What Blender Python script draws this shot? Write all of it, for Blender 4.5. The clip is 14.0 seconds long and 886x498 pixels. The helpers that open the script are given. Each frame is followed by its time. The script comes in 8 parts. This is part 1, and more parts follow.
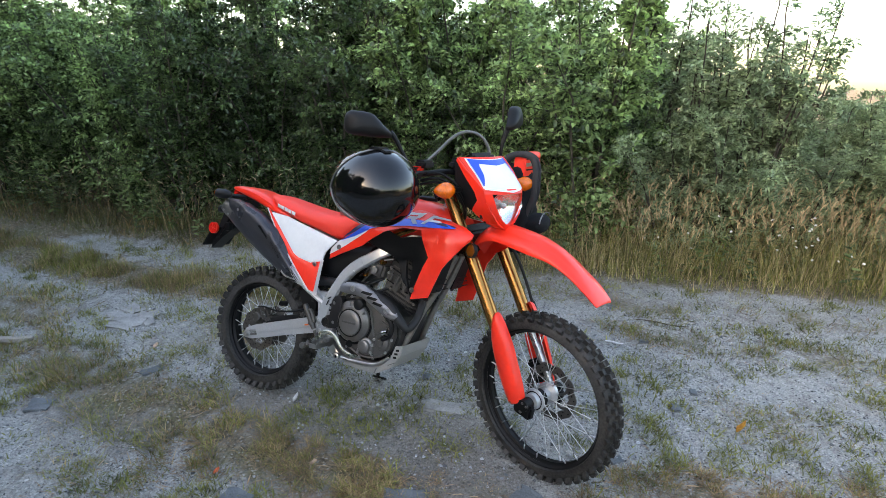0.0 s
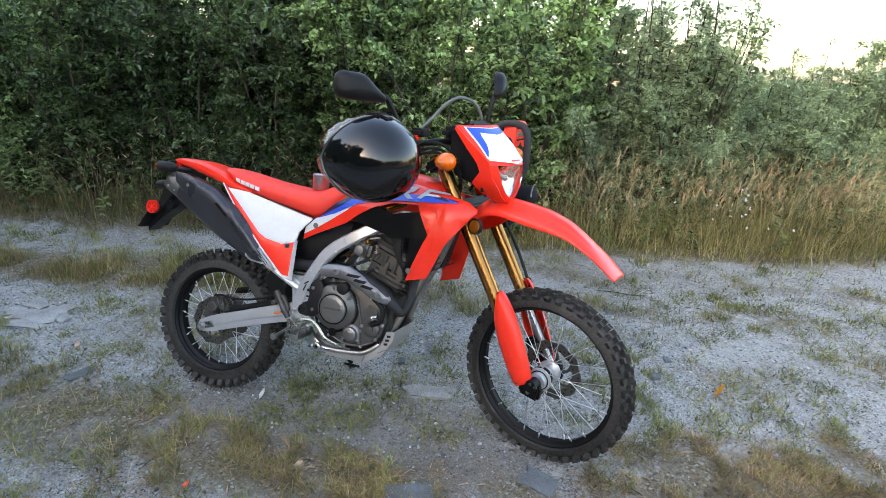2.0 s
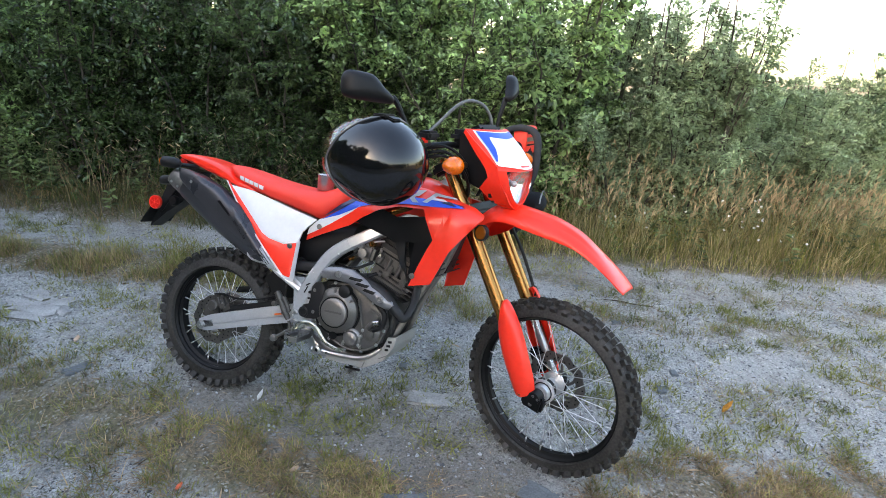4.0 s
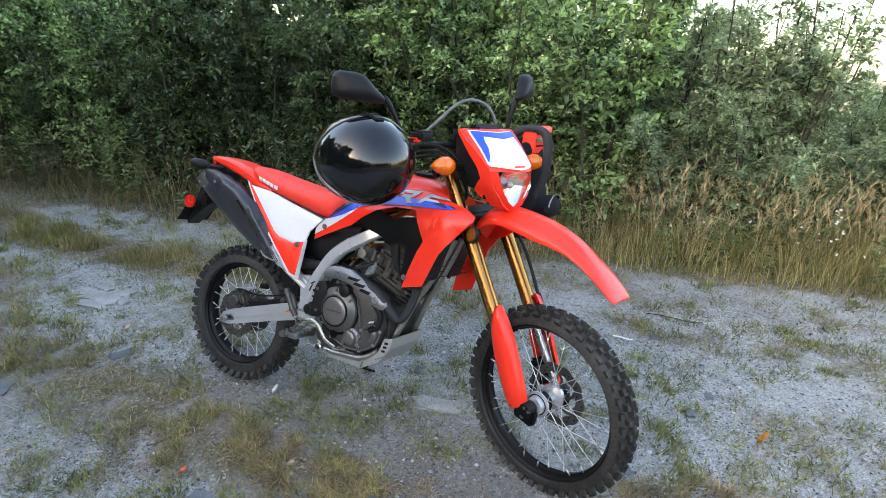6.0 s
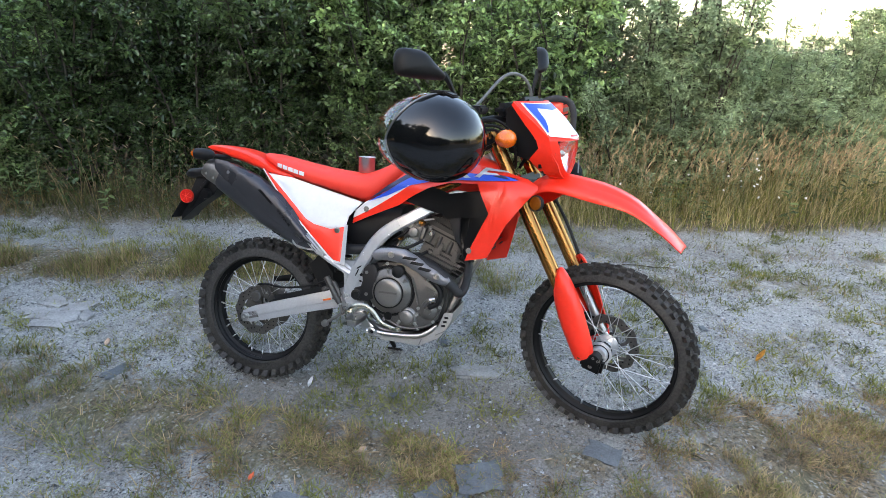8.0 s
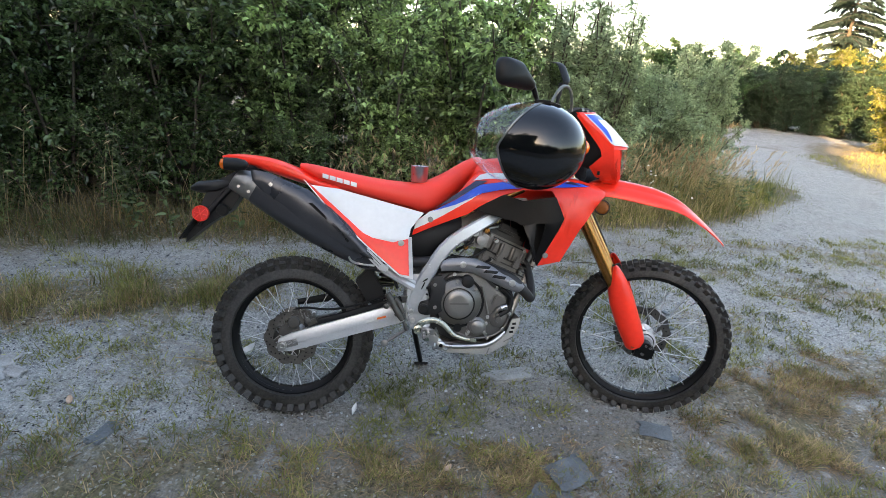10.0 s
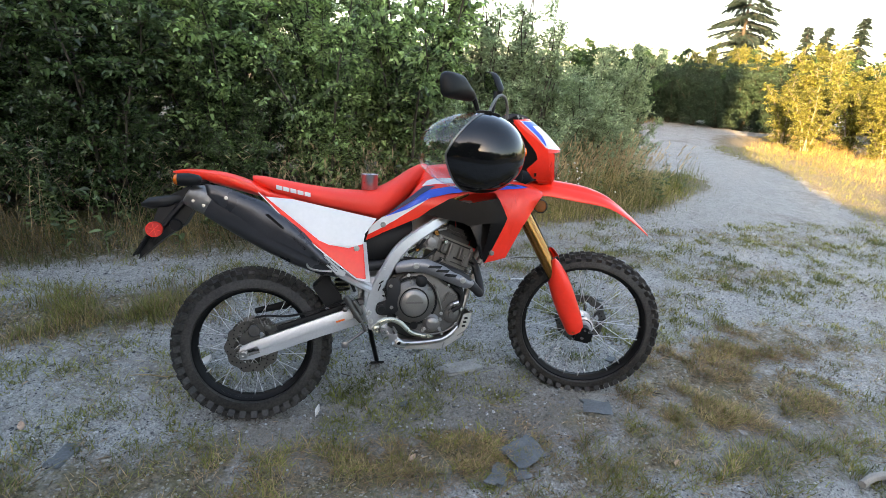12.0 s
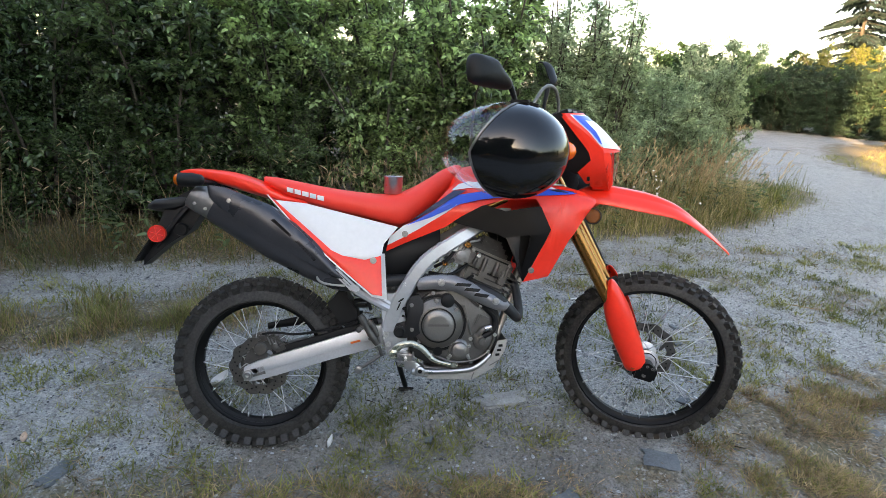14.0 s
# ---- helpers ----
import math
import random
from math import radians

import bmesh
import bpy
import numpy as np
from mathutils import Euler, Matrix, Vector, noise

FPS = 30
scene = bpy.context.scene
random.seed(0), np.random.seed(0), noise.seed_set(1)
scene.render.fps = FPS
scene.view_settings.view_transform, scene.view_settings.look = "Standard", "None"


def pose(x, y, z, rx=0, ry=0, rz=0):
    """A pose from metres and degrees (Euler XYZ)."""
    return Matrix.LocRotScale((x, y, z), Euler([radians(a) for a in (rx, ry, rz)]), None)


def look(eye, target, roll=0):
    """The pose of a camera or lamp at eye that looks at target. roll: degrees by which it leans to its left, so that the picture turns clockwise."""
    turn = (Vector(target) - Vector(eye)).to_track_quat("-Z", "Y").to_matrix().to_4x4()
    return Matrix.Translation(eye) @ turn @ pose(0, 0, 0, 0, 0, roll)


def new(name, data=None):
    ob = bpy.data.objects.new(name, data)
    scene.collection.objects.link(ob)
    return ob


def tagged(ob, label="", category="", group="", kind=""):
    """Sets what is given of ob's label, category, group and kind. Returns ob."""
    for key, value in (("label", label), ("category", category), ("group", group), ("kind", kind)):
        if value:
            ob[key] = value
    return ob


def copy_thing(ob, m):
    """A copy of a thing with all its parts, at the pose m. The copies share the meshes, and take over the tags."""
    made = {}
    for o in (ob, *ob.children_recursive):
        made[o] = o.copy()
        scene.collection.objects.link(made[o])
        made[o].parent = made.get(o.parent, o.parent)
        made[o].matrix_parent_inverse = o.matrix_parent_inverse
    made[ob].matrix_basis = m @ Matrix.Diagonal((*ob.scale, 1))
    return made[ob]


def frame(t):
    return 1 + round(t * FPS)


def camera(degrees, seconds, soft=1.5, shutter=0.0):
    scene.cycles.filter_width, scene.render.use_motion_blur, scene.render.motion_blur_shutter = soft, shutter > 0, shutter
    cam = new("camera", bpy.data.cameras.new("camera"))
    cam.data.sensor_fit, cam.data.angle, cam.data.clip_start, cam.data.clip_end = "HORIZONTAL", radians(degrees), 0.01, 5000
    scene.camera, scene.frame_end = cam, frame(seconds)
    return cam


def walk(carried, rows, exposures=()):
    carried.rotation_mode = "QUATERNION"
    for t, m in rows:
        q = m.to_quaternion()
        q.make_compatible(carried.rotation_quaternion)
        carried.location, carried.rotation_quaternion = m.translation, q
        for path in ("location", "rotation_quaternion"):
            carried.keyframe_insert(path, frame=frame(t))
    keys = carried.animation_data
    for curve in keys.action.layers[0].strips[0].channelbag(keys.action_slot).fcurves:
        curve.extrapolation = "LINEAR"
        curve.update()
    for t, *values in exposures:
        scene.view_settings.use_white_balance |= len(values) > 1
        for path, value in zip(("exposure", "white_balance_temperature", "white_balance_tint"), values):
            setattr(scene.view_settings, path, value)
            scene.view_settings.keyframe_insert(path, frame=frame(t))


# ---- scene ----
cam = camera(76.2, 14.0, soft=0.55)
PATH = [
    (0, (2.03, -1.881, 1.522), (1.143, -0.18, 0.958), 0.8),
    (0.5, (1.907, -1.824, 1.491), (1.05, -0.121, 0.885), 0.6),
    (1, (1.661, -1.855, 1.472), (1.004, -0.074, 0.842), 2.5),
    (1.5, (1.636, -1.892, 1.472), (1.075, -0.081, 0.834), 2.1),
    (2, (1.615, -1.882, 1.468), (1.073, -0.065, 0.831), 2.6),
    (4.3, (1.604, -1.811, 1.474), (1.032, -0.004, 0.835), 4.7),
    (4.5, (1.612, -1.791, 1.468), (1.025, 0.012, 0.831), 5.4),
    (5, (1.812, -1.71, 1.449), (0.999, 0.004, 0.814), 4.7),
    (5.5, (1.907, -1.675, 1.454), (1.047, 0.018, 0.826), 2.7),
    (6, (1.923, -1.661, 1.456), (1.05, 0.026, 0.83), 2.5),
    (6.5, (1.932, -1.633, 1.445), (1.071, 0.056, 0.809), 1.9),
    (7, (1.921, -1.625, 1.443), (1.117, 0.085, 0.788), 0.1),
    (7.5, (1.671, -1.779, 1.438), (1.055, -0.002, 0.758), 0.6),
    (8, (1.309, -1.954, 1.443), (0.864, -0.131, 0.75), 1.3),
    (8.2, (1.222, -1.947, 1.434), (0.815, -0.115, 0.743), 1.4),
    (10.3, (0.248, -2.06, 1.387), (0.527, -0.18, 0.765), 5.1),
    (10.5, (0.219, -2.112, 1.407), (0.517, -0.237, 0.777), 5.4),
    (11, (0.174, -2.142, 1.422), (0.537, -0.278, 0.794), 5.2),
    (11.5, (0.191, -2.145, 1.431), (0.62, -0.292, 0.814), 4.6),
    (12, (0.228, -2.13, 1.43), (0.686, -0.281, 0.819), 3.8),
    (12.5, (0.296, -2.146, 1.428), (0.727, -0.29, 0.82), 2.5),
    (13, (0.323, -2.121, 1.428), (0.693, -0.25, 0.826), 2.0),
    (13.5, (0.357, -2.095, 1.427), (0.666, -0.211, 0.833), 1.2),
    (14, (0.477, -1.857, 1.354), (0.648, 0.046, 0.764), 2.7),
]
walk(cam, [(t, look(eye, target, roll)) for t, eye, target, roll in PATH],
     exposures=[(0.0, 2.90, 7350, 16), (2.2, 3.14, 7350, 16), (4.3, 3.16, 7350, 16), (8.2, 3.21, 7350, 16), (10.3, 2.87, 7450, 15), (14.0, 2.85, 7450, 15)])

# ---- daylight: a low warm sun behind the camera, hidden from the foreground by trees ----
SUN_AZ, SUN_EL = radians(212.0), radians(13.0)   # compass angle from +y clockwise, height
world = bpy.data.worlds.new("sky")
scene.world = world
world.use_nodes = True
wn = world.node_tree.nodes
sky = wn.new("ShaderNodeTexSky")
sky.sky_type = "NISHITA"
sky.sun_disc = False
sky.sun_elevation = SUN_EL
sky.sun_rotation = SUN_AZ
sky.dust_density = 2.0
wn["Background"].inputs["Strength"].default_value = 0.15
world.node_tree.links.new(sky.outputs["Color"], wn["Background"].inputs["Color"])
sun_data = bpy.data.lights.new("sun", "SUN")
sun_data.energy, sun_data.angle, sun_data.color = 5.0, radians(0.6), (1.0, 0.72, 0.38)
sun = new("sun", sun_data)
sun_from = Vector((math.sin(SUN_AZ) * math.cos(SUN_EL), math.cos(SUN_AZ) * math.cos(SUN_EL), math.sin(SUN_EL)))
sun.matrix_world = look(sun_from * 60, (0, 0, 0))

# ---- materials ----
def material(name, base, rough=0.6, metal=0.0, vary=0.25, scale=8.0, fine=60.0, bump=0.15, coat=0.0, spec=0.5,
             second=None, per_object=0.0, per_island=0.0, trans=0.0, bump_scale=None, dist=0.004):
    """A procedural surface: base colour varied by coarse and fine noise, optional second colour, and a bump."""
    m = bpy.data.materials.new(name)
    m.use_nodes = True
    n, l = m.node_tree.nodes, m.node_tree.links
    b = n["Principled BSDF"]
    co = n.new("ShaderNodeTexCoord")
    big, small = n.new("ShaderNodeTexNoise"), n.new("ShaderNodeTexNoise")
    big.inputs["Scale"].default_value, small.inputs["Scale"].default_value = scale, fine
    big.inputs["Detail"].default_value, small.inputs["Detail"].default_value = 5, 4
    for t in (big, small):
        l.new(co.outputs["Object"], t.inputs["Vector"])
    mix = n.new("ShaderNodeMath"); mix.operation = "ADD"
    l.new(big.outputs["Fac"], mix.inputs[0]); l.new(small.outputs["Fac"], mix.inputs[1])
    ramp = n.new("ShaderNodeMapRange")
    ramp.inputs["From Min"].default_value, ramp.inputs["From Max"].default_value = 0.65, 1.35
    l.new(mix.outputs[0], ramp.inputs["Value"])
    col = n.new("ShaderNodeMix"); col.data_type = "RGBA"
    lo = tuple(c * (1 - vary) for c in base)
    hi = tuple(min(1, c * (1 + vary)) for c in (second or base))
    col.inputs["A"].default_value, col.inputs["B"].default_value = (*lo, 1), (*hi, 1)
    l.new(ramp.outputs[0], col.inputs["Factor"])
    out = col.outputs["Result"]
    if per_object or per_island:
        if per_island:
            src = n.new("ShaderNodeNewGeometry").outputs["Random Per Island"]
        else:
            src = n.new("ShaderNodeObjectInfo").outputs["Random"]
        amount = per_object or per_island
        rng = n.new("ShaderNodeMapRange")
        rng.inputs["To Min"].default_value, rng.inputs["To Max"].default_value = 1 - amount, 1 + amount
        l.new(src, rng.inputs["Value"])
        hsv = n.new("ShaderNodeHueSaturation")
        l.new(rng.outputs[0], hsv.inputs["Value"]); l.new(out, hsv.inputs["Color"])
        out = hsv.outputs["Color"]
    l.new(out, b.inputs["Base Color"])
    b.inputs["Roughness"].default_value, b.inputs["Metallic"].default_value = rough, metal
    b.inputs["Coat Weight"].default_value, b.inputs["Specular IOR Level"].default_value = coat, spec
    b.inputs["Coat Roughness"].default_value = 0.08
    rr = n.new("ShaderNodeMapRange")
    rr.inputs["To Min"].default_value, rr.inputs["To Max"].default_value = max(0.02, rough - 0.1), min(1, rough + 0.1)
    l.new(big.outputs["Fac"], rr.inputs["Value"]); l.new(rr.outputs[0], b.inputs["Roughness"])
    if bump:
        bn = n.new("ShaderNodeBump")
        bn.inputs["Strength"].default_value, bn.inputs["Distance"].default_value = bump, dist
        l.new(small.outputs["Fac"], bn.inputs["Height"]); l.new(bn.outputs[0], b.inputs["Normal"])
    if trans:
        tr = n.new("ShaderNodeBsdfTranslucent")
        l.new(out, tr.inputs["Color"])
        ms = n.new("ShaderNodeMixShader")
        ms.inputs["Fac"].default_value = trans
        l.new(b.outputs[0], ms.inputs[1]); l.new(tr.outputs[0], ms.inputs[2])
        l.new(ms.outputs[0], n["Material Output"].inputs["Surface"])
    return m


RED = material("red_plastic", (0.91, 0.034, 0.015), 0.34, vary=0.06, scale=3, bump=0.02, coat=0.12, spec=0.42)
RED_MATT = material("red_seat_vinyl", (0.86, 0.040, 0.022), 0.55, vary=0.08, scale=6, fine=900, bump=0.25, dist=0.001)
WHITE = material("white_plastic", (0.68, 0.675, 0.665), 0.35, vary=0.05, scale=4, bump=0.02, coat=0.2)
BLUE = material("blue_decal", (0.015, 0.08, 0.55), 0.35, vary=0.06, scale=4, bump=0.0)
NAVY = material("navy_decal", (0.015, 0.02, 0.06), 0.4, vary=0.1, bump=0.0)
BLACK_PLASTIC = material("black_plastic", (0.009, 0.009, 0.0095), 0.5, spec=0.2, vary=0.25, scale=12, fine=500, bump=0.15, dist=0.001)
LOUVRE = material("satin_black_plastic", (0.0095, 0.0095, 0.0105), 0.42, spec=0.3, vary=0.25, scale=12, fine=500, bump=0.12, dist=0.001)
BLACK_METAL = material("black_painted_metal", (0.005, 0.005, 0.0055), 0.45, vary=0.3, scale=14, bump=0.05, spec=0.18)
RUBBER = material("tyre_rubber", (0.013, 0.013, 0.0132), 0.62, vary=0.45, scale=9, fine=120, bump=0.3, second=(0.041, 0.038, 0.035), dist=0.002, spec=0.3)
ALUMINIUM = material("brushed_aluminium", (0.50, 0.51, 0.53), 0.36, metal=0.55, vary=0.1, scale=6, fine=150, bump=0.08, dist=0.001)
FRAME_SILVER = material("silver_frame_paint", (0.50, 0.505, 0.515), 0.25, metal=0.4, vary=0.08, scale=8, bump=0.04)
CHROME = material("bright_steel", (0.45, 0.45, 0.45), 0.3, metal=1.0, vary=0.1, scale=20, bump=0.03)
SPOKE = material("polished_spoke", (0.66, 0.66, 0.66), 0.3, metal=0.8, vary=0.1, scale=20, bump=0.0)
GOLD = material("gold_anodised_fork", (0.36, 0.165, 0.046), 0.24, metal=0.9, vary=0.1, scale=8, bump=0.02)
ENGINE = material("grey_brown_engine_paint", (0.118, 0.112, 0.105), 0.36, metal=0.55, vary=0.18, scale=12, fine=200, bump=0.12, dist=0.001)
ENGINE_DARK = material("dark_engine_metal", (0.030, 0.029, 0.028), 0.5, metal=0.4, vary=0.3, scale=15, bump=0.1)
MUFFLER = material("satin_black_muffler", (0.046, 0.047, 0.054), 0.29, metal=0.45, vary=0.2, scale=9, fine=300, bump=0.08, dist=0.001)
DISC = material("dark_disc_steel", (0.125, 0.118, 0.110), 0.38, metal=0.8, vary=0.3, scale=30, fine=200, bump=0.05, dist=0.001)
CALIPER = material("bronze_grey_casting", (0.075, 0.070, 0.064), 0.42, metal=0.5, vary=0.25, scale=30, fine=200, bump=0.15, dist=0.001)
ZINC = material("greenish_zinc_plate", (0.36, 0.37, 0.31), 0.26, metal=0.75, vary=0.15, scale=16, bump=0.04)
CAP_GREY = material("satin_clutch_cap", (0.195, 0.186, 0.176), 0.34, metal=0.7, vary=0.12, scale=18, fine=220, bump=0.05, dist=0.001)
STEEL_GREY = material("dull_steel", (0.20, 0.195, 0.19), 0.4, metal=0.8, vary=0.2, scale=14, bump=0.06)
PIPE = material("matt_black_pipe", (0.016, 0.016, 0.017), 0.55, vary=0.3, scale=14, fine=200, bump=0.1, dist=0.001, spec=0.35)
SHIELD = material("grey_heat_shield", (0.19, 0.19, 0.20), 0.36, metal=0.5, vary=0.12, scale=12, fine=200, bump=0.05, dist=0.001)
HEADER = material("bare_header_steel", (0.30, 0.275, 0.25), 0.32, metal=0.75, vary=0.25, scale=14, bump=0.06)
SKID = material("raw_skid_plate", (0.40, 0.385, 0.36), 0.36, metal=0.45, vary=0.15, scale=10, fine=150, bump=0.12, dist=0.001)
HELMET = material("gloss_black_helmet", (0.004, 0.004, 0.005), 0.04, vary=0.2, scale=2, bump=0.0, coat=0.15, spec=0.5)
CLOTH = material("black_backpack_cloth", (0.008, 0.008, 0.009), 0.9, spec=0.2, vary=0.4, scale=20, fine=700, bump=0.5, dist=0.001)
WEBBING = material("dark_grey_padded_strap", (0.026, 0.027, 0.029), 0.65, spec=0.35, vary=0.3, scale=20, fine=700, bump=0.4, dist=0.001)
LINING = material("dark_helmet_lining", (0.03, 0.03, 0.03), 0.9, vary=0.3, bump=0.3)
AMBER = material("amber_lens", (0.72, 0.13, 0.002), 0.2, vary=0.25, scale=40, fine=160, bump=0.5, coat=0.4)
AMBER_DARK = material("dark_amber_reflector", (0.20, 0.055, 0.004), 0.2, vary=0.25, scale=40, fine=200, bump=0.5, coat=0.3)
RED_LENS = material("red_lens", (0.58, 0.014, 0.010), 0.25, vary=0.25, scale=90, fine=300, bump=0.5, coat=0.12)
ORANGE = material("orange_label", (0.85, 0.16, 0.02), 0.5, vary=0.05, bump=0.0)
BOWL = material("headlight_bowl", (0.80, 0.80, 0.80), 0.16, metal=0.95, vary=0.06, scale=40, fine=70, bump=0.45, dist=0.004)
REFLECTOR = material("mirror_glass", (0.9, 0.9, 0.9), 0.05, metal=1.0, vary=0.02, bump=0.0)


def glass(name, tint=(1, 1, 1), rough=0.0, face=0.05, rim=0.7):
    """A thin clear shell: see-through, with a mirror gloss that grows towards the rim."""
    m = bpy.data.materials.new(name)
    m.use_nodes = True
    n, l = m.node_tree.nodes, m.node_tree.links
    tr, gl, mx, lw, pw, mr = (n.new("ShaderNode" + k) for k in ("BsdfTransparent", "BsdfGlossy", "MixShader", "LayerWeight", "Math", "MapRange"))
    tr.inputs["Color"].default_value, gl.inputs["Roughness"].default_value = (*tint, 1), rough
    pw.operation = "POWER"
    pw.inputs[1].default_value = 3.0
    lw.inputs["Blend"].default_value = 0.5
    l.new(lw.outputs["Facing"], pw.inputs[0]); l.new(pw.outputs[0], mr.inputs["Value"])
    mr.inputs["To Min"].default_value, mr.inputs["To Max"].default_value = face, rim
    l.new(mr.outputs[0], mx.inputs["Fac"]); l.new(tr.outputs[0], mx.inputs[1]); l.new(gl.outputs[0], mx.inputs[2])
    l.new(mx.outputs[0], n["Material Output"].inputs["Surface"])
    return m


CLEAR = glass("clear_visor", (0.92, 0.92, 0.92), 0.03, 0.07, 0.55)
LAMP_GLASS = glass("headlight_glass", (0.96, 0.96, 0.96), 0.01)
# darkened alder leaf: the hedge's deep shade is put into its colour
LEAF_SHADED = material("shaded_alder_leaf", (0.028, 0.057, 0.022), 0.27, vary=0.45, scale=1.1, fine=9, bump=0.0, second=(0.098, 0.150, 0.056), per_island=0.75, trans=0.3)
LEAF_WEED = material("tall_weed_leaf", (0.055, 0.095, 0.040), 0.45, vary=0.4, scale=1.3, fine=9, bump=0.0, second=(0.15, 0.20, 0.075), per_island=0.6, trans=0.3)
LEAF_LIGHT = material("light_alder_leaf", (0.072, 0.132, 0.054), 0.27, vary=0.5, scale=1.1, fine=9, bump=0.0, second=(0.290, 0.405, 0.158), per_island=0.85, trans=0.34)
LEAF_PALE = material("willow_leaf", (0.165, 0.240, 0.122), 0.42, vary=0.4, scale=1.0, fine=9, bump=0.0, second=(0.33, 0.415, 0.230), per_island=0.35, trans=0.3)
LEAF_YELLOW = material("birch_leaf", (0.125, 0.150, 0.034), 0.5, vary=0.45, scale=0.6, fine=9, bump=0.0, second=(0.27, 0.265, 0.062), per_island=0.6, trans=0.5)
LEAF_DARK = material("dark_tree_leaf", (0.026, 0.062, 0.026), 0.5, vary=0.4, scale=0.5, fine=8, bump=0.0, second=(0.055, 0.115, 0.040), per_island=0.4, trans=0.25)
NEEDLE = material("spruce_needle", (0.017, 0.034, 0.028), 0.7, vary=0.4, scale=2, fine=20, bump=0.0, per_island=0.35, trans=0.25)
# broadleaf colour made very dark, as the bend trees' shade is painted in
BEND_LEAF_SHADED = material("shaded_bend_tree_leaf", (0.018, 0.040, 0.024), 0.6, vary=0.4, scale=0.6, fine=9, bump=0.0, second=(0.036, 0.072, 0.038), per_island=0.4, trans=0.12)
BARK = material("grey_brown_bark", (0.065, 0.052, 0.042), 0.9, vary=0.4, scale=9, fine=60, bump=0.5)
BIRCH = material("pale_birch_bark", (0.30, 0.25, 0.19), 0.8, vary=0.35, scale=9, bump=0.2)
STEM = material("thin_stem", (0.06, 0.05, 0.035), 0.85, vary=0.4, scale=9, bump=0.2)
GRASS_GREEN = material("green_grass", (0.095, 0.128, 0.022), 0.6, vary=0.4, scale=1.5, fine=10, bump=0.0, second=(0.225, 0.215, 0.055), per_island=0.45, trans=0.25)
GRASS_DRY = material("dry_grass", (0.20, 0.125, 0.060), 0.7, vary=0.45, scale=1.5, fine=10, bump=0.0, second=(0.38, 0.275, 0.145), per_island=0.4, trans=0.25)
GRASS_FLAT = material("flattened_brown_straw", (0.125, 0.072, 0.038), 0.75, vary=0.45, scale=1.5, fine=10, bump=0.0, second=(0.31, 0.20, 0.112), per_island=0.5, trans=0.2)
GRASS_GOLD = material("golden_grass", (0.20, 0.122, 0.036), 0.7, vary=0.4, scale=1.0, fine=10, bump=0.0, second=(0.41, 0.27, 0.088), per_island=0.4, trans=0.25)
GRASS_MAT = material("matted_dead_grass", (0.10, 0.062, 0.026), 0.75, vary=0.45, scale=1.5, fine=10, bump=0.0, second=(0.26, 0.175, 0.078), per_island=0.5, trans=0.2)
# darker copy of the green grass, with the hedge foot's shade in its colour
GRASS_SHADE = material("shaded_green_grass", (0.048, 0.064, 0.016), 0.6, vary=0.4, scale=1.5, fine=10, bump=0.0, second=(0.115, 0.120, 0.033), per_island=0.5, trans=0.25)
LITTER = material("dead_litter", (0.045, 0.032, 0.022), 0.8, vary=0.4, scale=8, fine=30, bump=0.0, second=(0.34, 0.24, 0.15), per_island=0.8)
STRAW = material("tall_straw", (0.30, 0.225, 0.095), 0.7, vary=0.4, scale=1.5, fine=10, bump=0.0, second=(0.54, 0.43, 0.23), per_island=0.4, trans=0.25)
SEED = material("seed_heads", (0.34, 0.245, 0.135), 0.8, vary=0.35, scale=2, fine=30, bump=0.0, second=(0.58, 0.45, 0.265), per_island=0.3, trans=0.2)
PETAL = material("daisy_petals", (0.80, 0.80, 0.76), 0.7, vary=0.05, bump=0.0)
STONE = material("grey_stone", (0.17, 0.176, 0.185), 0.75, vary=0.35, scale=30, fine=250, bump=0.4, second=(0.30, 0.305, 0.31), per_island=0.75)
SLATE = material("flat_blue_grey_stone", (0.115, 0.125, 0.132), 0.75, vary=0.4, scale=20, fine=150, bump=0.5)
PALE_ROCK = material("pale_broken_rock", (0.28, 0.272, 0.26), 0.85, vary=0.4, scale=14, fine=120, bump=0.5)


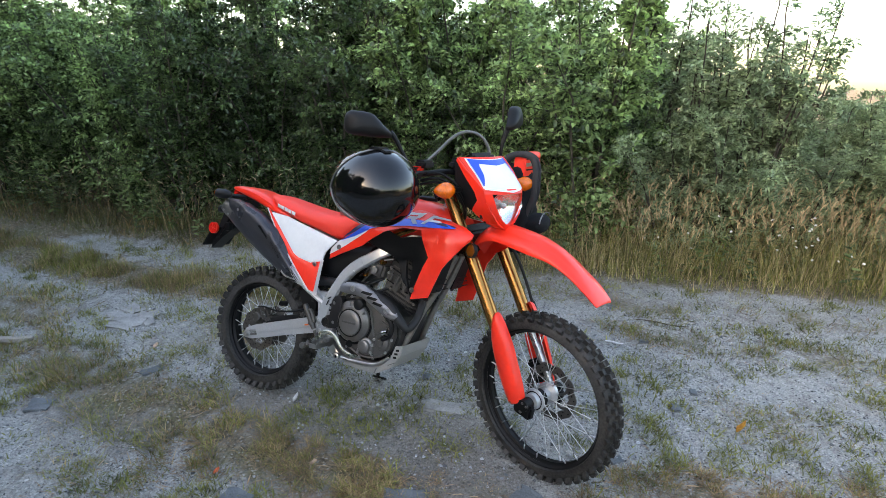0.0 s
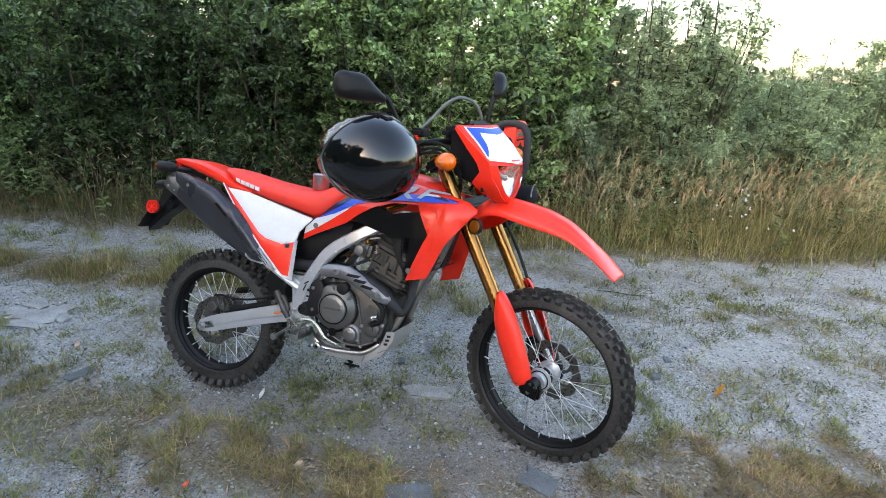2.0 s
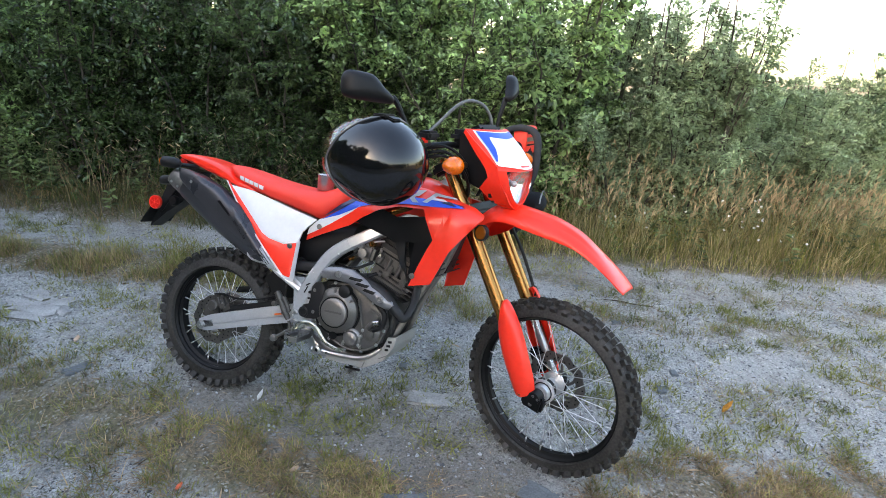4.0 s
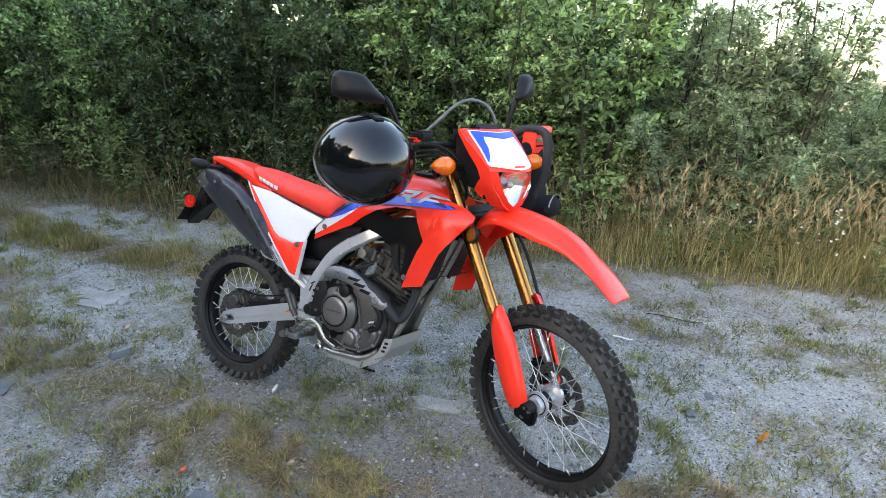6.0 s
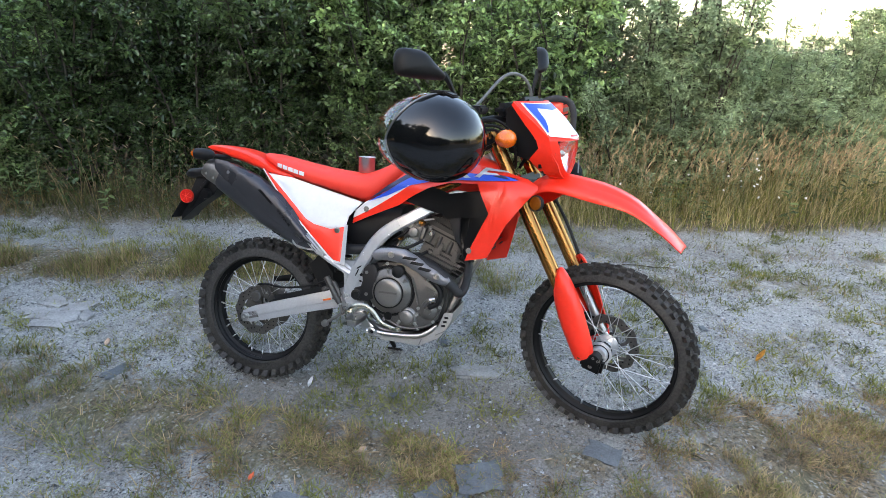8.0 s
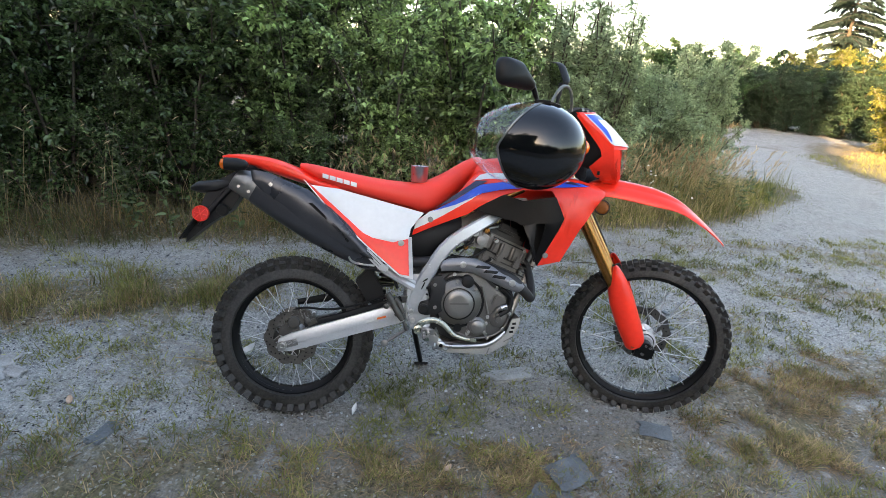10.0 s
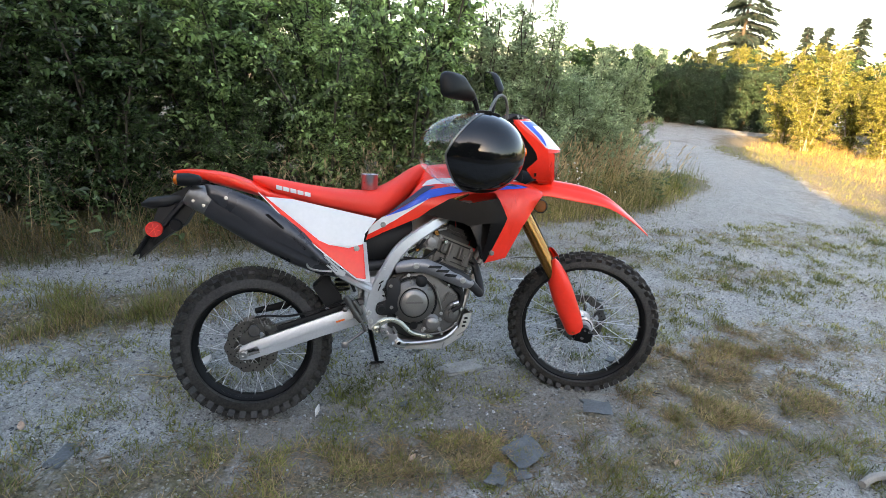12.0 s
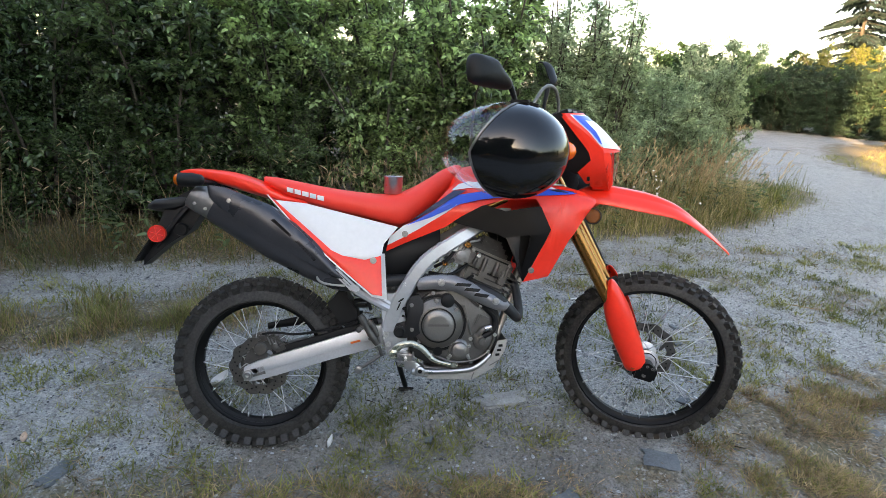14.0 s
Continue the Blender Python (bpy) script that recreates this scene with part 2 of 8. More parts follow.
def ground_material():
    m = bpy.data.materials.new("gravel_and_turf")
    m.use_nodes = True
    n, l = m.node_tree.nodes, m.node_tree.links
    b = n["Principled BSDF"]
    co = n.new("ShaderNodeTexCoord")

    def noise_at(scale, detail=6, rough=0.6):
        t = n.new("ShaderNodeTexNoise")
        t.inputs["Scale"].default_value, t.inputs["Detail"].default_value, t.inputs["Roughness"].default_value = scale, detail, rough
        l.new(co.outputs["Object"], t.inputs["Vector"])
        return t.outputs["Fac"]

    def ramp(src, a, c, lo=0.0, hi=1.0):
        r = n.new("ShaderNodeMapRange")
        for k, v in zip(("From Min", "From Max", "To Min", "To Max"), (a, c, lo, hi)):
            r.inputs[k].default_value = v
        l.new(src, r.inputs["Value"])
        return r.outputs[0]

    def mix(f, a, c):
        x = n.new("ShaderNodeMix"); x.data_type = "RGBA"
        l.new(f, x.inputs["Factor"])
        for key, v in (("A", a), ("B", c)):
            if isinstance(v, tuple):
                x.inputs[key].default_value = (*v, 1)
            else:
                l.new(v, x.inputs[key])
        return x.outputs["Result"]

    def cells(scale, rand=1.0):
        v = n.new("ShaderNodeTexVoronoi")
        v.inputs["Scale"].default_value, v.inputs["Randomness"].default_value = scale, rand
        warp = n.new("ShaderNodeMix"); warp.data_type = "VECTOR"
        warp.inputs["Factor"].default_value = 0.012
        jit = n.new("ShaderNodeTexNoise"); jit.inputs["Scale"].default_value = scale * 0.8
        l.new(co.outputs["Object"], jit.inputs["Vector"]); l.new(co.outputs["Object"], warp.inputs["A"]); l.new(jit.outputs["Color"], warp.inputs["B"])
        l.new(warp.outputs["Result"], v.inputs["Vector"])
        sep = n.new("ShaderNodeSeparateColor")
        l.new(v.outputs["Color"], sep.inputs[0])
        return sep.outputs[0], v.outputs["Distance"]

    grit = noise_at(170, 4, 0.75)
    tint_a, dist_a = cells(48)
    tint_b, dist_b = cells(110)
    dust = mix(ramp(grit, 0.40, 0.60), (0.215, 0.217, 0.214), (0.505, 0.500, 0.475))
    small = mix(ramp(tint_b, 0.0, 1.0), (0.075, 0.080, 0.081), (0.513, 0.510, 0.488))
    large = mix(ramp(tint_a, 0.0, 1.0), (0.107, 0.112, 0.113), (0.535, 0.525, 0.496))
    gravel = mix(ramp(dist_b, 0.25, 0.55, 0.85, 0.0), dust, small)
    pick = n.new("ShaderNodeMath"); pick.operation = "MULTIPLY"
    l.new(ramp(dist_a, 0.22, 0.42, 0.9, 0.0), pick.inputs[0]); l.new(ramp(tint_a, 0.55, 0.7), pick.inputs[1])
    gravel = mix(pick.outputs[0], gravel, large)
    gravel = mix(ramp(noise_at(2.4, 5), 0.45, 0.68, 0.0, 0.7), gravel, mix(ramp(grit, 0.3, 0.7), (0.300, 0.296, 0.281), (0.482, 0.469, 0.441)))
    gravel = mix(ramp(noise_at(1.3, 6, 0.75), 0.52, 0.68, 0.0, 0.7), gravel, mix(ramp(grit, 0.3, 0.7), (0.118, 0.102, 0.082), (0.257, 0.224, 0.182)))
    gravel = mix(ramp(noise_at(11, 8, 0.85), 0.50, 0.62, 0.0, 0.42), gravel, mix(ramp(grit, 0.3, 0.7), (0.080, 0.074, 0.066), (0.182, 0.168, 0.147)))
    chip_a, chip_d = cells(23)
    chips = n.new("ShaderNodeMath"); chips.operation = "MULTIPLY"
    l.new(ramp(chip_d, 0.20, 0.24, 1.0, 0.0), chips.inputs[0]); l.new(ramp(chip_a, 0.86, 0.88), chips.inputs[1])
    gravel = mix(ramp(noise_at(26, 6, 0.8), 0.59, 0.64, 0.0, 0.7), gravel, (0.050, 0.050, 0.043))
    fine_a, fine_d = cells(75)
    specks = n.new("ShaderNodeMath"); specks.operation = "MULTIPLY"
    l.new(ramp(fine_d, 0.30, 0.36, 1.0, 0.0), specks.inputs[0]); l.new(ramp(fine_a, 0.70, 0.72), specks.inputs[1])
    gravel = mix(specks.outputs[0], gravel, mix(ramp(fine_a, 0.88, 0.90), (0.050, 0.052, 0.054), (0.50, 0.495, 0.48)))
    gravel = mix(chips.outputs[0], gravel, mix(ramp(chip_a, 0.90, 0.99), (0.060, 0.064, 0.070), (0.60, 0.59, 0.57)))
    gravel = mix(ramp(noise_at(70, 4, 0.8), 0.60, 0.66, 0.0, 0.75), gravel, (0.040, 0.041, 0.040))
    gravel = mix(ramp(noise_at(33, 5, 0.8), 0.36, 0.44, 0.6, 0.0), gravel, (0.56, 0.55, 0.52))
    slate = n.new("ShaderNodeMix"); slate.data_type = "RGBA"; slate.blend_type = "MULTIPLY"
    slate.inputs["Factor"].default_value = 1.0
    slate.inputs["B"].default_value = (0.915, 0.913, 0.910, 1)
    l.new(gravel, slate.inputs["A"])
    gravel = slate.outputs["Result"]
    gravel_dirt = n.new("ShaderNodeAttribute")
    gravel_dirt.attribute_name = "dirt"
    soil = n.new("ShaderNodeMath"); soil.operation = "ADD"
    l.new(gravel_dirt.outputs["Fac"], soil.inputs[0])
    l.new(ramp(noise_at(4, 7, 0.75), 0.28, 0.72, -0.5, 0.5), soil.inputs[1])
    gravel = mix(ramp(soil.outputs[0], 0.25, 0.9, 0.0, 0.62), gravel, mix(ramp(grit, 0.3, 0.7), (0.091, 0.078, 0.064), (0.214, 0.185, 0.153)))
    turf = mix(ramp(noise_at(55, 6, 0.75), 0.36, 0.64), (0.036, 0.030, 0.021), (0.245, 0.195, 0.130))
    turf = mix(ramp(noise_at(5), 0.45, 0.7, 0.0, 0.7), turf, (0.10, 0.105, 0.05))
    turf = mix(ramp(tint_b, 0.86, 0.95, 0.0, 0.45), turf, small)
    att = n.new("ShaderNodeAttribute")
    att.attribute_name = "turf"
    add = n.new("ShaderNodeMath"); add.operation = "ADD"
    l.new(att.outputs["Fac"], add.inputs[0])
    l.new(ramp(noise_at(6, 7, 0.75), 0.28, 0.72, -0.45, 0.45), add.inputs[1])
    l.new(mix(ramp(add.outputs[0], 0.3, 0.75), gravel, turf), b.inputs["Base Color"])
    b.inputs["Roughness"].default_value = 0.92
    b.inputs["Specular IOR Level"].default_value = 0.25
    hh = n.new("ShaderNodeMath"); hh.operation = "ADD"
    l.new(noise_at(30, 7, 0.7), hh.inputs[0])
    stone_h = n.new("ShaderNodeMath"); stone_h.operation = "ADD"
    l.new(ramp(dist_a, 0.1, 0.45, 0.9, 0.0), stone_h.inputs[0]); l.new(ramp(dist_b, 0.1, 0.5, 0.5, 0.0), stone_h.inputs[1])
    bare = n.new("ShaderNodeMath"); bare.operation = "MULTIPLY"
    l.new(stone_h.outputs[0], bare.inputs[0]); l.new(ramp(add.outputs[0], 0.3, 0.75, 1.0, 0.15), bare.inputs[1])
    l.new(bare.outputs[0], hh.inputs[1])
    bn = n.new("ShaderNodeBump")
    bn.inputs["Strength"].default_value, bn.inputs["Distance"].default_value = 1.0, 0.0085
    l.new(hh.outputs[0], bn.inputs["Height"]); l.new(bn.outputs[0], b.inputs["Normal"])
    return m


GROUND = ground_material()

# ---- mesh helpers ----
def quads_object(name, verts, quads, mat, parent=None, smooth=False):
    """One mesh object from arrays: verts (n, 3), quads (m, 4)."""
    verts, quads = np.asarray(verts, np.float32).reshape(-1, 3), np.asarray(quads, np.int32).reshape(-1, 4)
    me = bpy.data.meshes.new(name)
    me.vertices.add(len(verts))
    me.vertices.foreach_set("co", verts.ravel())
    me.loops.add(quads.size)
    me.loops.foreach_set("vertex_index", quads.ravel())
    me.polygons.add(len(quads))
    me.polygons.foreach_set("loop_start", np.arange(0, quads.size, 4, dtype=np.int32))
    me.polygons.foreach_set("use_smooth", np.full(len(quads), smooth))
    me.update(calc_edges=True)
    me.validate()
    me.materials.append(mat)
    ob = new(name, me)
    ob.parent = parent
    return ob


RNG = np.random.default_rng(7)


def ground_z(x, y):
    """Height of the bare ground: it rises gently away from the camera under the bike and levels out."""
    z = 0.297 * np.tanh(np.asarray(y) / 2.2)
    far = np.clip((np.hypot(x, y) - 14) / 40, 0, 1)
    return z * (1 - far) + 0.3 * far


EDGE_X = np.array([-30, -8, -5, -3, -1.4, -0.6, 0.9, 1.4, 2.1, 2.95, 3.4, 4.8, 5.8, 6.3, 7.6, 9.4, 11, 40])
EDGE_Y = np.array([0.6, 0.8, 1.05, 1.3, 1.55, 1.7, 1.88, 1.93, 2.05, 2.28, 2.45, 3.5, 4.95, 6.4, 9.3, 13.0, 13.6, 15])
RIGHT_Y = np.array([-30, -4, 1.0, 2.4, 4.5, 7.2, 9.8, 11.5, 40])
RIGHT_X = np.array([6.6, 5.7, 5.30, 5.70, 6.75, 7.5, 9.9, 14.0, 60])


def shrub_y(x):
    """The line along which the shrubs stand."""
    return np.interp(x, EDGE_X, EDGE_Y)


def edge_y(x):
    """Where the gravel ends: the grass reaches out before the shrubs at the clearing's rear."""
    return shrub_y(x) - np.interp(x, [-30, -8, -5, -3.4, -2.05, -1.4, -0.8, -0.2, 0.5, 1.0], [0.0, 0.05, 0.10, 0.18, 0.26, 0.15, 0.17, 0.19, 0.13, 0.0])


def strip_y(x):
    """Middle of the grass strip between the wheel tracks."""
    return np.interp(x, [-30, -7, -2.5, -1.8, -1.3, -0.9, -0.5, 0.1], [0.45, 0.50, 0.58, 0.64, 0.72, 0.84, 0.91, 0.97])


def back_y(x):
    """Where the road comes round behind the willows."""
    return np.interp(x, [3.7, 4.2, 4.6, 5.2, 5.6], [9.0, 5.6, 5.0, 4.0, 0.0])


# worn grass patches: centre, half sizes, blades, least and greatest height, dry share, bareness of the gravel under them
GRASS_PATCHES = [
    (2.25, -0.02, 0.52, 0.30, 14000, 0.015, 0.08, 0.95, 1.0), (1.62, -0.42, 0.32, 0.18, 1800, 0.03, 0.10, 0.55, 0.8), (2.15, -0.55, 0.30, 0.13, 1300, 0.04, 0.13, 0.3, 0.7),
    (2.65, -0.30, 0.34, 0.22, 1300, 0.03, 0.10, 0.5, 0.7), (3.40, 0.12, 0.50, 0.24, 2200, 0.02, 0.09, 0.8, 0.6), (2.85, 0.32, 0.42, 0.15, 5200, 0.015, 0.07, 0.95, 0.8), (2.02, -0.18, 0.20, 0.16, 3600, 0.02, 0.09, 0.9, 0.8), (1.42, -0.19, 0.30, 0.10, 900, 0.015, 0.05, 0.9, 0.7),
    (0.35, -0.38, 0.75, 0.17, 3600, 0.015, 0.08, 0.6, 0.85), (-0.45, -0.34, 0.75, 0.26, 3800, 0.02, 0.11, 0.5, 0.85), (-1.35, -0.30, 0.55, 0.20, 2200, 0.03, 0.12, 0.5, 0.75),
    (0.72, -0.30, 0.42, 0.085, 2600, 0.03, 0.08, 0.8, 0.9), (-2.2, -0.05, 0.45, 0.28, 2000, 0.04, 0.14, 0.65, 0.8), (-0.1, -0.75, 0.5, 0.14, 900, 0.02, 0.09, 0.5, 0.5),
    (1.85, 1.32, 0.42, 0.12, 1500, 0.02, 0.09, 0.3, 0.6), (2.55, 1.38, 0.42, 0.13, 1500, 0.02, 0.10, 0.25, 0.6), (3.3, 1.15, 0.5, 0.16, 1300, 0.02, 0.09, 0.3, 0.55), (0.72, 1.05, 0.30, 0.18, 1300, 0.03, 0.15, 0.3, 0.6),
    (1.3, 1.62, 0.7, 0.12, 1300, 0.02, 0.08, 0.5, 0.6), (2.9, 1.85, 0.9, 0.12, 1500, 0.02, 0.09, 0.6, 0.6), (-0.55, 0.25, 0.35, 0.16, 900, 0.02, 0.08, 0.35, 0.45), (4.3, 1.7, 0.8, 0.3, 1200, 0.03, 0.09, 0.5, 0.5),
    (1.15, -0.52, 0.35, 0.12, 1300, 0.02, 0.09, 0.6, 0.7), (2.3, 0.75, 0.3, 0.12, 600, 0.02, 0.06, 0.6, 0.4), (0.15, 1.25, 0.4, 0.15, 800, 0.02, 0.1, 0.4, 0.5)]


def turf_amount(x, y):
    """0 on bare gravel, 1 under grass."""
    x, y = np.asarray(x, float), np.asarray(y, float)
    t = np.clip((y - edge_y(x) + 0.12) / 0.3, 0, 1) * np.clip((back_y(x) - y) / 0.3, 0, 1)
    t = np.maximum(t, np.clip((y - 8.2 - 0.9 * (x - 5)) / 0.4, 0, 1))
    strip = np.clip(1.25 - np.abs(y - strip_y(x)) / 0.25, 0, 1) * np.clip((0.1 - x) / 0.6, 0, 1)
    t = np.maximum(t, strip * 1.05)
    t = np.maximum(t, np.clip((x - np.interp(y, RIGHT_Y, RIGHT_X) + 0.2) / 0.5, 0, 1))
    for cx, cy, rx, ry, _, _, _, _, amount in GRASS_PATCHES:
        t = np.maximum(t, np.clip(1.35 - np.hypot((x - cx) / rx, (y - cy) / ry), 0, 1) * amount * 0.82)
    return np.maximum(t, np.clip((-y - 3.2) / 0.6, 0, 1) * 0.8)


def axis(lo, hi, step, far, growth):
    a = list(np.arange(lo, hi, step))
    d, right = step, a[-1]
    while right < far:
        d *= growth
        right += d
        a.append(right)
    d, left = step, a[0]
    while left > -far:
        d *= growth
        left -= d
        a.insert(0, left)
    return np.array(a)


def build_ground():
    xs, ys = axis(-2.6, 4.6, 0.028, 900, 1.16), axis(-1.6, 2.5, 0.028, 900, 1.16)
    gx, gy = np.meshgrid(xs, ys)
    turf = turf_amount(gx, gy)
    gz = ground_z(gx, gy)
    near = np.exp(-(np.hypot(gx - 1, gy) / 9) ** 2)
    bumps = np.array([noise.fractal(Vector((x * 1.7, y * 1.7, 0.3)), 0.9, 2.1, 4) for x, y in zip(gx.ravel(), gy.ravel())]).reshape(gx.shape)
    fine = np.array([noise.noise(Vector((x * 17, y * 17, 1.7))) for x, y in zip(gx.ravel(), gy.ravel())]).reshape(gx.shape)
    calm = np.clip(np.minimum(np.hypot(gx, gy), np.hypot(gx - 1.47, gy)) / 0.35, 0.0, 1)
    gz = gz + (bumps * 0.011 + fine * 0.0045) * near * calm + turf * 0.012 * near
    n, m = gx.shape
    idx = np.arange(n * m).reshape(n, m)
    quads = np.stack([idx[:-1, :-1], idx[:-1, 1:], idx[1:, 1:], idx[1:, :-1]], -1).reshape(-1, 4)
    ob = quads_object("ground", np.stack([gx, gy, gz], -1), quads, GROUND, smooth=True)
    layer = ob.data.attributes.new("turf", "FLOAT", "POINT")
    layer.data.foreach_set("value", turf.astype(np.float32).ravel())
    dirt = np.zeros_like(gx)
    for cx, cy, rx, ry, a in ((0.7, -0.12, 1.15, 0.42, 1.0), (-0.6, -0.45, 0.9, 0.25, 0.8), (2.1, -0.35, 0.8, 0.35, 0.8), (1.5, 1.7, 1.5, 0.3, 0.5)):
        dirt = np.maximum(dirt, a * np.clip(1.4 - np.hypot((gx - cx) / rx, (gy - cy) / ry), 0, 1))
    layer = ob.data.attributes.new("dirt", "FLOAT", "POINT")
    layer.data.foreach_set("value", dirt.astype(np.float32).ravel())
    return tagged(ob, "grey gravel clearing with worn dirt and turf patches", "ground", kind="structure")


build_ground()


# ---- plants ----
def frames(d):
    """Two unit vectors square to each row of d."""
    ref = np.where(np.abs(d[:, 2:3]) > 0.9, np.array([[1.0, 0, 0]]), np.array([[0, 0, 1.0]]))
    a = np.cross(d, ref)
    a /= np.linalg.norm(a, axis=1, keepdims=True) + 1e-9
    return a, np.cross(d, a)


def leaf_arrays(base, d, length, width, rng):
    """Folded leaves: six points and two quads each, from base points, directions and sizes."""
    n = len(base)
    a, b = frames(d)
    turn = rng.uniform(0, 2 * np.pi, n)[:, None]
    side, up = a * np.cos(turn) + b * np.sin(turn), -a * np.sin(turn) + b * np.cos(turn)
    # leaves turn their faces to the sky
    flat = np.cross(d, np.array([[0, 0, 1.0]])) + 1e-6
    flat /= np.linalg.norm(flat, axis=1, keepdims=True)
    side = side * 0.55 + flat
    side /= np.linalg.norm(side, axis=1, keepdims=True)
    up = np.cross(side, d)
    L, W = length[:, None], width[:, None]
    droop = -0.16 * L * np.array([[0, 0, 1.0]])
    lift = up * W * 0.22
    pts = np.stack([base, base + d * L * 0.32 + side * W * 0.46 + lift, base + d * L * 0.7 + side * W * 0.36 + lift + droop * 0.5, base + d * L + droop,
                    base + d * L * 0.7 - side * W * 0.36 + lift + droop * 0.5, base + d * L * 0.32 - side * W * 0.46 + lift], 1)
    q = np.arange(n)[:, None] * 6 + np.array([[0, 1, 2, 3]])
    q2 = np.arange(n)[:, None] * 6 + np.array([[0, 3, 4, 5]])
    return pts.reshape(-1, 3), np.concatenate([q, q2])


def tubes(paths, radii, sides=5):
    """Tapered tubes along point rows."""
    V, Q, base = [], [], 0
    for p, r in zip(paths, radii):
        p = np.asarray(p, float)
        k = len(p)
        d = np.gradient(p, axis=0)
        d /= np.linalg.norm(d, axis=1, keepdims=True) + 1e-9
        a, b = frames(d)
        ang = np.linspace(0, 2 * np.pi, sides, endpoint=False)
        rr = np.linspace(r[0], r[1], k)
        ring = p[:, None] + rr[:, None, None] * (a[:, None] * np.cos(ang)[None, :, None] + b[:, None] * np.sin(ang)[None, :, None])
        V.append(ring.reshape(-1, 3))
        i = np.arange(k - 1)[:, None] * sides
        j = np.arange(sides)[None]
        Q.append(np.stack([i + j, i + (j + 1) % sides, i + sides + (j + 1) % sides, i + sides + j], -1).reshape(-1, 4) + base)
        base += k * sides
    return np.concatenate(V), np.concatenate(Q)


def shrub(seed, height, spread, twigs, per_twig, leaf, mat, name="shrub", ratio=0.6, low=0.06, trunk=0.022, wood=None):
    """A leafy shrub of several stems with side shoots, each shoot carrying leaves in turn."""
    rng = np.random.default_rng(seed)
    root = new(name)
    stems, rad = [], []
    for k in range(8):
        a, out = rng.uniform(0, 2 * np.pi), spread * rng.uniform(0.25, 0.95)
        h = height * rng.uniform(0.75, 1.0) * (1 - 0.25 * out / spread)
        t = np.linspace(0, 1, 9)[:, None]
        wob = np.cumsum(rng.normal(0, 0.035 * height / 4, (9, 2)), 0)
        xy = np.array([[math.cos(a), math.sin(a)]]) * out * t ** 1.4 + wob * t + rng.normal(0, 0.05, (1, 2))
        stems.append(np.concatenate([xy, h * t ** 0.92], 1))
        rad.append((trunk * rng.uniform(0.6, 1.1), trunk * 0.2))
    shoots, bases, dirs = [], [], []
    for k in range(twigs):
        s = stems[rng.integers(len(stems))]
        u = low + (1 - low) * rng.uniform(0, 1) ** 0.8
        p = np.array([np.interp(u * 8, np.arange(9), s[:, c]) for c in range(3)])
        a = rng.uniform(0, 2 * np.pi)
        d = np.array([math.cos(a), math.sin(a), rng.uniform(-0.15, 0.75)])
        d /= np.linalg.norm(d)
        length = rng.uniform(0.28, 0.75) * spread * 0.62 * (1.15 - 0.55 * u)
        t = np.linspace(0, 1, 4)[:, None]
        shoot = p + d * length * t + np.array([[0, 0, -0.12 * length]]) * t ** 2 + rng.normal(0, 0.012, (4, 3))
        shoots.append(shoot)
        v = rng.uniform(0.12, 1.0, per_twig)
        q = np.stack([np.interp(v * 3, np.arange(4), shoot[:, c]) for c in range(3)], 1)
        ld = d * 0.5 + rng.normal(0, 0.6, (per_twig, 3)) + np.array([0, 0, 0.1])
        bases.append(q + rng.normal(0, 0.02, q.shape))
        dirs.append(ld / np.linalg.norm(ld, axis=1, keepdims=True))
    V, Q = tubes(stems + shoots, rad + [(0.004, 0.0015)] * len(shoots), 4)
    quads_object("branchwork", V, Q, wood or STEM, root, True)
    bases, dirs = np.concatenate(bases), np.concatenate(dirs)
    L = leaf * rng.uniform(0.6, 1.25, len(bases))
    V, Q = leaf_arrays(bases, dirs, L, L * ratio, rng)
    quads_object("foliage", V, Q, mat, root)
    return root


def plant(proto, x, y, turn=0.0, size=1.0, tall=1.0, sink=0.03):
    ob = copy_thing(proto, pose(x, y, float(ground_z(x, y)) - sink, 0, 0, turn))
    ob.scale = (size, size, size * tall)
    return ob


def remove_proto(ob):
    for o in (*ob.children_recursive, ob):
        bpy.data.objects.remove(o)


ALDER = [shrub(11 + k, 3.4, 1.0, 430, 27, 0.062, LEAF_LIGHT, ratio=0.68) for k in range(3)]
SHADED_ALDER = [shrub(11 + k, 3.4, 1.0, 430, 26, 0.060, LEAF_SHADED, ratio=0.68) for k in range(3)]
THIN_ALDER = [shrub(17 + k, 3.4, 0.9, 260, 20, 0.056, LEAF_LIGHT, ratio=0.66) for k in range(2)]
WILLOW = [shrub(31 + k, 2.6, 0.95, 420, 26, 0.058, LEAF_PALE, ratio=0.42) for k in range(2)]
AIRY = shrub(43, 2.7, 0.60, 250, 16, 0.058, LEAF_PALE, ratio=0.45)
LABEL_A = "dense alder shrub at the clearing's edge, leaf colour set to follow the shade"
LABEL_W = "pale grey-green willow shrub beside the gravel road"

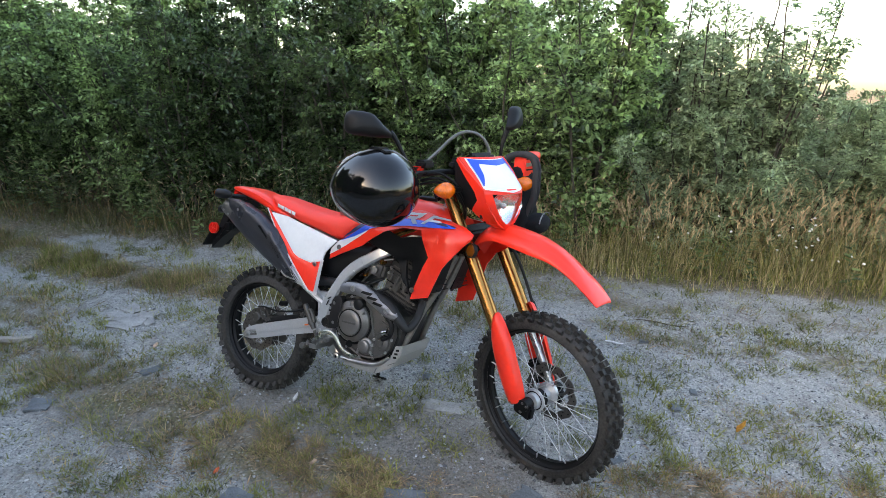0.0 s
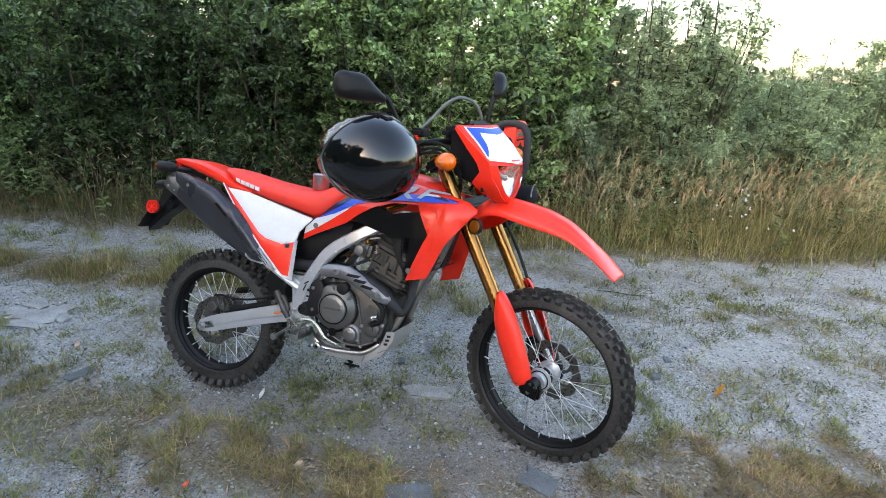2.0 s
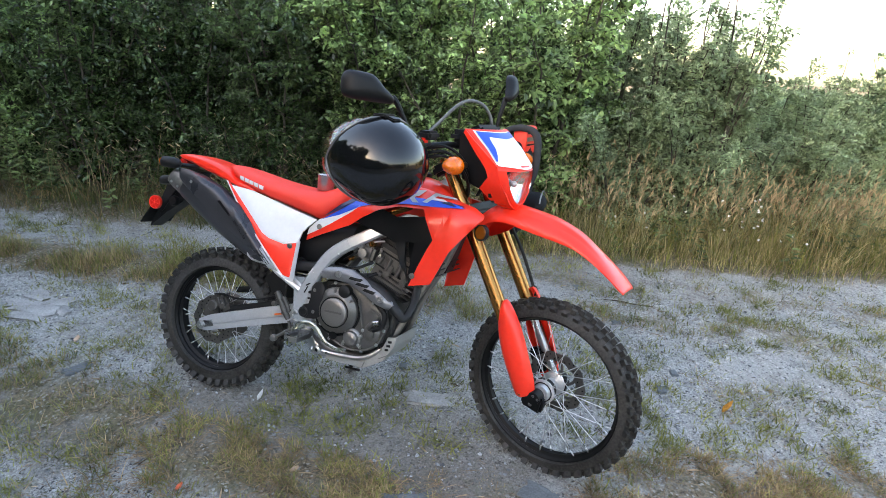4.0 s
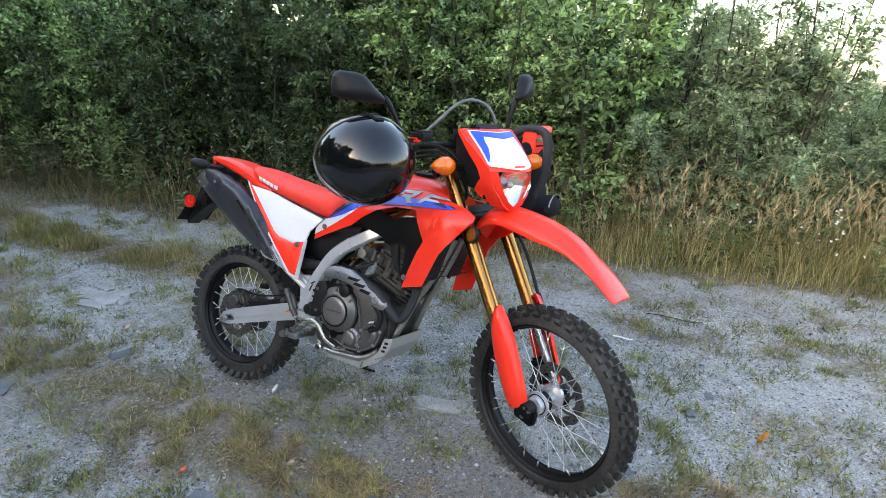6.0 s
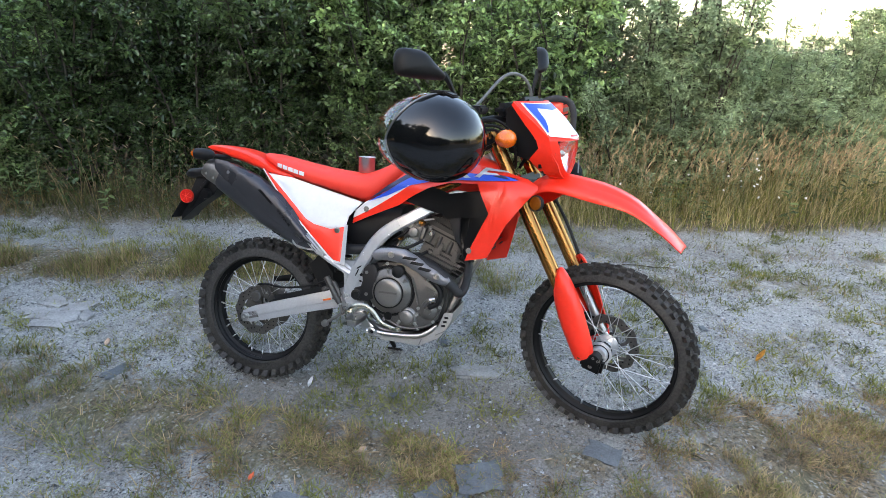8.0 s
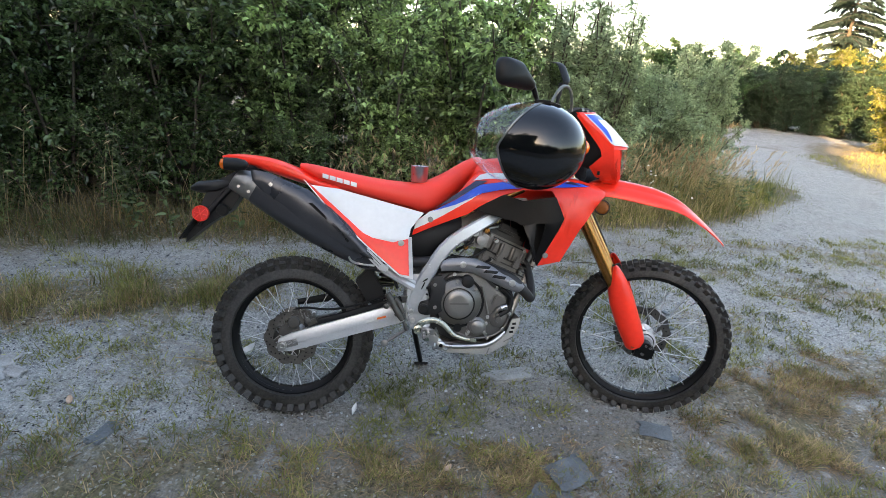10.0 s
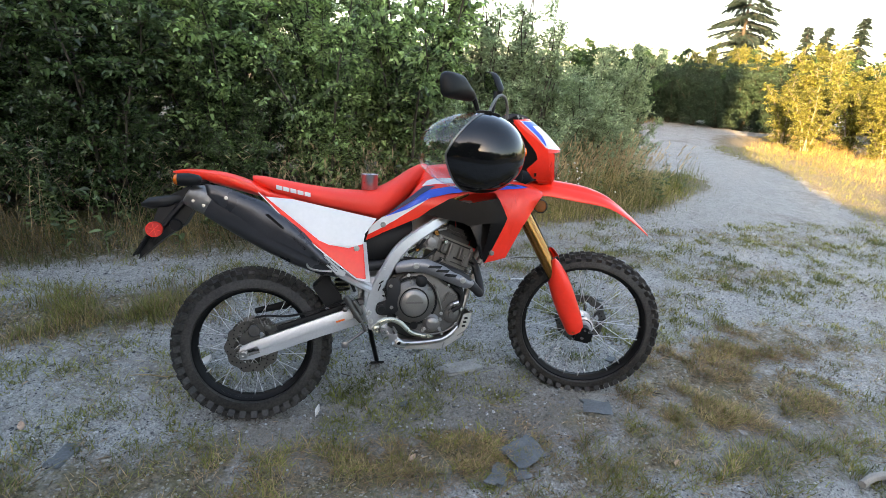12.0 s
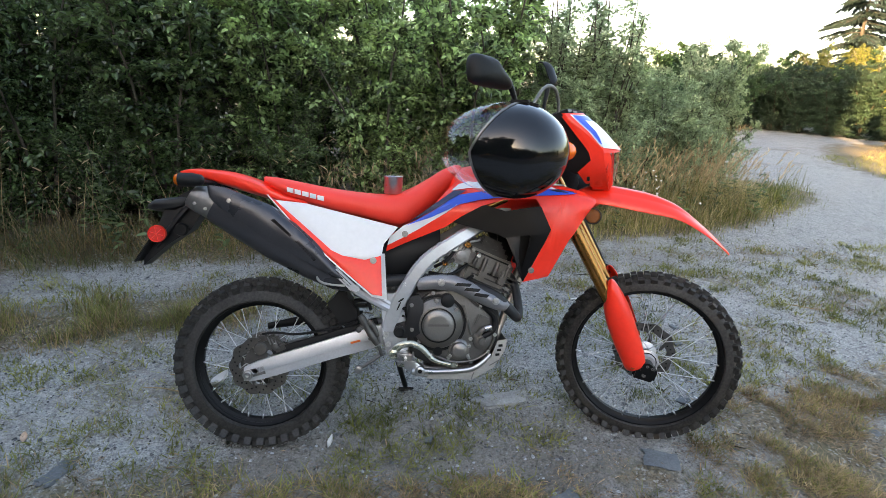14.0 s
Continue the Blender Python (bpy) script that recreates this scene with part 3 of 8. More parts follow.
for row, (back, step, lo, hi, tall) in enumerate(((0.5, 0.72, -9.0, 1.40, 0.74), (1.35, 0.85, -9.5, 1.35, 0.84), (2.6, 1.1, -10.0, 1.1, 0.9))):
    x = lo
    k = 0
    while x < hi:
        # the shaded stretch of hedge takes the darkened leaf colour
        proto = (SHADED_ALDER if -3.2 < x < -0.9 else ALDER)[(k + row) % 3]
        if row and x > -0.2:
            proto = THIN_ALDER[k % 2]
        size = RNG.uniform(0.88, 1.1) * tall
        if x > 1.0:
            size = min(size, 0.72)
        b = plant(proto, x, float(shrub_y(x)) + back + RNG.uniform(-0.15, 0.2), RNG.uniform(0, 360), size)
        tagged(b, LABEL_A, "shrub", "alder thicket")
        x += step * RNG.uniform(0.85, 1.15) * (0.8 if x > 1.1 else 1.0)
        k += 1
for row, (back, step, lo, hi, size) in enumerate(((0.42, 0.62, -8.0, 1.5, 0.36), (0.95, 0.7, -9.0, 1.3, 0.50), (1.9, 0.8, -9.0, 1.3, 0.62), (3.6, 1.0, -10.0, 1.6, 0.80))):
    x = lo
    while x < hi:
        # low bushes on the left wear the darkened leaf in place of shade
        b = plant((SHADED_ALDER if x < 0.1 else ALDER)[int(RNG.integers(3))], x, float(shrub_y(x)) + back + RNG.uniform(-0.12, 0.12), RNG.uniform(0, 360), size * RNG.uniform(0.85, 1.1), 0.95)
        tagged(b, "low alder bush under the taller shrubs, leaf colour set to follow the shade" if row < 3 else LABEL_A, "shrub", "alder thicket")
        x += step * RNG.uniform(0.85, 1.15)
for k, (x, y, s) in enumerate(((2.6, 3.3, 0.68), (3.2, 3.55, 0.66), (3.0, 4.2, 0.72), (3.65, 3.95, 0.70), (3.5, 4.7, 0.74), (3.85, 4.35, 0.70), (2.2, 4.4, 0.66), (1.9, 3.4, 0.62), (3.0, 5.4, 0.74), (2.4, 5.6, 0.7), (3.4, 3.3, 0.48), (3.9, 3.95, 0.50), (3.4, 6.2, 0.74), (2.9, 3.0, 0.5))):
    b = plant(WILLOW[k % 2], x, y, 67 * k, s * 0.84, 1.18 if x > 3.6 else 0.94)
    tagged(b, LABEL_W, "shrub", "willows along the road")
for k, (x, y, s, tall) in enumerate(((1.75, 2.75, 0.74, 1.0), (2.10, 2.75, 0.74, 0.96), (2.22, 2.90, 0.72, 0.92), (3.35, 4.7, 0.66, 0.95), (1.45, 3.2, 0.84, 1.0), (2.25, 3.12, 0.82, 1.0), (1.95, 2.92, 0.84, 1.0))):
    tagged(plant(AIRY, x, y, 97 * k, s, tall), "thin airy willow with loose grey-green leaves", "shrub", "willows along the road")
for k, (x, y, s) in enumerate(((1.62, 2.55, 0.56), (2.02, 2.62, 0.54), (2.42, 2.78, 0.52), (2.85, 3.0, 0.56), (1.75, 3.1, 0.62), (2.2, 3.2, 0.58))):
    tagged(plant(WILLOW[k % 2], x, y, 113 * k, s, 0.95), LABEL_W, "shrub", "willows along the road")

# far trees and the sunlit thicket across the road
TREE_DARK = shrub(51, 3.6, 1.5, 520, 32, 0.095, LEAF_DARK, "tree", 0.62, 0.03, 0.05)
TREE_SHADED = shrub(53, 3.6, 1.5, 560, 34, 0.085, BEND_LEAF_SHADED, "tree", 0.5, 0.03, 0.05)
TREE_YELLOW = shrub(61, 3.0, 0.95, 460, 30, 0.058, LEAF_YELLOW, "tree", 0.62, 0.03, 0.03, BIRCH)
for k, (x, y, s) in enumerate(((8.4, 15.2, 0.95), (9.8, 15.6, 1.0), (11.2, 15.5, 0.95), (12.4, 15.0, 1.0), (13.8, 14.6, 0.95), (15.0, 13.8, 1.0), (16.5, 13.2, 1.1),
                               (9.0, 17.5, 1.3), (11.0, 18.0, 1.25), (13.0, 17.5, 1.3), (15.2, 16.6, 1.35), (17.5, 15.8, 1.4), (4.2, 11.0, 0.9), (5.0, 11.3, 0.9), (5.9, 11.9, 0.95), (6.7, 12.6, 0.95), (7.5, 13.4, 1.0), (8.2, 14.0, 1.0), (5.4, 11.7, 0.8), (6.3, 12.3, 0.8), (7.1, 13.1, 0.85), (7.9, 13.8, 0.9), (8.9, 14.8, 0.9), (10.4, 15.4, 0.9), (9.3, 14.4, 0.8))):
    tagged(plant(TREE_DARK, x, y - 1.5, 83 * k, s * 0.68, 0.9 if x > 8.6 else 0.62), "broadleaf tree at the far road bend, leaf colour darkened for shade", "tree", "trees behind the bend")
# these stand where the sun reaches, so their shade is in the leaf colour
for k, (x, y, s) in enumerate(((9.5, 14.3, 0.62), (10.1, 13.6, 0.66), (10.6, 13.1, 0.60), (11.0, 12.5, 0.66), (11.3, 11.9, 0.62), (11.7, 11.4, 0.68), (12.0, 10.9, 0.62), (12.5, 10.6, 0.66), (11.9, 12.6, 0.72), (12.6, 11.8, 0.70), (11.2, 13.6, 0.70), (13.1, 11.2, 0.66))):
    tagged(plant(TREE_SHADED, x, y, 47 * k + 20, s, 0.86 + 0.08 * math.sin(3.1 * k)), "broadleaf tree at the far road bend, leaf colour darkened for shade", "tree", "trees behind the bend")
for k, (x, y, s) in enumerate(((13.6, 15.4, 0.94), (14.5, 14.6, 1.0), (15.3, 13.9, 0.96), (16.2, 13.2, 1.02))):
    tagged(plant(TREE_YELLOW, x, y, 31 * k, s, 1.02), "tall yellow-green tree with a sunlit top behind the bend", "tree", "trees behind the bend")
for k, (x, y, s) in enumerate(((9.4, 6.9, 0.75), (10.2, 6.0, 0.85), (11.0, 7.4, 0.95), (10.6, 5.0, 0.9), (11.8, 5.6, 1.05), (12.4, 7.0, 1.15), (9.9, 8.0, 0.8), (11.6, 8.8, 1.1),
                               (13.4, 8.6, 1.25), (11.4, 3.8, 1.0), (12.6, 4.2, 1.15), (14.0, 6.2, 1.4), (13.2, 10.4, 1.3), (15.0, 9.0, 1.5))):
    tagged(plant(TREE_YELLOW, x, y, 59 * k, s * 0.8, 0.85), "sunlit yellow-green birch thicket beside the road", "tree", "sunlit thicket")


def spruce(seed, height, name="spruce"):
    """A conifer: straight trunk, drooping boughs in whorls, needle sprays along them."""
    rng = np.random.default_rng(seed)
    root = new(name)
    V, Q = tubes([np.array([[0, 0, 0], [0.05, 0, height * 0.5], [0, 0, height]])], [(height * 0.013, 0.02)], 8)
    quads_object("trunk", V, Q, BARK, root, True)
    boughs, bases, dirs = [], [], []
    for k in range(int(height * 19)):
        u = rng.uniform(0.06, 0.98)
        a = rng.uniform(0, 2 * np.pi)
        length = (1 - u) ** 0.8 * height * 0.25 * rng.uniform(0.5, 1.12) + 0.2
        out = np.array([math.cos(a), math.sin(a), 0])
        t = np.linspace(0, 1, 6)[:, None]
        p = np.array([0, 0, u * height]) + out * length * t + np.array([[0, 0, 1.0]]) * (0.12 * t - 0.5 * t ** 2 + 0.16 * t ** 3) * length
        boughs.append(p)
        n = int(length * 40) + 8
        v = rng.uniform(0.08, 1, n)
        q = np.stack([np.interp(v * 5, np.arange(6), p[:, c]) for c in range(3)], 1)
        side = np.cross(out, [0, 0, 1]) * rng.choice([-1, 1], n)[:, None]
        d = out * 0.6 + side * rng.uniform(0.3, 1.0, (n, 1)) + np.array([0, 0, -0.5]) * rng.uniform(0.2, 1.3, (n, 1))
        bases.append(q); dirs.append(d / np.linalg.norm(d, axis=1, keepdims=True))
    V, Q = tubes(boughs, [(0.03, 0.008)] * len(boughs), 4)
    quads_object("bough_whorl", V, Q, BARK, root, True)
    bases, dirs = np.concatenate(bases), np.concatenate(dirs)
    L = rng.uniform(0.25, 0.6, len(bases)) * height / 13
    V, Q = leaf_arrays(bases, dirs, L, L * 0.22, rng)
    quads_object("needles", V, Q, NEEDLE, root)
    return root


SPRUCE = spruce(5, 13.0)
for k, (x, y, s) in enumerate(((25.4, 29.0, 0.8), (27.9, 26.8, 0.37), (28.6, 26.1, 0.37), (29.7, 25.0, 0.41), (31.5, 24.0, 0.42), (33.0, 22.0, 0.5))):
    tagged(plant(SPRUCE, x, y, 77 * k, s), "tall dark spruce with drooping boughs", "tree", "spruces on the skyline")

# the wood behind the camera: unseen trees placed to keep the low sun off the clearing
TALL = shrub(71, 6.5, 2.3, 420, 24, 0.24, LEAF_DARK, "tree", 0.7, 0.02, 0.09)
k = 0
# entries near x -8 stand out of view, added to cut skylight on the hedge
WOOD = [(-4.85, -9.6, 1.26), (-6.6, -9.0, 1.25), (-7.8, -9.4, 1.15), (-10, -8.6, 1.0), (-12.2, -8.0, 1.0), (-14.5, -7.0, 1.0), (-6.0, -12.0, 1.3), (-7.8, -11.8, 1.3),
        (-9.2, -11.4, 1.2), (-11.6, -10.8, 1.15), (-16, -4, 1.1), (-17, -0.5, 1.1), (-8.2, -0.6, 0.95), (-8.6, -3.2, 1.0), (-7.0, -5.6, 1.0), (-10.5, 0.2, 1.1), (-4.3, -11.2, 1.36), (-6.4, -13.0, 1.5), (-3.1, -9.4, 0.78), (-2.5, -8.6, 0.66), (-1.9, -9.4, 0.76), (-1.1, -10.0, 0.70), (-2.2, -10.3, 0.78), (-0.4, -9.3, 0.66), (0.4, -9.9, 0.66), (1.2, -9.4, 0.64), (2.0, -9.9, 0.64), (2.8, -9.5, 0.64), (3.8, -9.8, 0.62), (5.2, -9.8, 0.6), (-1.5, -8.6, 0.6), (0.0, -8.5, 0.6), (1.5, -8.6, 0.58), (-0.45, -8.3, 0.49), (-0.9, -8.0, 0.47), (0.05, -8.6, 0.49)]
# slim unseen trees added to block the sun from the road
WOOD += [(-2.2 + 0.55 * k, -9.2 - 0.8 * (k % 2), 0.5) for k in range(9)]
WOOD += [(1.0 + 1.25 * k, -17.2 + 0.018 * k * k + 0.5 * math.sin(2.3 * k), 0.62 + 0.12 * math.sin(1.7 * k + 1)) for k in range(16)]
WOOD += [(-1.0 - 1.3 * k, -14.5 + 0.6 * math.sin(1.9 * k), 0.72 + 0.12 * math.sin(2.1 * k)) for k in range(9)] + [(16 + 0.4 * math.sin(k), -12 + 1.6 * k, 0.6 + 0.1 * math.sin(2 * k)) for k in range(7)]
# two more out of view on the left, added to dim that side
WOOD += [(-6.2, -1.9, 1.0), (-6.4, -3.9, 1.1)]
for x, y, s in WOOD:
    tagged(plant(TALL, x, y, 71 * k, s, 1.38 if s > 1.2 or s == 0.5 else 1.0), "tall leafy tree out of view, placed for shade and reflections", "tree", "wood across the clearing")
    k += 1
for proto in (*ALDER, *SHADED_ALDER, *THIN_ALDER, *WILLOW, AIRY, TREE_DARK, TREE_SHADED, TREE_YELLOW, SPRUCE, TALL):
    remove_proto(proto)


# ---- grass ----
def blades(x, y, height, width, lean, rng, bend=0.5, sink=0.015):
    """Tapered bent blades: three quads each."""
    n = len(x)
    a = rng.uniform(0, 2 * np.pi, n)
    out = np.stack([np.cos(a), np.sin(a), 0 * a], 1)
    side = np.stack([-np.sin(a), np.cos(a), 0 * a], 1)
    twist = rng.uniform(-0.8, 0.8, n)[:, None]
    side = side * np.cos(twist) + out * np.sin(twist)
    p0 = np.stack([x, y, ground_z(x, y) - sink], 1)
    pts = []
    for u, w in ((0, 1.0), (0.4, 0.85), (0.75, 0.55), (1.0, 0.08)):
        c = p0 + np.array([[0, 0, 1.0]]) * (height * (u - 0.25 * bend * lean * u ** 2))[:, None] + out * (height * lean * (u * (1 - bend) * 0.6 + bend * u ** 2))[:, None]
        pts += [c - side * (width * w / 2)[:, None], c + side * (width * w / 2)[:, None]]
    V = np.stack(pts, 1).reshape(-1, 3)
    i = np.arange(n)[:, None] * 8
    Q = np.concatenate([i + np.array([[2 * k, 2 * k + 1, 2 * k + 3, 2 * k + 2]]) for k in range(3)])
    tips = V.reshape(n, 8, 3)[:, 6:8].mean(1)
    return V, Q, tips, out


def scatter(n, x0, x1, y0, y1, chance, rng):
    x, y = rng.uniform(x0, x1, n), rng.uniform(y0, y1, n)
    keep = rng.uniform(0, 1, n) < chance(x, y)
    return x[keep], y[keep]


def patchy(x, y, scale=1.3, seed=0.0):
    return np.array([0.5 + 0.5 * noise.noise(Vector((a * scale, b * scale, seed))) for a, b in zip(x, y)])


rng = np.random.default_rng(21)
# tall dry grass between gravel and willows
x, y = scatter(42000, -0.2, 5.6, 1.5, 5.2, lambda x, y: np.clip((y - edge_y(x) + 0.05) / 0.25, 0, 1) * np.clip((edge_y(x) + 1.0 - y) / 0.5, 0, 1) * np.clip((x + 0.15) / 1.4, 0, 1) * np.clip((4.6 - x) / 0.9, 0.12, 1) * (y < back_y(x)), rng)
h = rng.uniform(0.22, 0.80, len(x)) * np.clip(0.25 + (y - edge_y(x)) / 0.7, 0.15, 1) * np.clip((4.6 - x) / 1.4, 0.2, 1)
V, Q, tips, out = blades(x, y, h, rng.uniform(0.0016, 0.0036, len(x)), rng.uniform(0.12, 1.25, len(x)), rng)
tagged(quads_object("tall_dry_grass", V, Q, STRAW), "tall dry straw-coloured grass along the gravel", "grass", kind="stuff")
tall = h > 0.45
n = tall.sum()
heads = np.repeat(tips[tall], 5, 0)
L = np.repeat(rng.uniform(0.06, 0.13, n), 5)
d = np.stack([np.repeat(out[tall, 0], 5) * 0.4, np.repeat(out[tall, 1], 5) * 0.4, 0.9 + 0 * L], 1)
d /= np.linalg.norm(d, axis=1, keepdims=True)
heads = heads - d * (L * rng.uniform(0.1, 0.9, len(L)))[:, None]
d = d + rng.normal(0, 0.16, d.shape)
d /= np.linalg.norm(d, axis=1, keepdims=True)
V1, Q1 = leaf_arrays(heads, d, L * 0.52, L * 0.064, rng)
tagged(quads_object("grass_seed_heads", V1, Q1, SEED), "brown feathery seed heads on tall grass", "grass", kind="stuff")
x, y = scatter(46000, -8, 6.2, 0.7, 6.5, lambda x, y: np.clip((y - edge_y(x) + 0.2) / 0.25, 0, 1) * np.clip((shrub_y(x) + 0.75 - y) / 0.35, 0, 1) * (y < back_y(x)) * np.clip((5.6 - x) / 0.8, 0, 1), rng)
h = rng.uniform(0.06, 0.42, len(x)) * np.clip(0.30 + (y - edge_y(x)) / 0.6, 0.2, 1) * np.clip(0.25 + 1.2 * patchy(x, y, 2.2, 5.0), 0.3, 1.1) * np.clip((x + 1.2) / 2.0, 0.7, 1)
# up to x 0.6 the blades use the copy coloured for shade
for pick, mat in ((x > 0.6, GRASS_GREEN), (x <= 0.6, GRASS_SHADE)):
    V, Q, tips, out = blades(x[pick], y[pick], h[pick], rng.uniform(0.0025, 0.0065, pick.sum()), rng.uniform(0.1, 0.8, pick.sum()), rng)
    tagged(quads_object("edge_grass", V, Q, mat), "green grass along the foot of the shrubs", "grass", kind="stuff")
x, y = scatter(34000, 0.75, 5.6, 1.7, 5.2, lambda x, y: np.clip((y - edge_y(x) + 0.05) / 0.25, 0, 1) * np.clip((edge_y(x) + 1.0 - y) / 0.5, 0, 1) * (y < back_y(x)), rng)
h = rng.uniform(0.08, 0.48, len(x)) * np.clip(0.22 + (y - edge_y(x)) / 0.65, 0.12, 1) * np.clip((5.0 - x) / 1.5, 0.22, 1) * np.clip(0.35 + 1.2 * patchy(x, y, 2.5, 6.0), 0.4, 1.2)
V, Q, tips, out = blades(x, y, h, rng.uniform(0.003, 0.007, len(x)), rng.uniform(0.1, 0.9, len(x)), rng)
tagged(quads_object("roadside_grass", V, Q, GRASS_GREEN), "green grass under the dry stalks by the road", "grass", kind="stuff")
# straw stalks standing in front of the dark shrubs
x, y = scatter(4500, -7, 1.3, 1.0, 2.9, lambda x, y: np.clip((y - edge_y(x)) / 0.2, 0, 1) * np.clip((edge_y(x) + 0.7 - y) / 0.3, 0, 1) * 0.9, rng)
h = rng.uniform(0.15, 0.8, len(x))
V, Q, tips, out = blades(x, y, h, rng.uniform(0.0015, 0.003, len(x)), rng.uniform(0.2, 1.3, len(x)), rng)
tagged(quads_object("straw_stalks", V, Q, GRASS_DRY), "pale straw stalks among the shrubs", "grass", kind="stuff")
keep = h > 0.4
L = rng.uniform(0.035, 0.075, keep.sum())
d = np.stack([out[keep, 0] * 0.7, out[keep, 1] * 0.7, 0.6 + 0 * L], 1)
V, Q = leaf_arrays(tips[keep] - d * (L * 0.5)[:, None], d / np.linalg.norm(d, axis=1, keepdims=True), L, L * 0.10, rng)
tagged(quads_object("straw_seed_heads", V, Q, SEED), "pale seed heads on stalks before the shrubs", "grass", kind="stuff")
# matted grass hanging over the gravel's edge before the shrubs
x, y = scatter(60000, -7, 1.2, 0.5, 2.8, lambda x, y: np.clip((y - edge_y(x) + 0.10) / 0.12, 0, 1) * np.clip((edge_y(x) + 0.62 - y) / 0.25, 0, 1) * np.clip(1.15 + 0.13 * x, 0.35, 1), rng)
h = rng.uniform(0.05, 0.24, len(x)) * np.clip(0.45 + (y - edge_y(x)) / 0.5, 0.35, 1.3) * np.clip(0.3 + 1.3 * patchy(x, y, 2.8, 12.0), 0.4, 1.3)
dry = rng.uniform(0, 1, len(x)) < np.clip(1.5 * patchy(x, y, 2.0, 13.0) - 0.42, 0.06, 0.62)
for pick, mat, label in ((dry, GRASS_MAT, "matted brown dead grass along the shrubs' foot"), (~dry, GRASS_SHADE, "dense grass along the shrubs' foot, its green darkened for shade")):
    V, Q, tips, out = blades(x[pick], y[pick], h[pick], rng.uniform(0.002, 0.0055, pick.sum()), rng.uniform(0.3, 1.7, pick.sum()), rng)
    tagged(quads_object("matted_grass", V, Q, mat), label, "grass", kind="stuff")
# leafy weeds standing at the shrubs' foot
x, y = scatter(2600, -7, 4.4, 1.0, 4.2, lambda x, y: np.clip((y - edge_y(x) - 0.08) / 0.2, 0, 1) * np.clip((edge_y(x) + 0.75 - y) / 0.3, 0, 1), rng)
keep = patchy(x, y, 1.8, 7.0) > 0.42
x, y = x[keep], y[keep]
h = rng.uniform(0.25, 0.85, len(x)) * np.where(x > 1.3, 0.6, 1.0)
V, Q, tips, out = blades(x, y, h, np.full(len(x), 0.005), rng.uniform(0.05, 0.45, len(x)), rng)
tagged(quads_object("weed_stems", V, Q, LEAF_WEED), "green stems of tall weeds along the shrubs", "weeds", kind="stuff")
foot = np.stack([x, y, ground_z(x, y)], 1)
u = rng.uniform(0.12, 1.0, (len(x), 26))
base = (foot[:, None] + (tips - foot)[:, None] * u[..., None]).reshape(-1, 3)
a = rng.uniform(0, 2 * np.pi, len(base))
d = np.stack([np.cos(a), np.sin(a), rng.uniform(-0.1, 0.8, len(a))], 1)
L = rng.uniform(0.04, 0.095, len(a)) * (1.15 - 0.6 * u.ravel())
V, Q = leaf_arrays(base, d / np.linalg.norm(d, axis=1, keepdims=True), L, L * 0.36, rng)
tagged(quads_object("weed_leaves", V, Q, LEAF_WEED), "narrow leaves of tall weeds along the shrubs", "weeds", kind="stuff")
# strip between the wheel tracks and the worn patches
gx, gy, gh, gd, gl = [], [], [], [], []
sx, sy = scatter(170000, -7, 0.25, 0.15, 1.3, lambda x, y: np.clip(1.5 - np.abs(y - strip_y(x)) / 0.17, 0, 1) * np.clip((0.25 - x) / 0.6, 0, 1) * np.clip(1.1 + x * 0.12, 0.4, 1), rng)
keep = patchy(sx, sy, 3.4, 9.0) > 0.33
sx, sy = sx[keep], sy[keep]
gx.append(sx); gy.append(sy); gh.append(rng.uniform(0.015, 0.13, len(sx)) * np.clip(2.6 * patchy(sx, sy, 4.5, 3.0) - 0.50, 0.35, 1.6)); gd.append(rng.uniform(0, 1, len(sx)) < 0.26 + 0.3 * (patchy(sx, sy, 2.6, 11.0) > 0.5)); gl.append(rng.uniform(0.2, 1.1, len(sx)))
for cx, cy, rx, ry, count, lo, hi, dry, _ in GRASS_PATCHES:
    count = int(count * 1.5)
    r, a = np.sqrt(rng.uniform(0, 1.3, count)), rng.uniform(0, 2 * np.pi, count)
    px, py = cx + rx * r * np.cos(a), cy + ry * r * np.sin(a)
    keep = (patchy(px, py, 7.0, 2.0) > 0.485) & (np.hypot(px, py) > 0.16) & (np.hypot(px - 1.47, py) > 0.16)
    px, py = px[keep], py[keep]
    gx.append(px); gy.append(py); gh.append(rng.uniform(lo * 0.7, hi * 0.75, len(px))); gd.append(rng.uniform(0, 1, len(px)) < 0.75 * dry); gl.append(rng.uniform(0.4, 1.6, len(px)))
    # flattened, tangled straw
    lie = rng.uniform(0, 1, len(px)) < 0.45 + 0.55 * dry
    px, py = px[lie] + rng.normal(0, 0.03, lie.sum()), py[lie] + rng.normal(0, 0.03, lie.sum())
    gx.append(px); gy.append(py); gh.append(rng.uniform(0.018, 0.042, len(px))); gd.append(np.full(len(px), 2)); gl.append(rng.uniform(1.5, 3.8, len(px)))
gx, gy, gh, gd, gl = (np.concatenate(v) for v in (gx, gy, gh, gd, gl))
for name, pick, mat, label in (("short_grass", gd == 0, GRASS_GREEN, "short green grass in worn patches"), ("withered_grass", gd == 1, GRASS_DRY, "withered straw-coloured grass on the gravel"), ("flattened_grass", gd == 2, GRASS_FLAT, "flattened reddish-brown dead grass on the gravel")):
    V, Q, tips, out = blades(gx[pick], gy[pick], gh[pick], rng.uniform(0.0022, 0.0050, pick.sum()), gl[pick], rng)
    tagged(quads_object(name, V, Q, mat), label, "grass", kind="stuff")
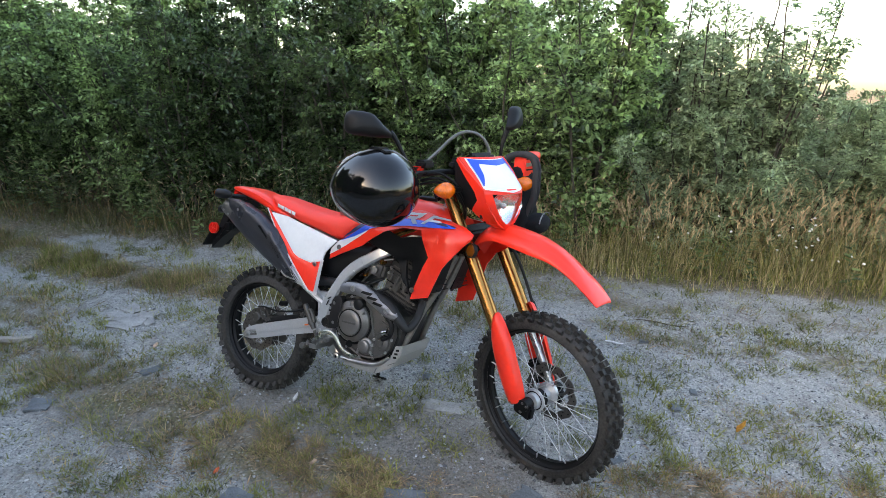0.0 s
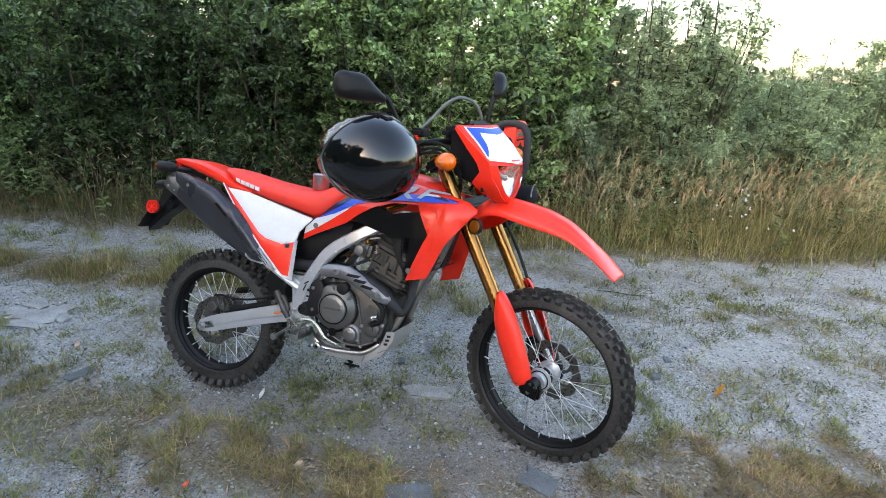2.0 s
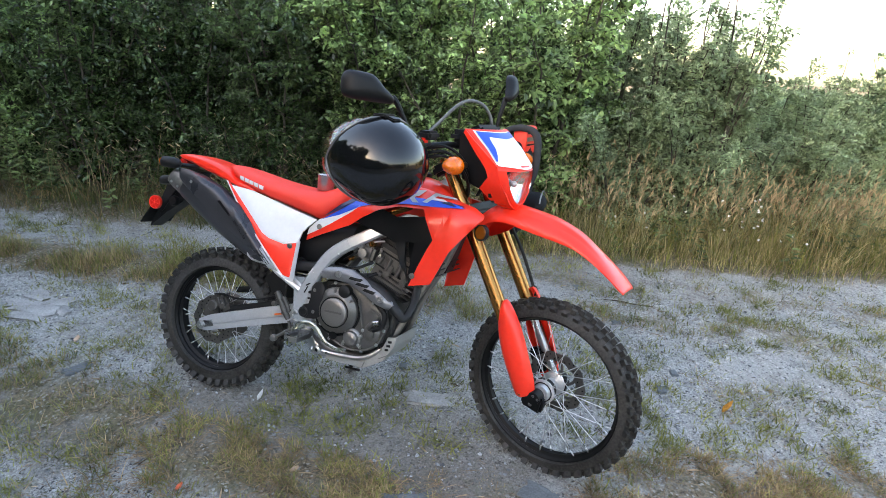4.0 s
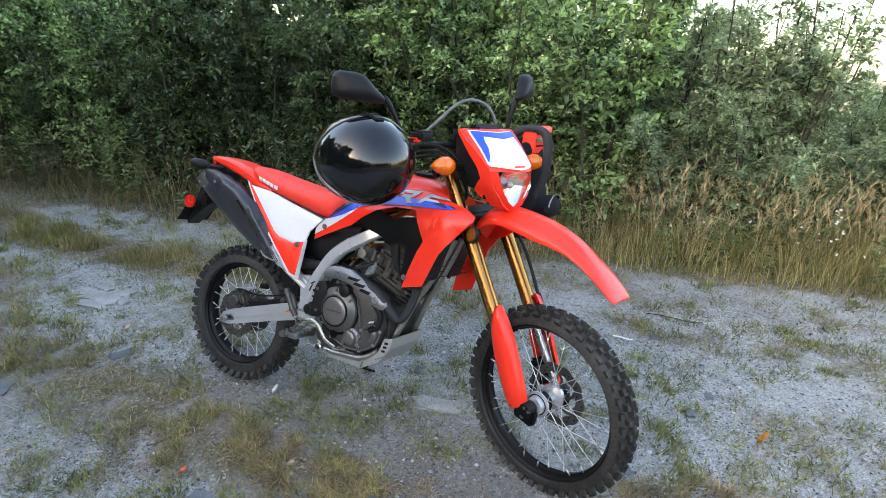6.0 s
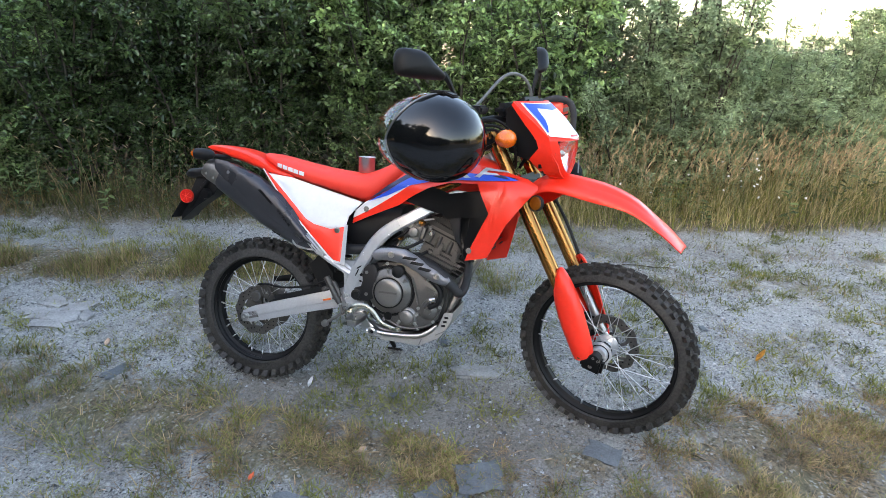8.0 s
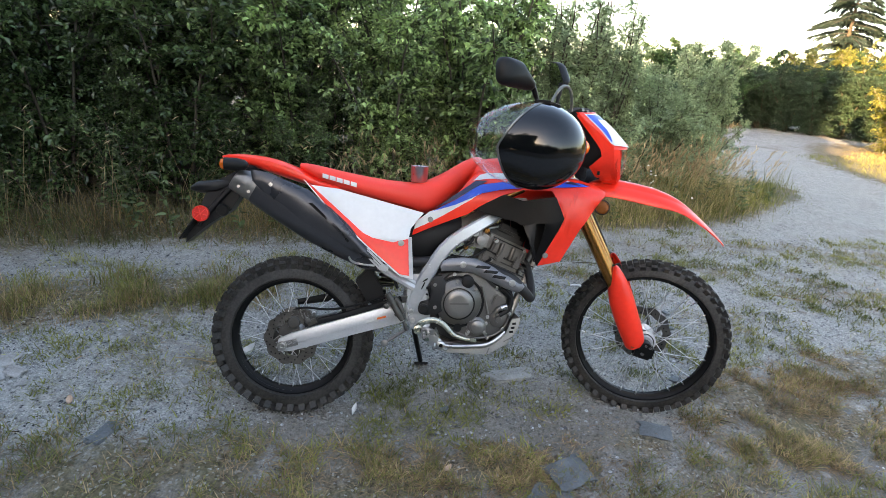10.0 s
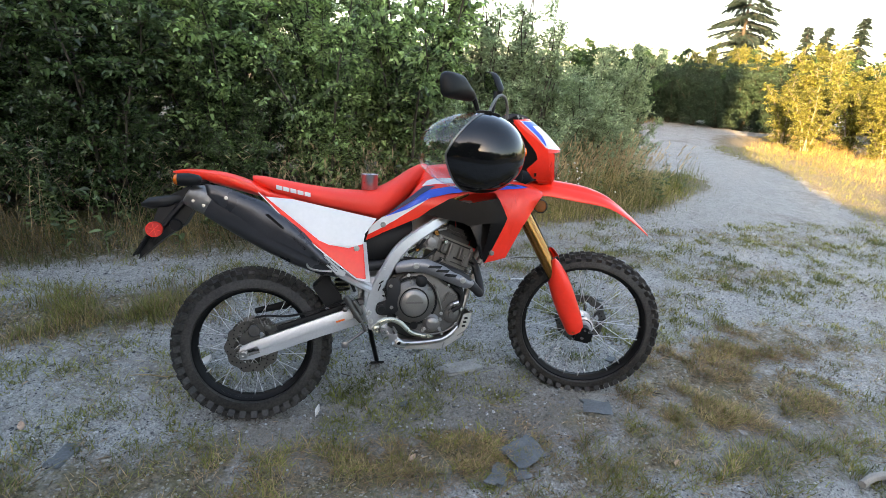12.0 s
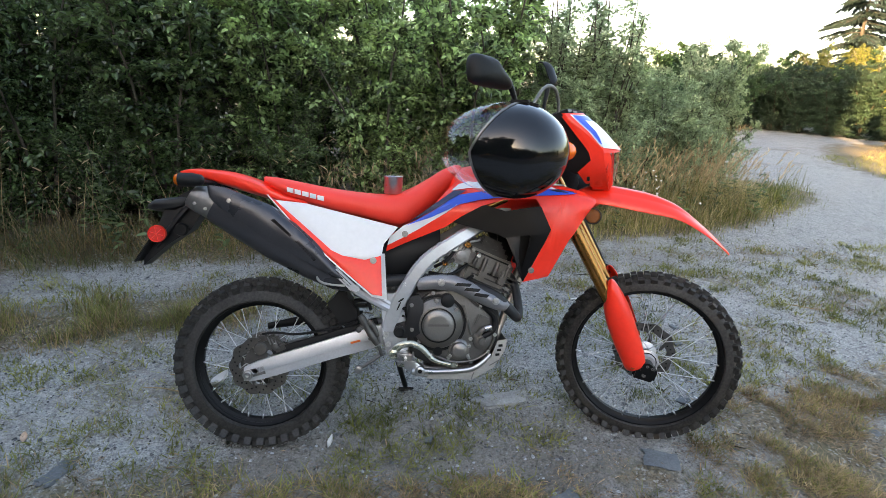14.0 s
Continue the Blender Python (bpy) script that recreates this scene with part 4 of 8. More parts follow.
tx, ty = scatter(10500, -3, 5.6, -0.9, 2.2, lambda x, y: (turf_amount(x, y) < 0.45) * (y < edge_y(x)) * 0.48, rng)
keep = patchy(tx, ty, 2.6, 4.0) > 0.38
tx, ty = tx[keep], ty[keep]
keep = (np.hypot(tx, ty) > 0.22) & (np.hypot(tx - 1.47, ty) > 0.25)
tx, ty = tx[keep], ty[keep]
cnt = (rng.uniform(0, 1, len(tx)) ** 2.4 * 80 + 6).astype(int)
x, y = np.repeat(tx, cnt) + rng.normal(0, 0.028, cnt.sum()), np.repeat(ty, cnt) + rng.normal(0, 0.028, cnt.sum())
V, Q, tips, out = blades(x, y, rng.uniform(0.012, 0.050, len(x)), rng.uniform(0.003, 0.008, len(x)), rng.uniform(0.4, 1.8, len(x)), rng)
tagged(quads_object("weed_tufts", V, Q, GRASS_GREEN), "small green weeds scattered on the gravel", "weeds", kind="stuff")
# bits of dead stalk and leaf lying about
lx, ly = scatter(26000, -2.6, 4.2, -1.1, 1.7, lambda x, y: np.clip(0.12 + turf_amount(x, y), 0, 1) * (y < edge_y(x)), rng)
keep = patchy(lx, ly, 3.0, 15.0) > 0.40
lx, ly = lx[keep], ly[keep]
a = rng.uniform(0, 2 * np.pi, len(lx))
d = np.stack([np.cos(a), np.sin(a), rng.uniform(0.0, 0.35, len(a))], 1)
L = 0.008 + 0.06 * rng.uniform(0, 1, len(a)) ** 4
V, Q = leaf_arrays(np.stack([lx, ly, ground_z(lx, ly) + 0.004], 1), d / np.linalg.norm(d, axis=1, keepdims=True), L, np.maximum(L * 0.10, 0.0028), rng)
tagged(quads_object("dead_litter", V, Q, LITTER), "bits of brown dead stalk and leaf on the gravel", "litter", kind="stuff")
# sunlit verge across the road
x, y = scatter(90000, 5.6, 14, -3, 11, lambda x, y: np.clip((x - np.interp(y, RIGHT_Y, RIGHT_X) - 0.35) / 0.9, 0, 1) * np.clip((np.interp(y, RIGHT_Y, RIGHT_X) + 3.6 - x) / 1.5, 0, 1), rng)
h = rng.uniform(0.03, 0.26, len(x)) * np.clip((x - np.interp(y, RIGHT_Y, RIGHT_X) - 0.3) / 2.4, 0.08, 1) * np.clip(0.4 + patchy(x, y, 1.2, 14.0), 0.5, 1.3)
V, Q, tips, out = blades(x, y, h, rng.uniform(0.0025, 0.006, len(x)), rng.uniform(0.2, 1.3, len(x)), rng)
V2, Q2, tips, out = blades(x[::4], y[::4], h[::4] * 1.1, np.full(len(x[::4]), 0.004), rng.uniform(0.1, 0.9, len(x[::4])), rng)
tagged(quads_object("verge_undergrowth", V2, Q2, GRASS_GREEN), "green grass among the dry stalks across the road", "grass", kind="stuff")
fx, fy = scatter(30000, 4.8, 9.0, -1.0, 7.5, lambda x, y: np.clip((x - np.interp(y, RIGHT_Y, RIGHT_X) + 0.15) / 0.4, 0, 1) * np.clip((np.interp(y, RIGHT_Y, RIGHT_X) + 1.6 - x) / 0.5, 0, 1), rng)
keep = patchy(fx, fy, 2.4, 8.0) > 0.36
fx, fy = fx[keep], fy[keep]
V2, Q2, tips, out = blades(fx, fy, rng.uniform(0.015, 0.075, len(fx)), rng.uniform(0.005, 0.010, len(fx)), rng.uniform(0.3, 1.3, len(fx)), rng)
tagged(quads_object("fringe_grass", V2, Q2, GRASS_GREEN), "short green grass fringe along the road's far side", "grass", kind="stuff")
bx, by = scatter(16000, 4.6, 12.0, 7.6, 15.0, lambda x, y: np.clip((y - 8.2 - 0.9 * (x - 5)) / 0.5, 0, 1) * np.clip((y - 8.2 - 0.9 * (x - 5) - 2.6) / -0.8, 0, 1), rng)
V2, Q2, tips, out = blades(bx, by, rng.uniform(0.05, 0.22, len(bx)), rng.uniform(0.006, 0.014, len(bx)), rng.uniform(0.1, 0.9, len(bx)), rng)
tagged(quads_object("bank_grass", V2, Q2, GRASS_DRY), "dry grass on the low bank behind the bend", "grass", kind="stuff")
tagged(quads_object("verge_grass", V, Q, GRASS_GOLD), "golden dry grass verge across the road", "grass", kind="stuff")

# ---- gravel stones ----
def pebbles(x, y, size, rng):
    """Lumpy five-sided stones: a ring on the ground, a smaller one on top and a cap."""
    n = len(x)
    ang = np.linspace(0, 2 * np.pi, 5, endpoint=False)[None] + rng.uniform(0, 6, (n, 1)) + rng.normal(0, 0.2, (n, 5))
    rings = []
    for rad, z in ((1.0, -0.25), (0.62, 0.42)):
        r = rad * rng.uniform(0.65, 1.2, (n, 5))
        rings.append(np.stack([r * np.cos(ang), r * np.sin(ang) * rng.uniform(0.6, 1.0, (n, 1)), z * rng.uniform(0.5, 1.1, (n, 5))], -1))
    pts = np.concatenate(rings, 1) * size[:, None, None] * 0.5
    pts += np.stack([x, y, ground_z(x, y) + size * 0.06 + 0.002], 1)[:, None]
    i = np.arange(n)[:, None] * 10
    Q = [i + np.array([[k, (k + 1) % 5, 5 + (k + 1) % 5, 5 + k]]) for k in range(5)]
    Q += [i + np.array([[5, 6, 7, 8]])]
    return pts.reshape(-1, 3), np.concatenate(Q)


x, y = scatter(75000, -2.8, 5.0, -1.3, 2.3, lambda x, y: (y < edge_y(x)) * np.clip(1 - 1.3 * turf_amount(x, y), 0.02, 1) * np.clip(1.1 - np.hypot(x - 0.9, y + 0.2) / 4, 0.15, 1), rng)
size = 0.003 + 0.019 * rng.uniform(0, 1, len(x)) ** 5.6
V, Q = pebbles(x, y, size, rng)
tagged(quads_object("loose_gravel", V, Q, STONE), "loose grey gravel stones on the ground", "gravel", kind="stuff")

# ---- motorcycle: built upright (x ahead, y to its left, z up), then leaned on its side stand ----
def part(name, bm, mat, parent, label="", smooth=True, m=None, sharp=40):
    """Links a bmesh as one mesh object under a thing or a part."""
    if m is not None:
        bmesh.ops.transform(bm, matrix=m, verts=bm.verts)
    bmesh.ops.recalc_face_normals(bm, faces=bm.faces)
    for f in bm.faces:
        f.smooth = smooth
    for e in bm.edges:
        e.smooth = not (len(e.link_faces) == 2 and e.calc_face_angle(0) > radians(sharp))
    me = bpy.data.meshes.new(name)
    bm.to_mesh(me)
    bm.free()
    me.materials.append(mat)
    ob = new(name, me)
    ob.parent = parent
    return tagged(ob, label) if label else ob


def box(bm, c, size, rot=(0, 0, 0), bevel=0.003):
    r = bmesh.ops.create_cube(bm, size=1.0, matrix=pose(*c, *rot) @ Matrix.Diagonal((*size, 1)))
    if bevel:
        edges = list({e for v in r["verts"] for e in v.link_edges})
        bmesh.ops.bevel(bm, geom=edges, offset=min(bevel, min(size) * 0.45), segments=2, affect="EDGES")
    return bm


def spline(pts, n):
    """A smooth line through points (with any further columns), n steps a stretch."""
    p = np.asarray(pts, float)
    q = np.concatenate([[2 * p[0] - p[1]], p, [2 * p[-1] - p[-2]]])
    out = []
    for i in range(len(p) - 1):
        a, b, c, d = q[i:i + 4]
        for t in np.linspace(0, 1, n, endpoint=False):
            out.append(0.5 * (2 * b + (c - a) * t + (2 * a - 5 * b + 4 * c - d) * t * t + (3 * b - a - 3 * c + d) * t ** 3))
    return np.array(out + [p[-1]])


def skin(bm, rings, closed=True, caps=True):
    """Joins rows of points into a skin."""
    rows = [[bm.verts.new(tuple(p)) for p in ring] for ring in rings]
    k = len(rows[0])
    for a, b in zip(rows, rows[1:]):
        for j in range(k if closed else k - 1):
            bm.faces.new((a[j], a[(j + 1) % k], b[(j + 1) % k], b[j]))
    if caps and closed:
        bm.faces.new(rows[0][::-1])
        bm.faces.new(rows[-1])
    return bm


def tube(bm, pts, r, sides=10, n=6, flat=1.0, caps=True):
    """A round pipe along a smooth line; r is one radius or one for each point."""
    rad = np.full(len(pts), r) if np.isscalar(r) else np.asarray(r, float)
    line = spline(np.c_[np.asarray(pts, float), rad], n)
    p, rr = line[:, :3], line[:, 3]
    d = np.gradient(p, axis=0)
    d /= np.linalg.norm(d, axis=1, keepdims=True) + 1e-12
    side = np.cross(d, [0, 1.0, 0])
    bad = np.linalg.norm(side, axis=1) < 0.15
    side[bad] = np.cross(d[bad], [1.0, 0, 0])
    side /= np.linalg.norm(side, axis=1, keepdims=True)
    for i in range(1, len(side)):
        if side[i] @ side[i - 1] < 0:
            side[i] *= -1
    other = np.cross(side, d)
    ang = np.linspace(0, 2 * np.pi, sides, endpoint=False)
    return skin(bm, [c + q * (s * np.cos(ang)[:, None] + o * flat * np.sin(ang)[:, None]) for c, q, s, o in zip(p, rr, side, other)], True, caps)


def beam(bm, pts, half, deep, side):
    """A box-section bar with chamfered outer edges along points that run in the bike's length."""
    line = spline(np.c_[np.asarray(pts, float), half], 3)
    p, h = line[:, :3], line[:, 3]
    d = np.gradient(p, axis=0)
    n = np.stack([-d[:, 2], 0 * d[:, 0], d[:, 0]], 1)
    n /= np.linalg.norm(n, axis=1, keepdims=True)
    sec = ((-1, -1), (-1, 0.45), (-0.72, 1.0), (0.72, 1.0), (1, 0.45), (1, -1))
    return skin(bm, [[c + q * w * u + np.array([0, side * deep * v, 0]) for u, v in sec] for c, q, w in zip(p, n, h)])


def lathe(bm, profile, centre=(0, 0, 0), m=None, sides=48, closed=False):
    """Turns (radius, y) points round the y axis through centre."""
    ang = np.linspace(0, 2 * np.pi, sides, endpoint=False)
    rings = []
    for r, h in profile:
        rings.append(np.stack([centre[0] + r * np.cos(ang), np.full(sides, centre[1] + h), centre[2] + r * np.sin(ang)], 1))
    if closed:
        rings.append(rings[0])
    skin(bm, rings, True, not closed)
    if closed:
        bmesh.ops.remove_doubles(bm, verts=bm.verts, dist=1e-6)
    return bm


def bolt(bm, x, y, z, r=0.008, h=0.006, s=-1):
    """A hexagon head with a washer, facing right (s=-1) or left."""
    lathe(bm, [(r * 1.45, 0), (r * 1.45, s * h * 0.3), (r, s * h * 0.32), (r * 0.95, s * h), (r * 0.45, s * h), (r * 0.4, s * h * 0.5)], (x, y, z), sides=12)
    return bm


def bolts(name, rows, mat, parent, r=0.005, h=0.006, s=-1, m=None, flip=None):
    """Bolt heads, each a part of its own."""
    for x, y, z in rows:
        b = bolt(bmesh.new(), x, y, z, r, h, s)
        part(name, flip(b) if flip else b, mat, parent, m=m)


def panel(bm, outline, yfun, thick=0.006, cuts=2, rim=0.0, bevel=0.0):
    """A shaped sheet: outline in (x, z), laid onto y = yfun(x, z) and given thickness inwards."""
    vs = [bm.verts.new((x, 0, z)) for x, z in outline]
    f = bm.faces.new(vs)
    geo = bmesh.ops.triangulate(bm, faces=[f])["faces"]
    if cuts:
        bmesh.ops.subdivide_edges(bm, edges=list({e for g in geo for e in g.edges}), cuts=cuts, use_grid_fill=True)
    mine = list(bm.verts)
    for v in mine:
        v.co.y = yfun(v.co.x, v.co.z)
    edge = [v for v in bm.verts if v.is_boundary]
    for v in edge:
        v.co.y += math.copysign(rim, -v.co.y)
    ret = bmesh.ops.extrude_face_region(bm, geom=list(bm.faces))
    for v in ret["geom"]:
        if isinstance(v, bmesh.types.BMVert):
            v.co.y += math.copysign(thick, -v.co.y)
    return bm


def mirrored(bm):
    """The bmesh, turned to the bike's other side."""
    bmesh.ops.transform(bm, matrix=Matrix.Diagonal((1, -1, 1, 1)), verts=bm.verts)
    return bm


def body_ring(x, top, low, w, n=18, square=2.6, y0=0.0):
    """One rounded cross-section at x between heights low and top, of half width w."""
    a = np.linspace(0, 2 * np.pi, n, endpoint=False)
    c, s = np.cos(a), np.sin(a)
    return np.stack([np.full(n, x), y0 + w * np.sign(c) * np.abs(c) ** (2 / square), (top + low) / 2 + (top - low) / 2 * np.sign(s) * np.abs(s) ** (2 / square)], 1)


BIKE_LEAN, STEER_TURN, RAKE = 13.0, -21.1, 27.5
bike = tagged(new("motorcycle"), "red and white off-road motorcycle leaning on its side stand", "motorcycle")
bike.matrix_world = pose(0, 0, 0, -BIKE_LEAN, 0, 0)
PIVOT = Vector((1.436, 0, 0.340))
STEER_AXIS = Vector((-math.sin(radians(RAKE)), 0, math.cos(radians(RAKE))))
MF = Matrix.Translation(PIVOT) @ Matrix.Rotation(radians(STEER_TURN), 4, STEER_AXIS) @ Matrix.Translation(-PIVOT)


# -- wheels --
def tyre_mesh(R, half, bead, around, rows, knob):
    bm = bmesh.new()
    n = 9
    prof = [(bead, -half * 0.62)]
    for k in range(n):
        a = np.pi * k / (n - 1)
        prof.append((R - knob - (1 - math.sin(a) ** 0.75) * (R - knob - bead) * 0.92, -half * math.cos(a) * (1.0 if 0 < k < n - 1 else 0.95)))
    prof.append((bead, half * 0.62))
    prof += [(bead - 0.006, half * 0.5), (bead - 0.006, -half * 0.5)]
    lathe(bm, prof, sides=72, closed=True)
    for row, (yy, lx, ly, tilt, shift) in enumerate(rows):
        drop = (abs(yy) / half) ** 2.4 * (R - bead) * 0.30
        for k in range(around):
            a = 2 * np.pi * (k + shift) / around
            m = Matrix.Rotation(-a, 4, "Y") @ Matrix.Translation((0, yy, R - knob * 0.55 - drop)) @ Matrix.Rotation(radians(-tilt), 4, "X")
            r = bmesh.ops.create_cube(bm, size=1.0, matrix=m @ Matrix.Diagonal((lx, ly, knob * 1.5, 1)))
            top = [v for v in r["verts"] if (m.inverted() @ v.co).z > 0]
            mid = sum((v.co for v in top), Vector()) / 4
            for v in top:
                v.co = mid + (v.co - mid) * 0.86
    return bm


def spoke_mesh(r0, r1, y0, y1, sweep):
    bm = bmesh.new()
    a = np.array([r0 * math.cos(-sweep), y0, r0 * math.sin(-sweep)])
    b = np.array([r1, y1, 0])
    tube(bm, [a, (a + b) / 2, b * 0.985 + a * 0.015], 0.0015, 5, 2)
    d = (b - a) / np.linalg.norm(b - a)
    tube(bm, [b - d * 0.022, b - d * 0.01, b], 0.0032, 5, 1)
    return bm


def wheel(name, centre, R, half, bead, rim_in, around, rows, knob, disc_r, disc_y, turn, disc_thick=0.004):
    m = turn @ Matrix.Translation(centre)
    bm = bmesh.new()
    w = half * 0.62
    lathe(bm, [(bead + 0.004, -w), (bead + 0.006, -w - 0.003), (bead - 0.004, -w - 0.004), (bead - 0.012, -w + 0.004), (rim_in + 0.012, -w * 0.55), (rim_in, -w * 0.3), (rim_in, w * 0.3),
               (rim_in + 0.012, w * 0.55), (bead - 0.012, w - 0.004), (bead - 0.004, w + 0.004), (bead + 0.006, w + 0.003), (bead + 0.004, w), (bead - 0.006, w * 0.6), (bead - 0.006, -w * 0.6)], sides=72, closed=True)
    rim = part(name, bm, BLACK_METAL, bike, "black spoked wheel rim", m=m)
    part("tyre", tyre_mesh(R, half, bead, around, rows, knob), RUBBER, rim, "knobbly off-road tyre, dusty black", m=m, sharp=35)
    bm = bmesh.new()
    lathe(bm, [(0.010, -0.072), (0.032, -0.07), (0.034, -0.05), (0.046, -0.046), (0.046, -0.040), (0.026, -0.03), (0.024, 0.0), (0.026, 0.03), (0.046, 0.040), (0.046, 0.046), (0.034, 0.05), (0.032, 0.07), (0.010, 0.072)], sides=32)
    part("hub", bm, ALUMINIUM, rim, m=m)
    bm = bmesh.new()
    lathe(bm, [(0.0105, -0.10), (0.0105, 0.10)], sides=16)
    part("axle", bm, STEEL_GREY, rim, m=m)
    # wave disc with holes
    bm = bmesh.new()
    k = 120
    a = np.linspace(0, 2 * np.pi, k, endpoint=False)
    wave = disc_r + 0.0035 * np.cos(a * 10)
    inner = disc_r - 0.034 + 0.003 * np.cos(a * 10)
    ring = lambda r, y: np.stack([r * np.cos(a), np.full(k, y), r * np.sin(a)], 1)
    h = disc_thick / 2
    skin(bm, [ring(inner, disc_y - h), ring(wave, disc_y - h), ring(wave, disc_y + h), ring(inner, disc_y + h), ring(inner, disc_y - h)], True, False)
    for s in range(6):
        b = 2 * np.pi * s / 6
        tube(bm, [(0.04 * math.cos(b), disc_y, 0.04 * math.sin(b)), (0.07 * math.cos(b + 0.25), disc_y, 0.07 * math.sin(b + 0.25)), ((disc_r - 0.03) * math.cos(b + 0.5), disc_y, (disc_r - 0.03) * math.sin(b + 0.5))], 0.006, 6, 3, 0.4)
    part("brake_disc", bm, DISC, rim, "drilled wave-edged brake disc", m=m)
    bm = bmesh.new()
    for s in range(40):
        b = 2 * np.pi * s / 40
        r = disc_r - 0.008 - 0.009 * (s % 3)
        lathe(bm, [(0.0032, -h - 0.0006), (0.0032, h + 0.0006)], (r * math.cos(b), disc_y, r * math.sin(b)), sides=8)
    part("disc_holes", bm, BLACK_METAL, rim, m=m)
    # spokes, 32 to a wheel
    kinds = [spoke_mesh(0.043, rim_in + 0.004, s * 0.043, s * 0.008, sw * 0.85) for s in (-1, 1) for sw in (-1, 1)]
    meshes = []
    for b in kinds:
        for f in b.faces:
            f.smooth = True
        me = bpy.data.meshes.new("spoke")
        b.to_mesh(me)
        b.free()
        me.materials.append(SPOKE)
        meshes.append(me)
    for k in range(32):
        ob = new("spoke", meshes[k % 4])
        ob.parent = rim
        ob.matrix_basis = m @ Matrix.Rotation(2 * np.pi * (k + 0.25 * (k % 2)) / 32, 4, "Y")
    return rim


REAR_ROWS = [(-0.047, 0.026, 0.020, -34, 0.0), (-0.024, 0.022, 0.019, -14, 0.5), (0.0, 0.024, 0.022, 0, 0.0), (0.024, 0.022, 0.019, 14, 0.5), (0.047, 0.026, 0.020, 34, 0.0)]
FRONT_ROWS = [(-0.038, 0.024, 0.014, -38, 0.0), (-0.019, 0.022, 0.013, -15, 0.5), (0.0, 0.022, 0.013, 0, 0.0), (0.019, 0.022, 0.013, 15, 0.5), (0.038, 0.024, 0.014, 38, 0.0)]
IDENT = Matrix.Identity(4)
wheel("rear_wheel", (0, 0, 0.312), 0.314, 0.056, 0.233, 0.213, 40, REAR_ROWS, 0.018, 0.105, -0.058, IDENT)
wheel("front_wheel", (1.466, 0, 0.340), 0.343, 0.044, 0.280, 0.262, 44, FRONT_ROWS, 0.0155, 0.118, 0.062, MF)

# -- swing arm, chain side and rear brake --
for s, name in ((-1, "swing_arm"), (1, "swing_arm")):
    bm = bmesh.new()
    line = [(-0.045, 0.292, 0.020), (0.0, 0.304, 0.031), (0.1, 0.335, 0.033), (0.25, 0.381, 0.034), (0.40, 0.424, 0.037), (0.47, 0.440, 0.030)]
    rings = []
    for x, z, h in line:
        y = s * (0.088 - 0.02 * max(0, (x - 0.2) / 0.27))
        ring = [(-0.015, -h), (-0.015, h), (-0.009, h + 0.004), (0.011, h + 0.004), (0.016, h * 0.55), (0.016, -h * 0.2), (0.013, -h * 0.25), (0.013, -h - 0.002)]
        rings.append([(x, y + s * dy, z + dz) for dy, dz in ring])
    skin(bm, rings)
    arm = part(name, bm, ALUMINIUM, bike, "ribbed aluminium swing arm", sharp=30)
    bm = bmesh.new()
    box(bm, (-0.010, s * 0.098, 0.300), (0.085, 0.012, 0.036), (0, -16, 0), 0.004)
    part("axle_block", bm, STEEL_GREY, arm)
    bm = bmesh.new()
    bolt(bm, -0.030, s * 0.103, 0.293, 0.013, 0.016, s)
    part("axle_nut", bm, CHROME, arm)
    part("adjuster_bolt", bolt(bmesh.new(), 0.018, s * 0.103, 0.318, 0.005, 0.006, s), CHROME, arm)
bm = bmesh.new()
box(bm, (0.345, -0.106, 0.414), (0.036, 0.002, 0.007), (0, -16, 0), 0)
part("sticker", bm, ORANGE, bike, "small orange warning label")
bm = bmesh.new()
tube(bm, [(0.05, -0.082, 0.372), (0.2, -0.078, 0.415), (0.33, -0.072, 0.455), (0.42, -0.07, 0.485)], 0.012, 8, 5, 0.6)
part("chain_slider", bm, BLACK_PLASTIC, bike)
bm = bmesh.new()
box(bm, (0.035, -0.072, 0.400), (0.080, 0.036, 0.046), (0, -25, 0), 0.010)
box(bm, (0.078, -0.074, 0.384), (0.050, 0.032, 0.034), (0, -25, 0), 0.007)
box(bm, (0.015, -0.074, 0.424), (0.030, 0.026, 0.022), (0, -12, 0), 0.006)
lathe(bm, [(0.024, 0.004), (0.024, -0.010), (0.020, -0.014), (0.001, -0.015)], (0.010, -0.084, 0.382), sides=20)
lathe(bm, [(0.012, 0.004), (0.012, -0.010), (0.008, -0.012), (0.001, -0.012)], (0.062, -0.086, 0.390), sides=14)
cal = part("rear_brake_caliper", bm, CALIPER, bike, "bronze-grey cast rear brake caliper")
bm = bmesh.new()
panel(bm, [(-0.052, 0.330), (-0.040, 0.362), (-0.012, 0.385), (0.025, 0.378), (0.030, 0.345), (0.008, 0.322), (-0.020, 0.318)], lambda x, z: -0.076, 0.010, 1, 0.002)
part("caliper_bracket", bm, CALIPER, cal)
for k in range(3):
    bm = bmesh.new()
    box(bm, (0.040 + 0.014 * k, -0.093, 0.412 - 0.006 * k), (0.004, 0.006, 0.030), (0, -25, 0), 0.001)
    part("caliper_rib", bm, STEEL_GREY, cal)
bm = bmesh.new()
tube(bm, [(0.015, -0.086, 0.435), (0.06, -0.092, 0.442), (0.14, -0.095, 0.438), (0.24, -0.092, 0.455), (0.33, -0.10, 0.488), (0.37, -0.14, 0.505)], 0.0045, 6, 5)
part("caliper_hose", bm, BLACK_PLASTIC, cal)
bolts("caliper_bolt", [(0.06, -0.09, 0.40), (-0.005, -0.09, 0.37)], CHROME, cal, 0.004)
bm = bmesh.new()
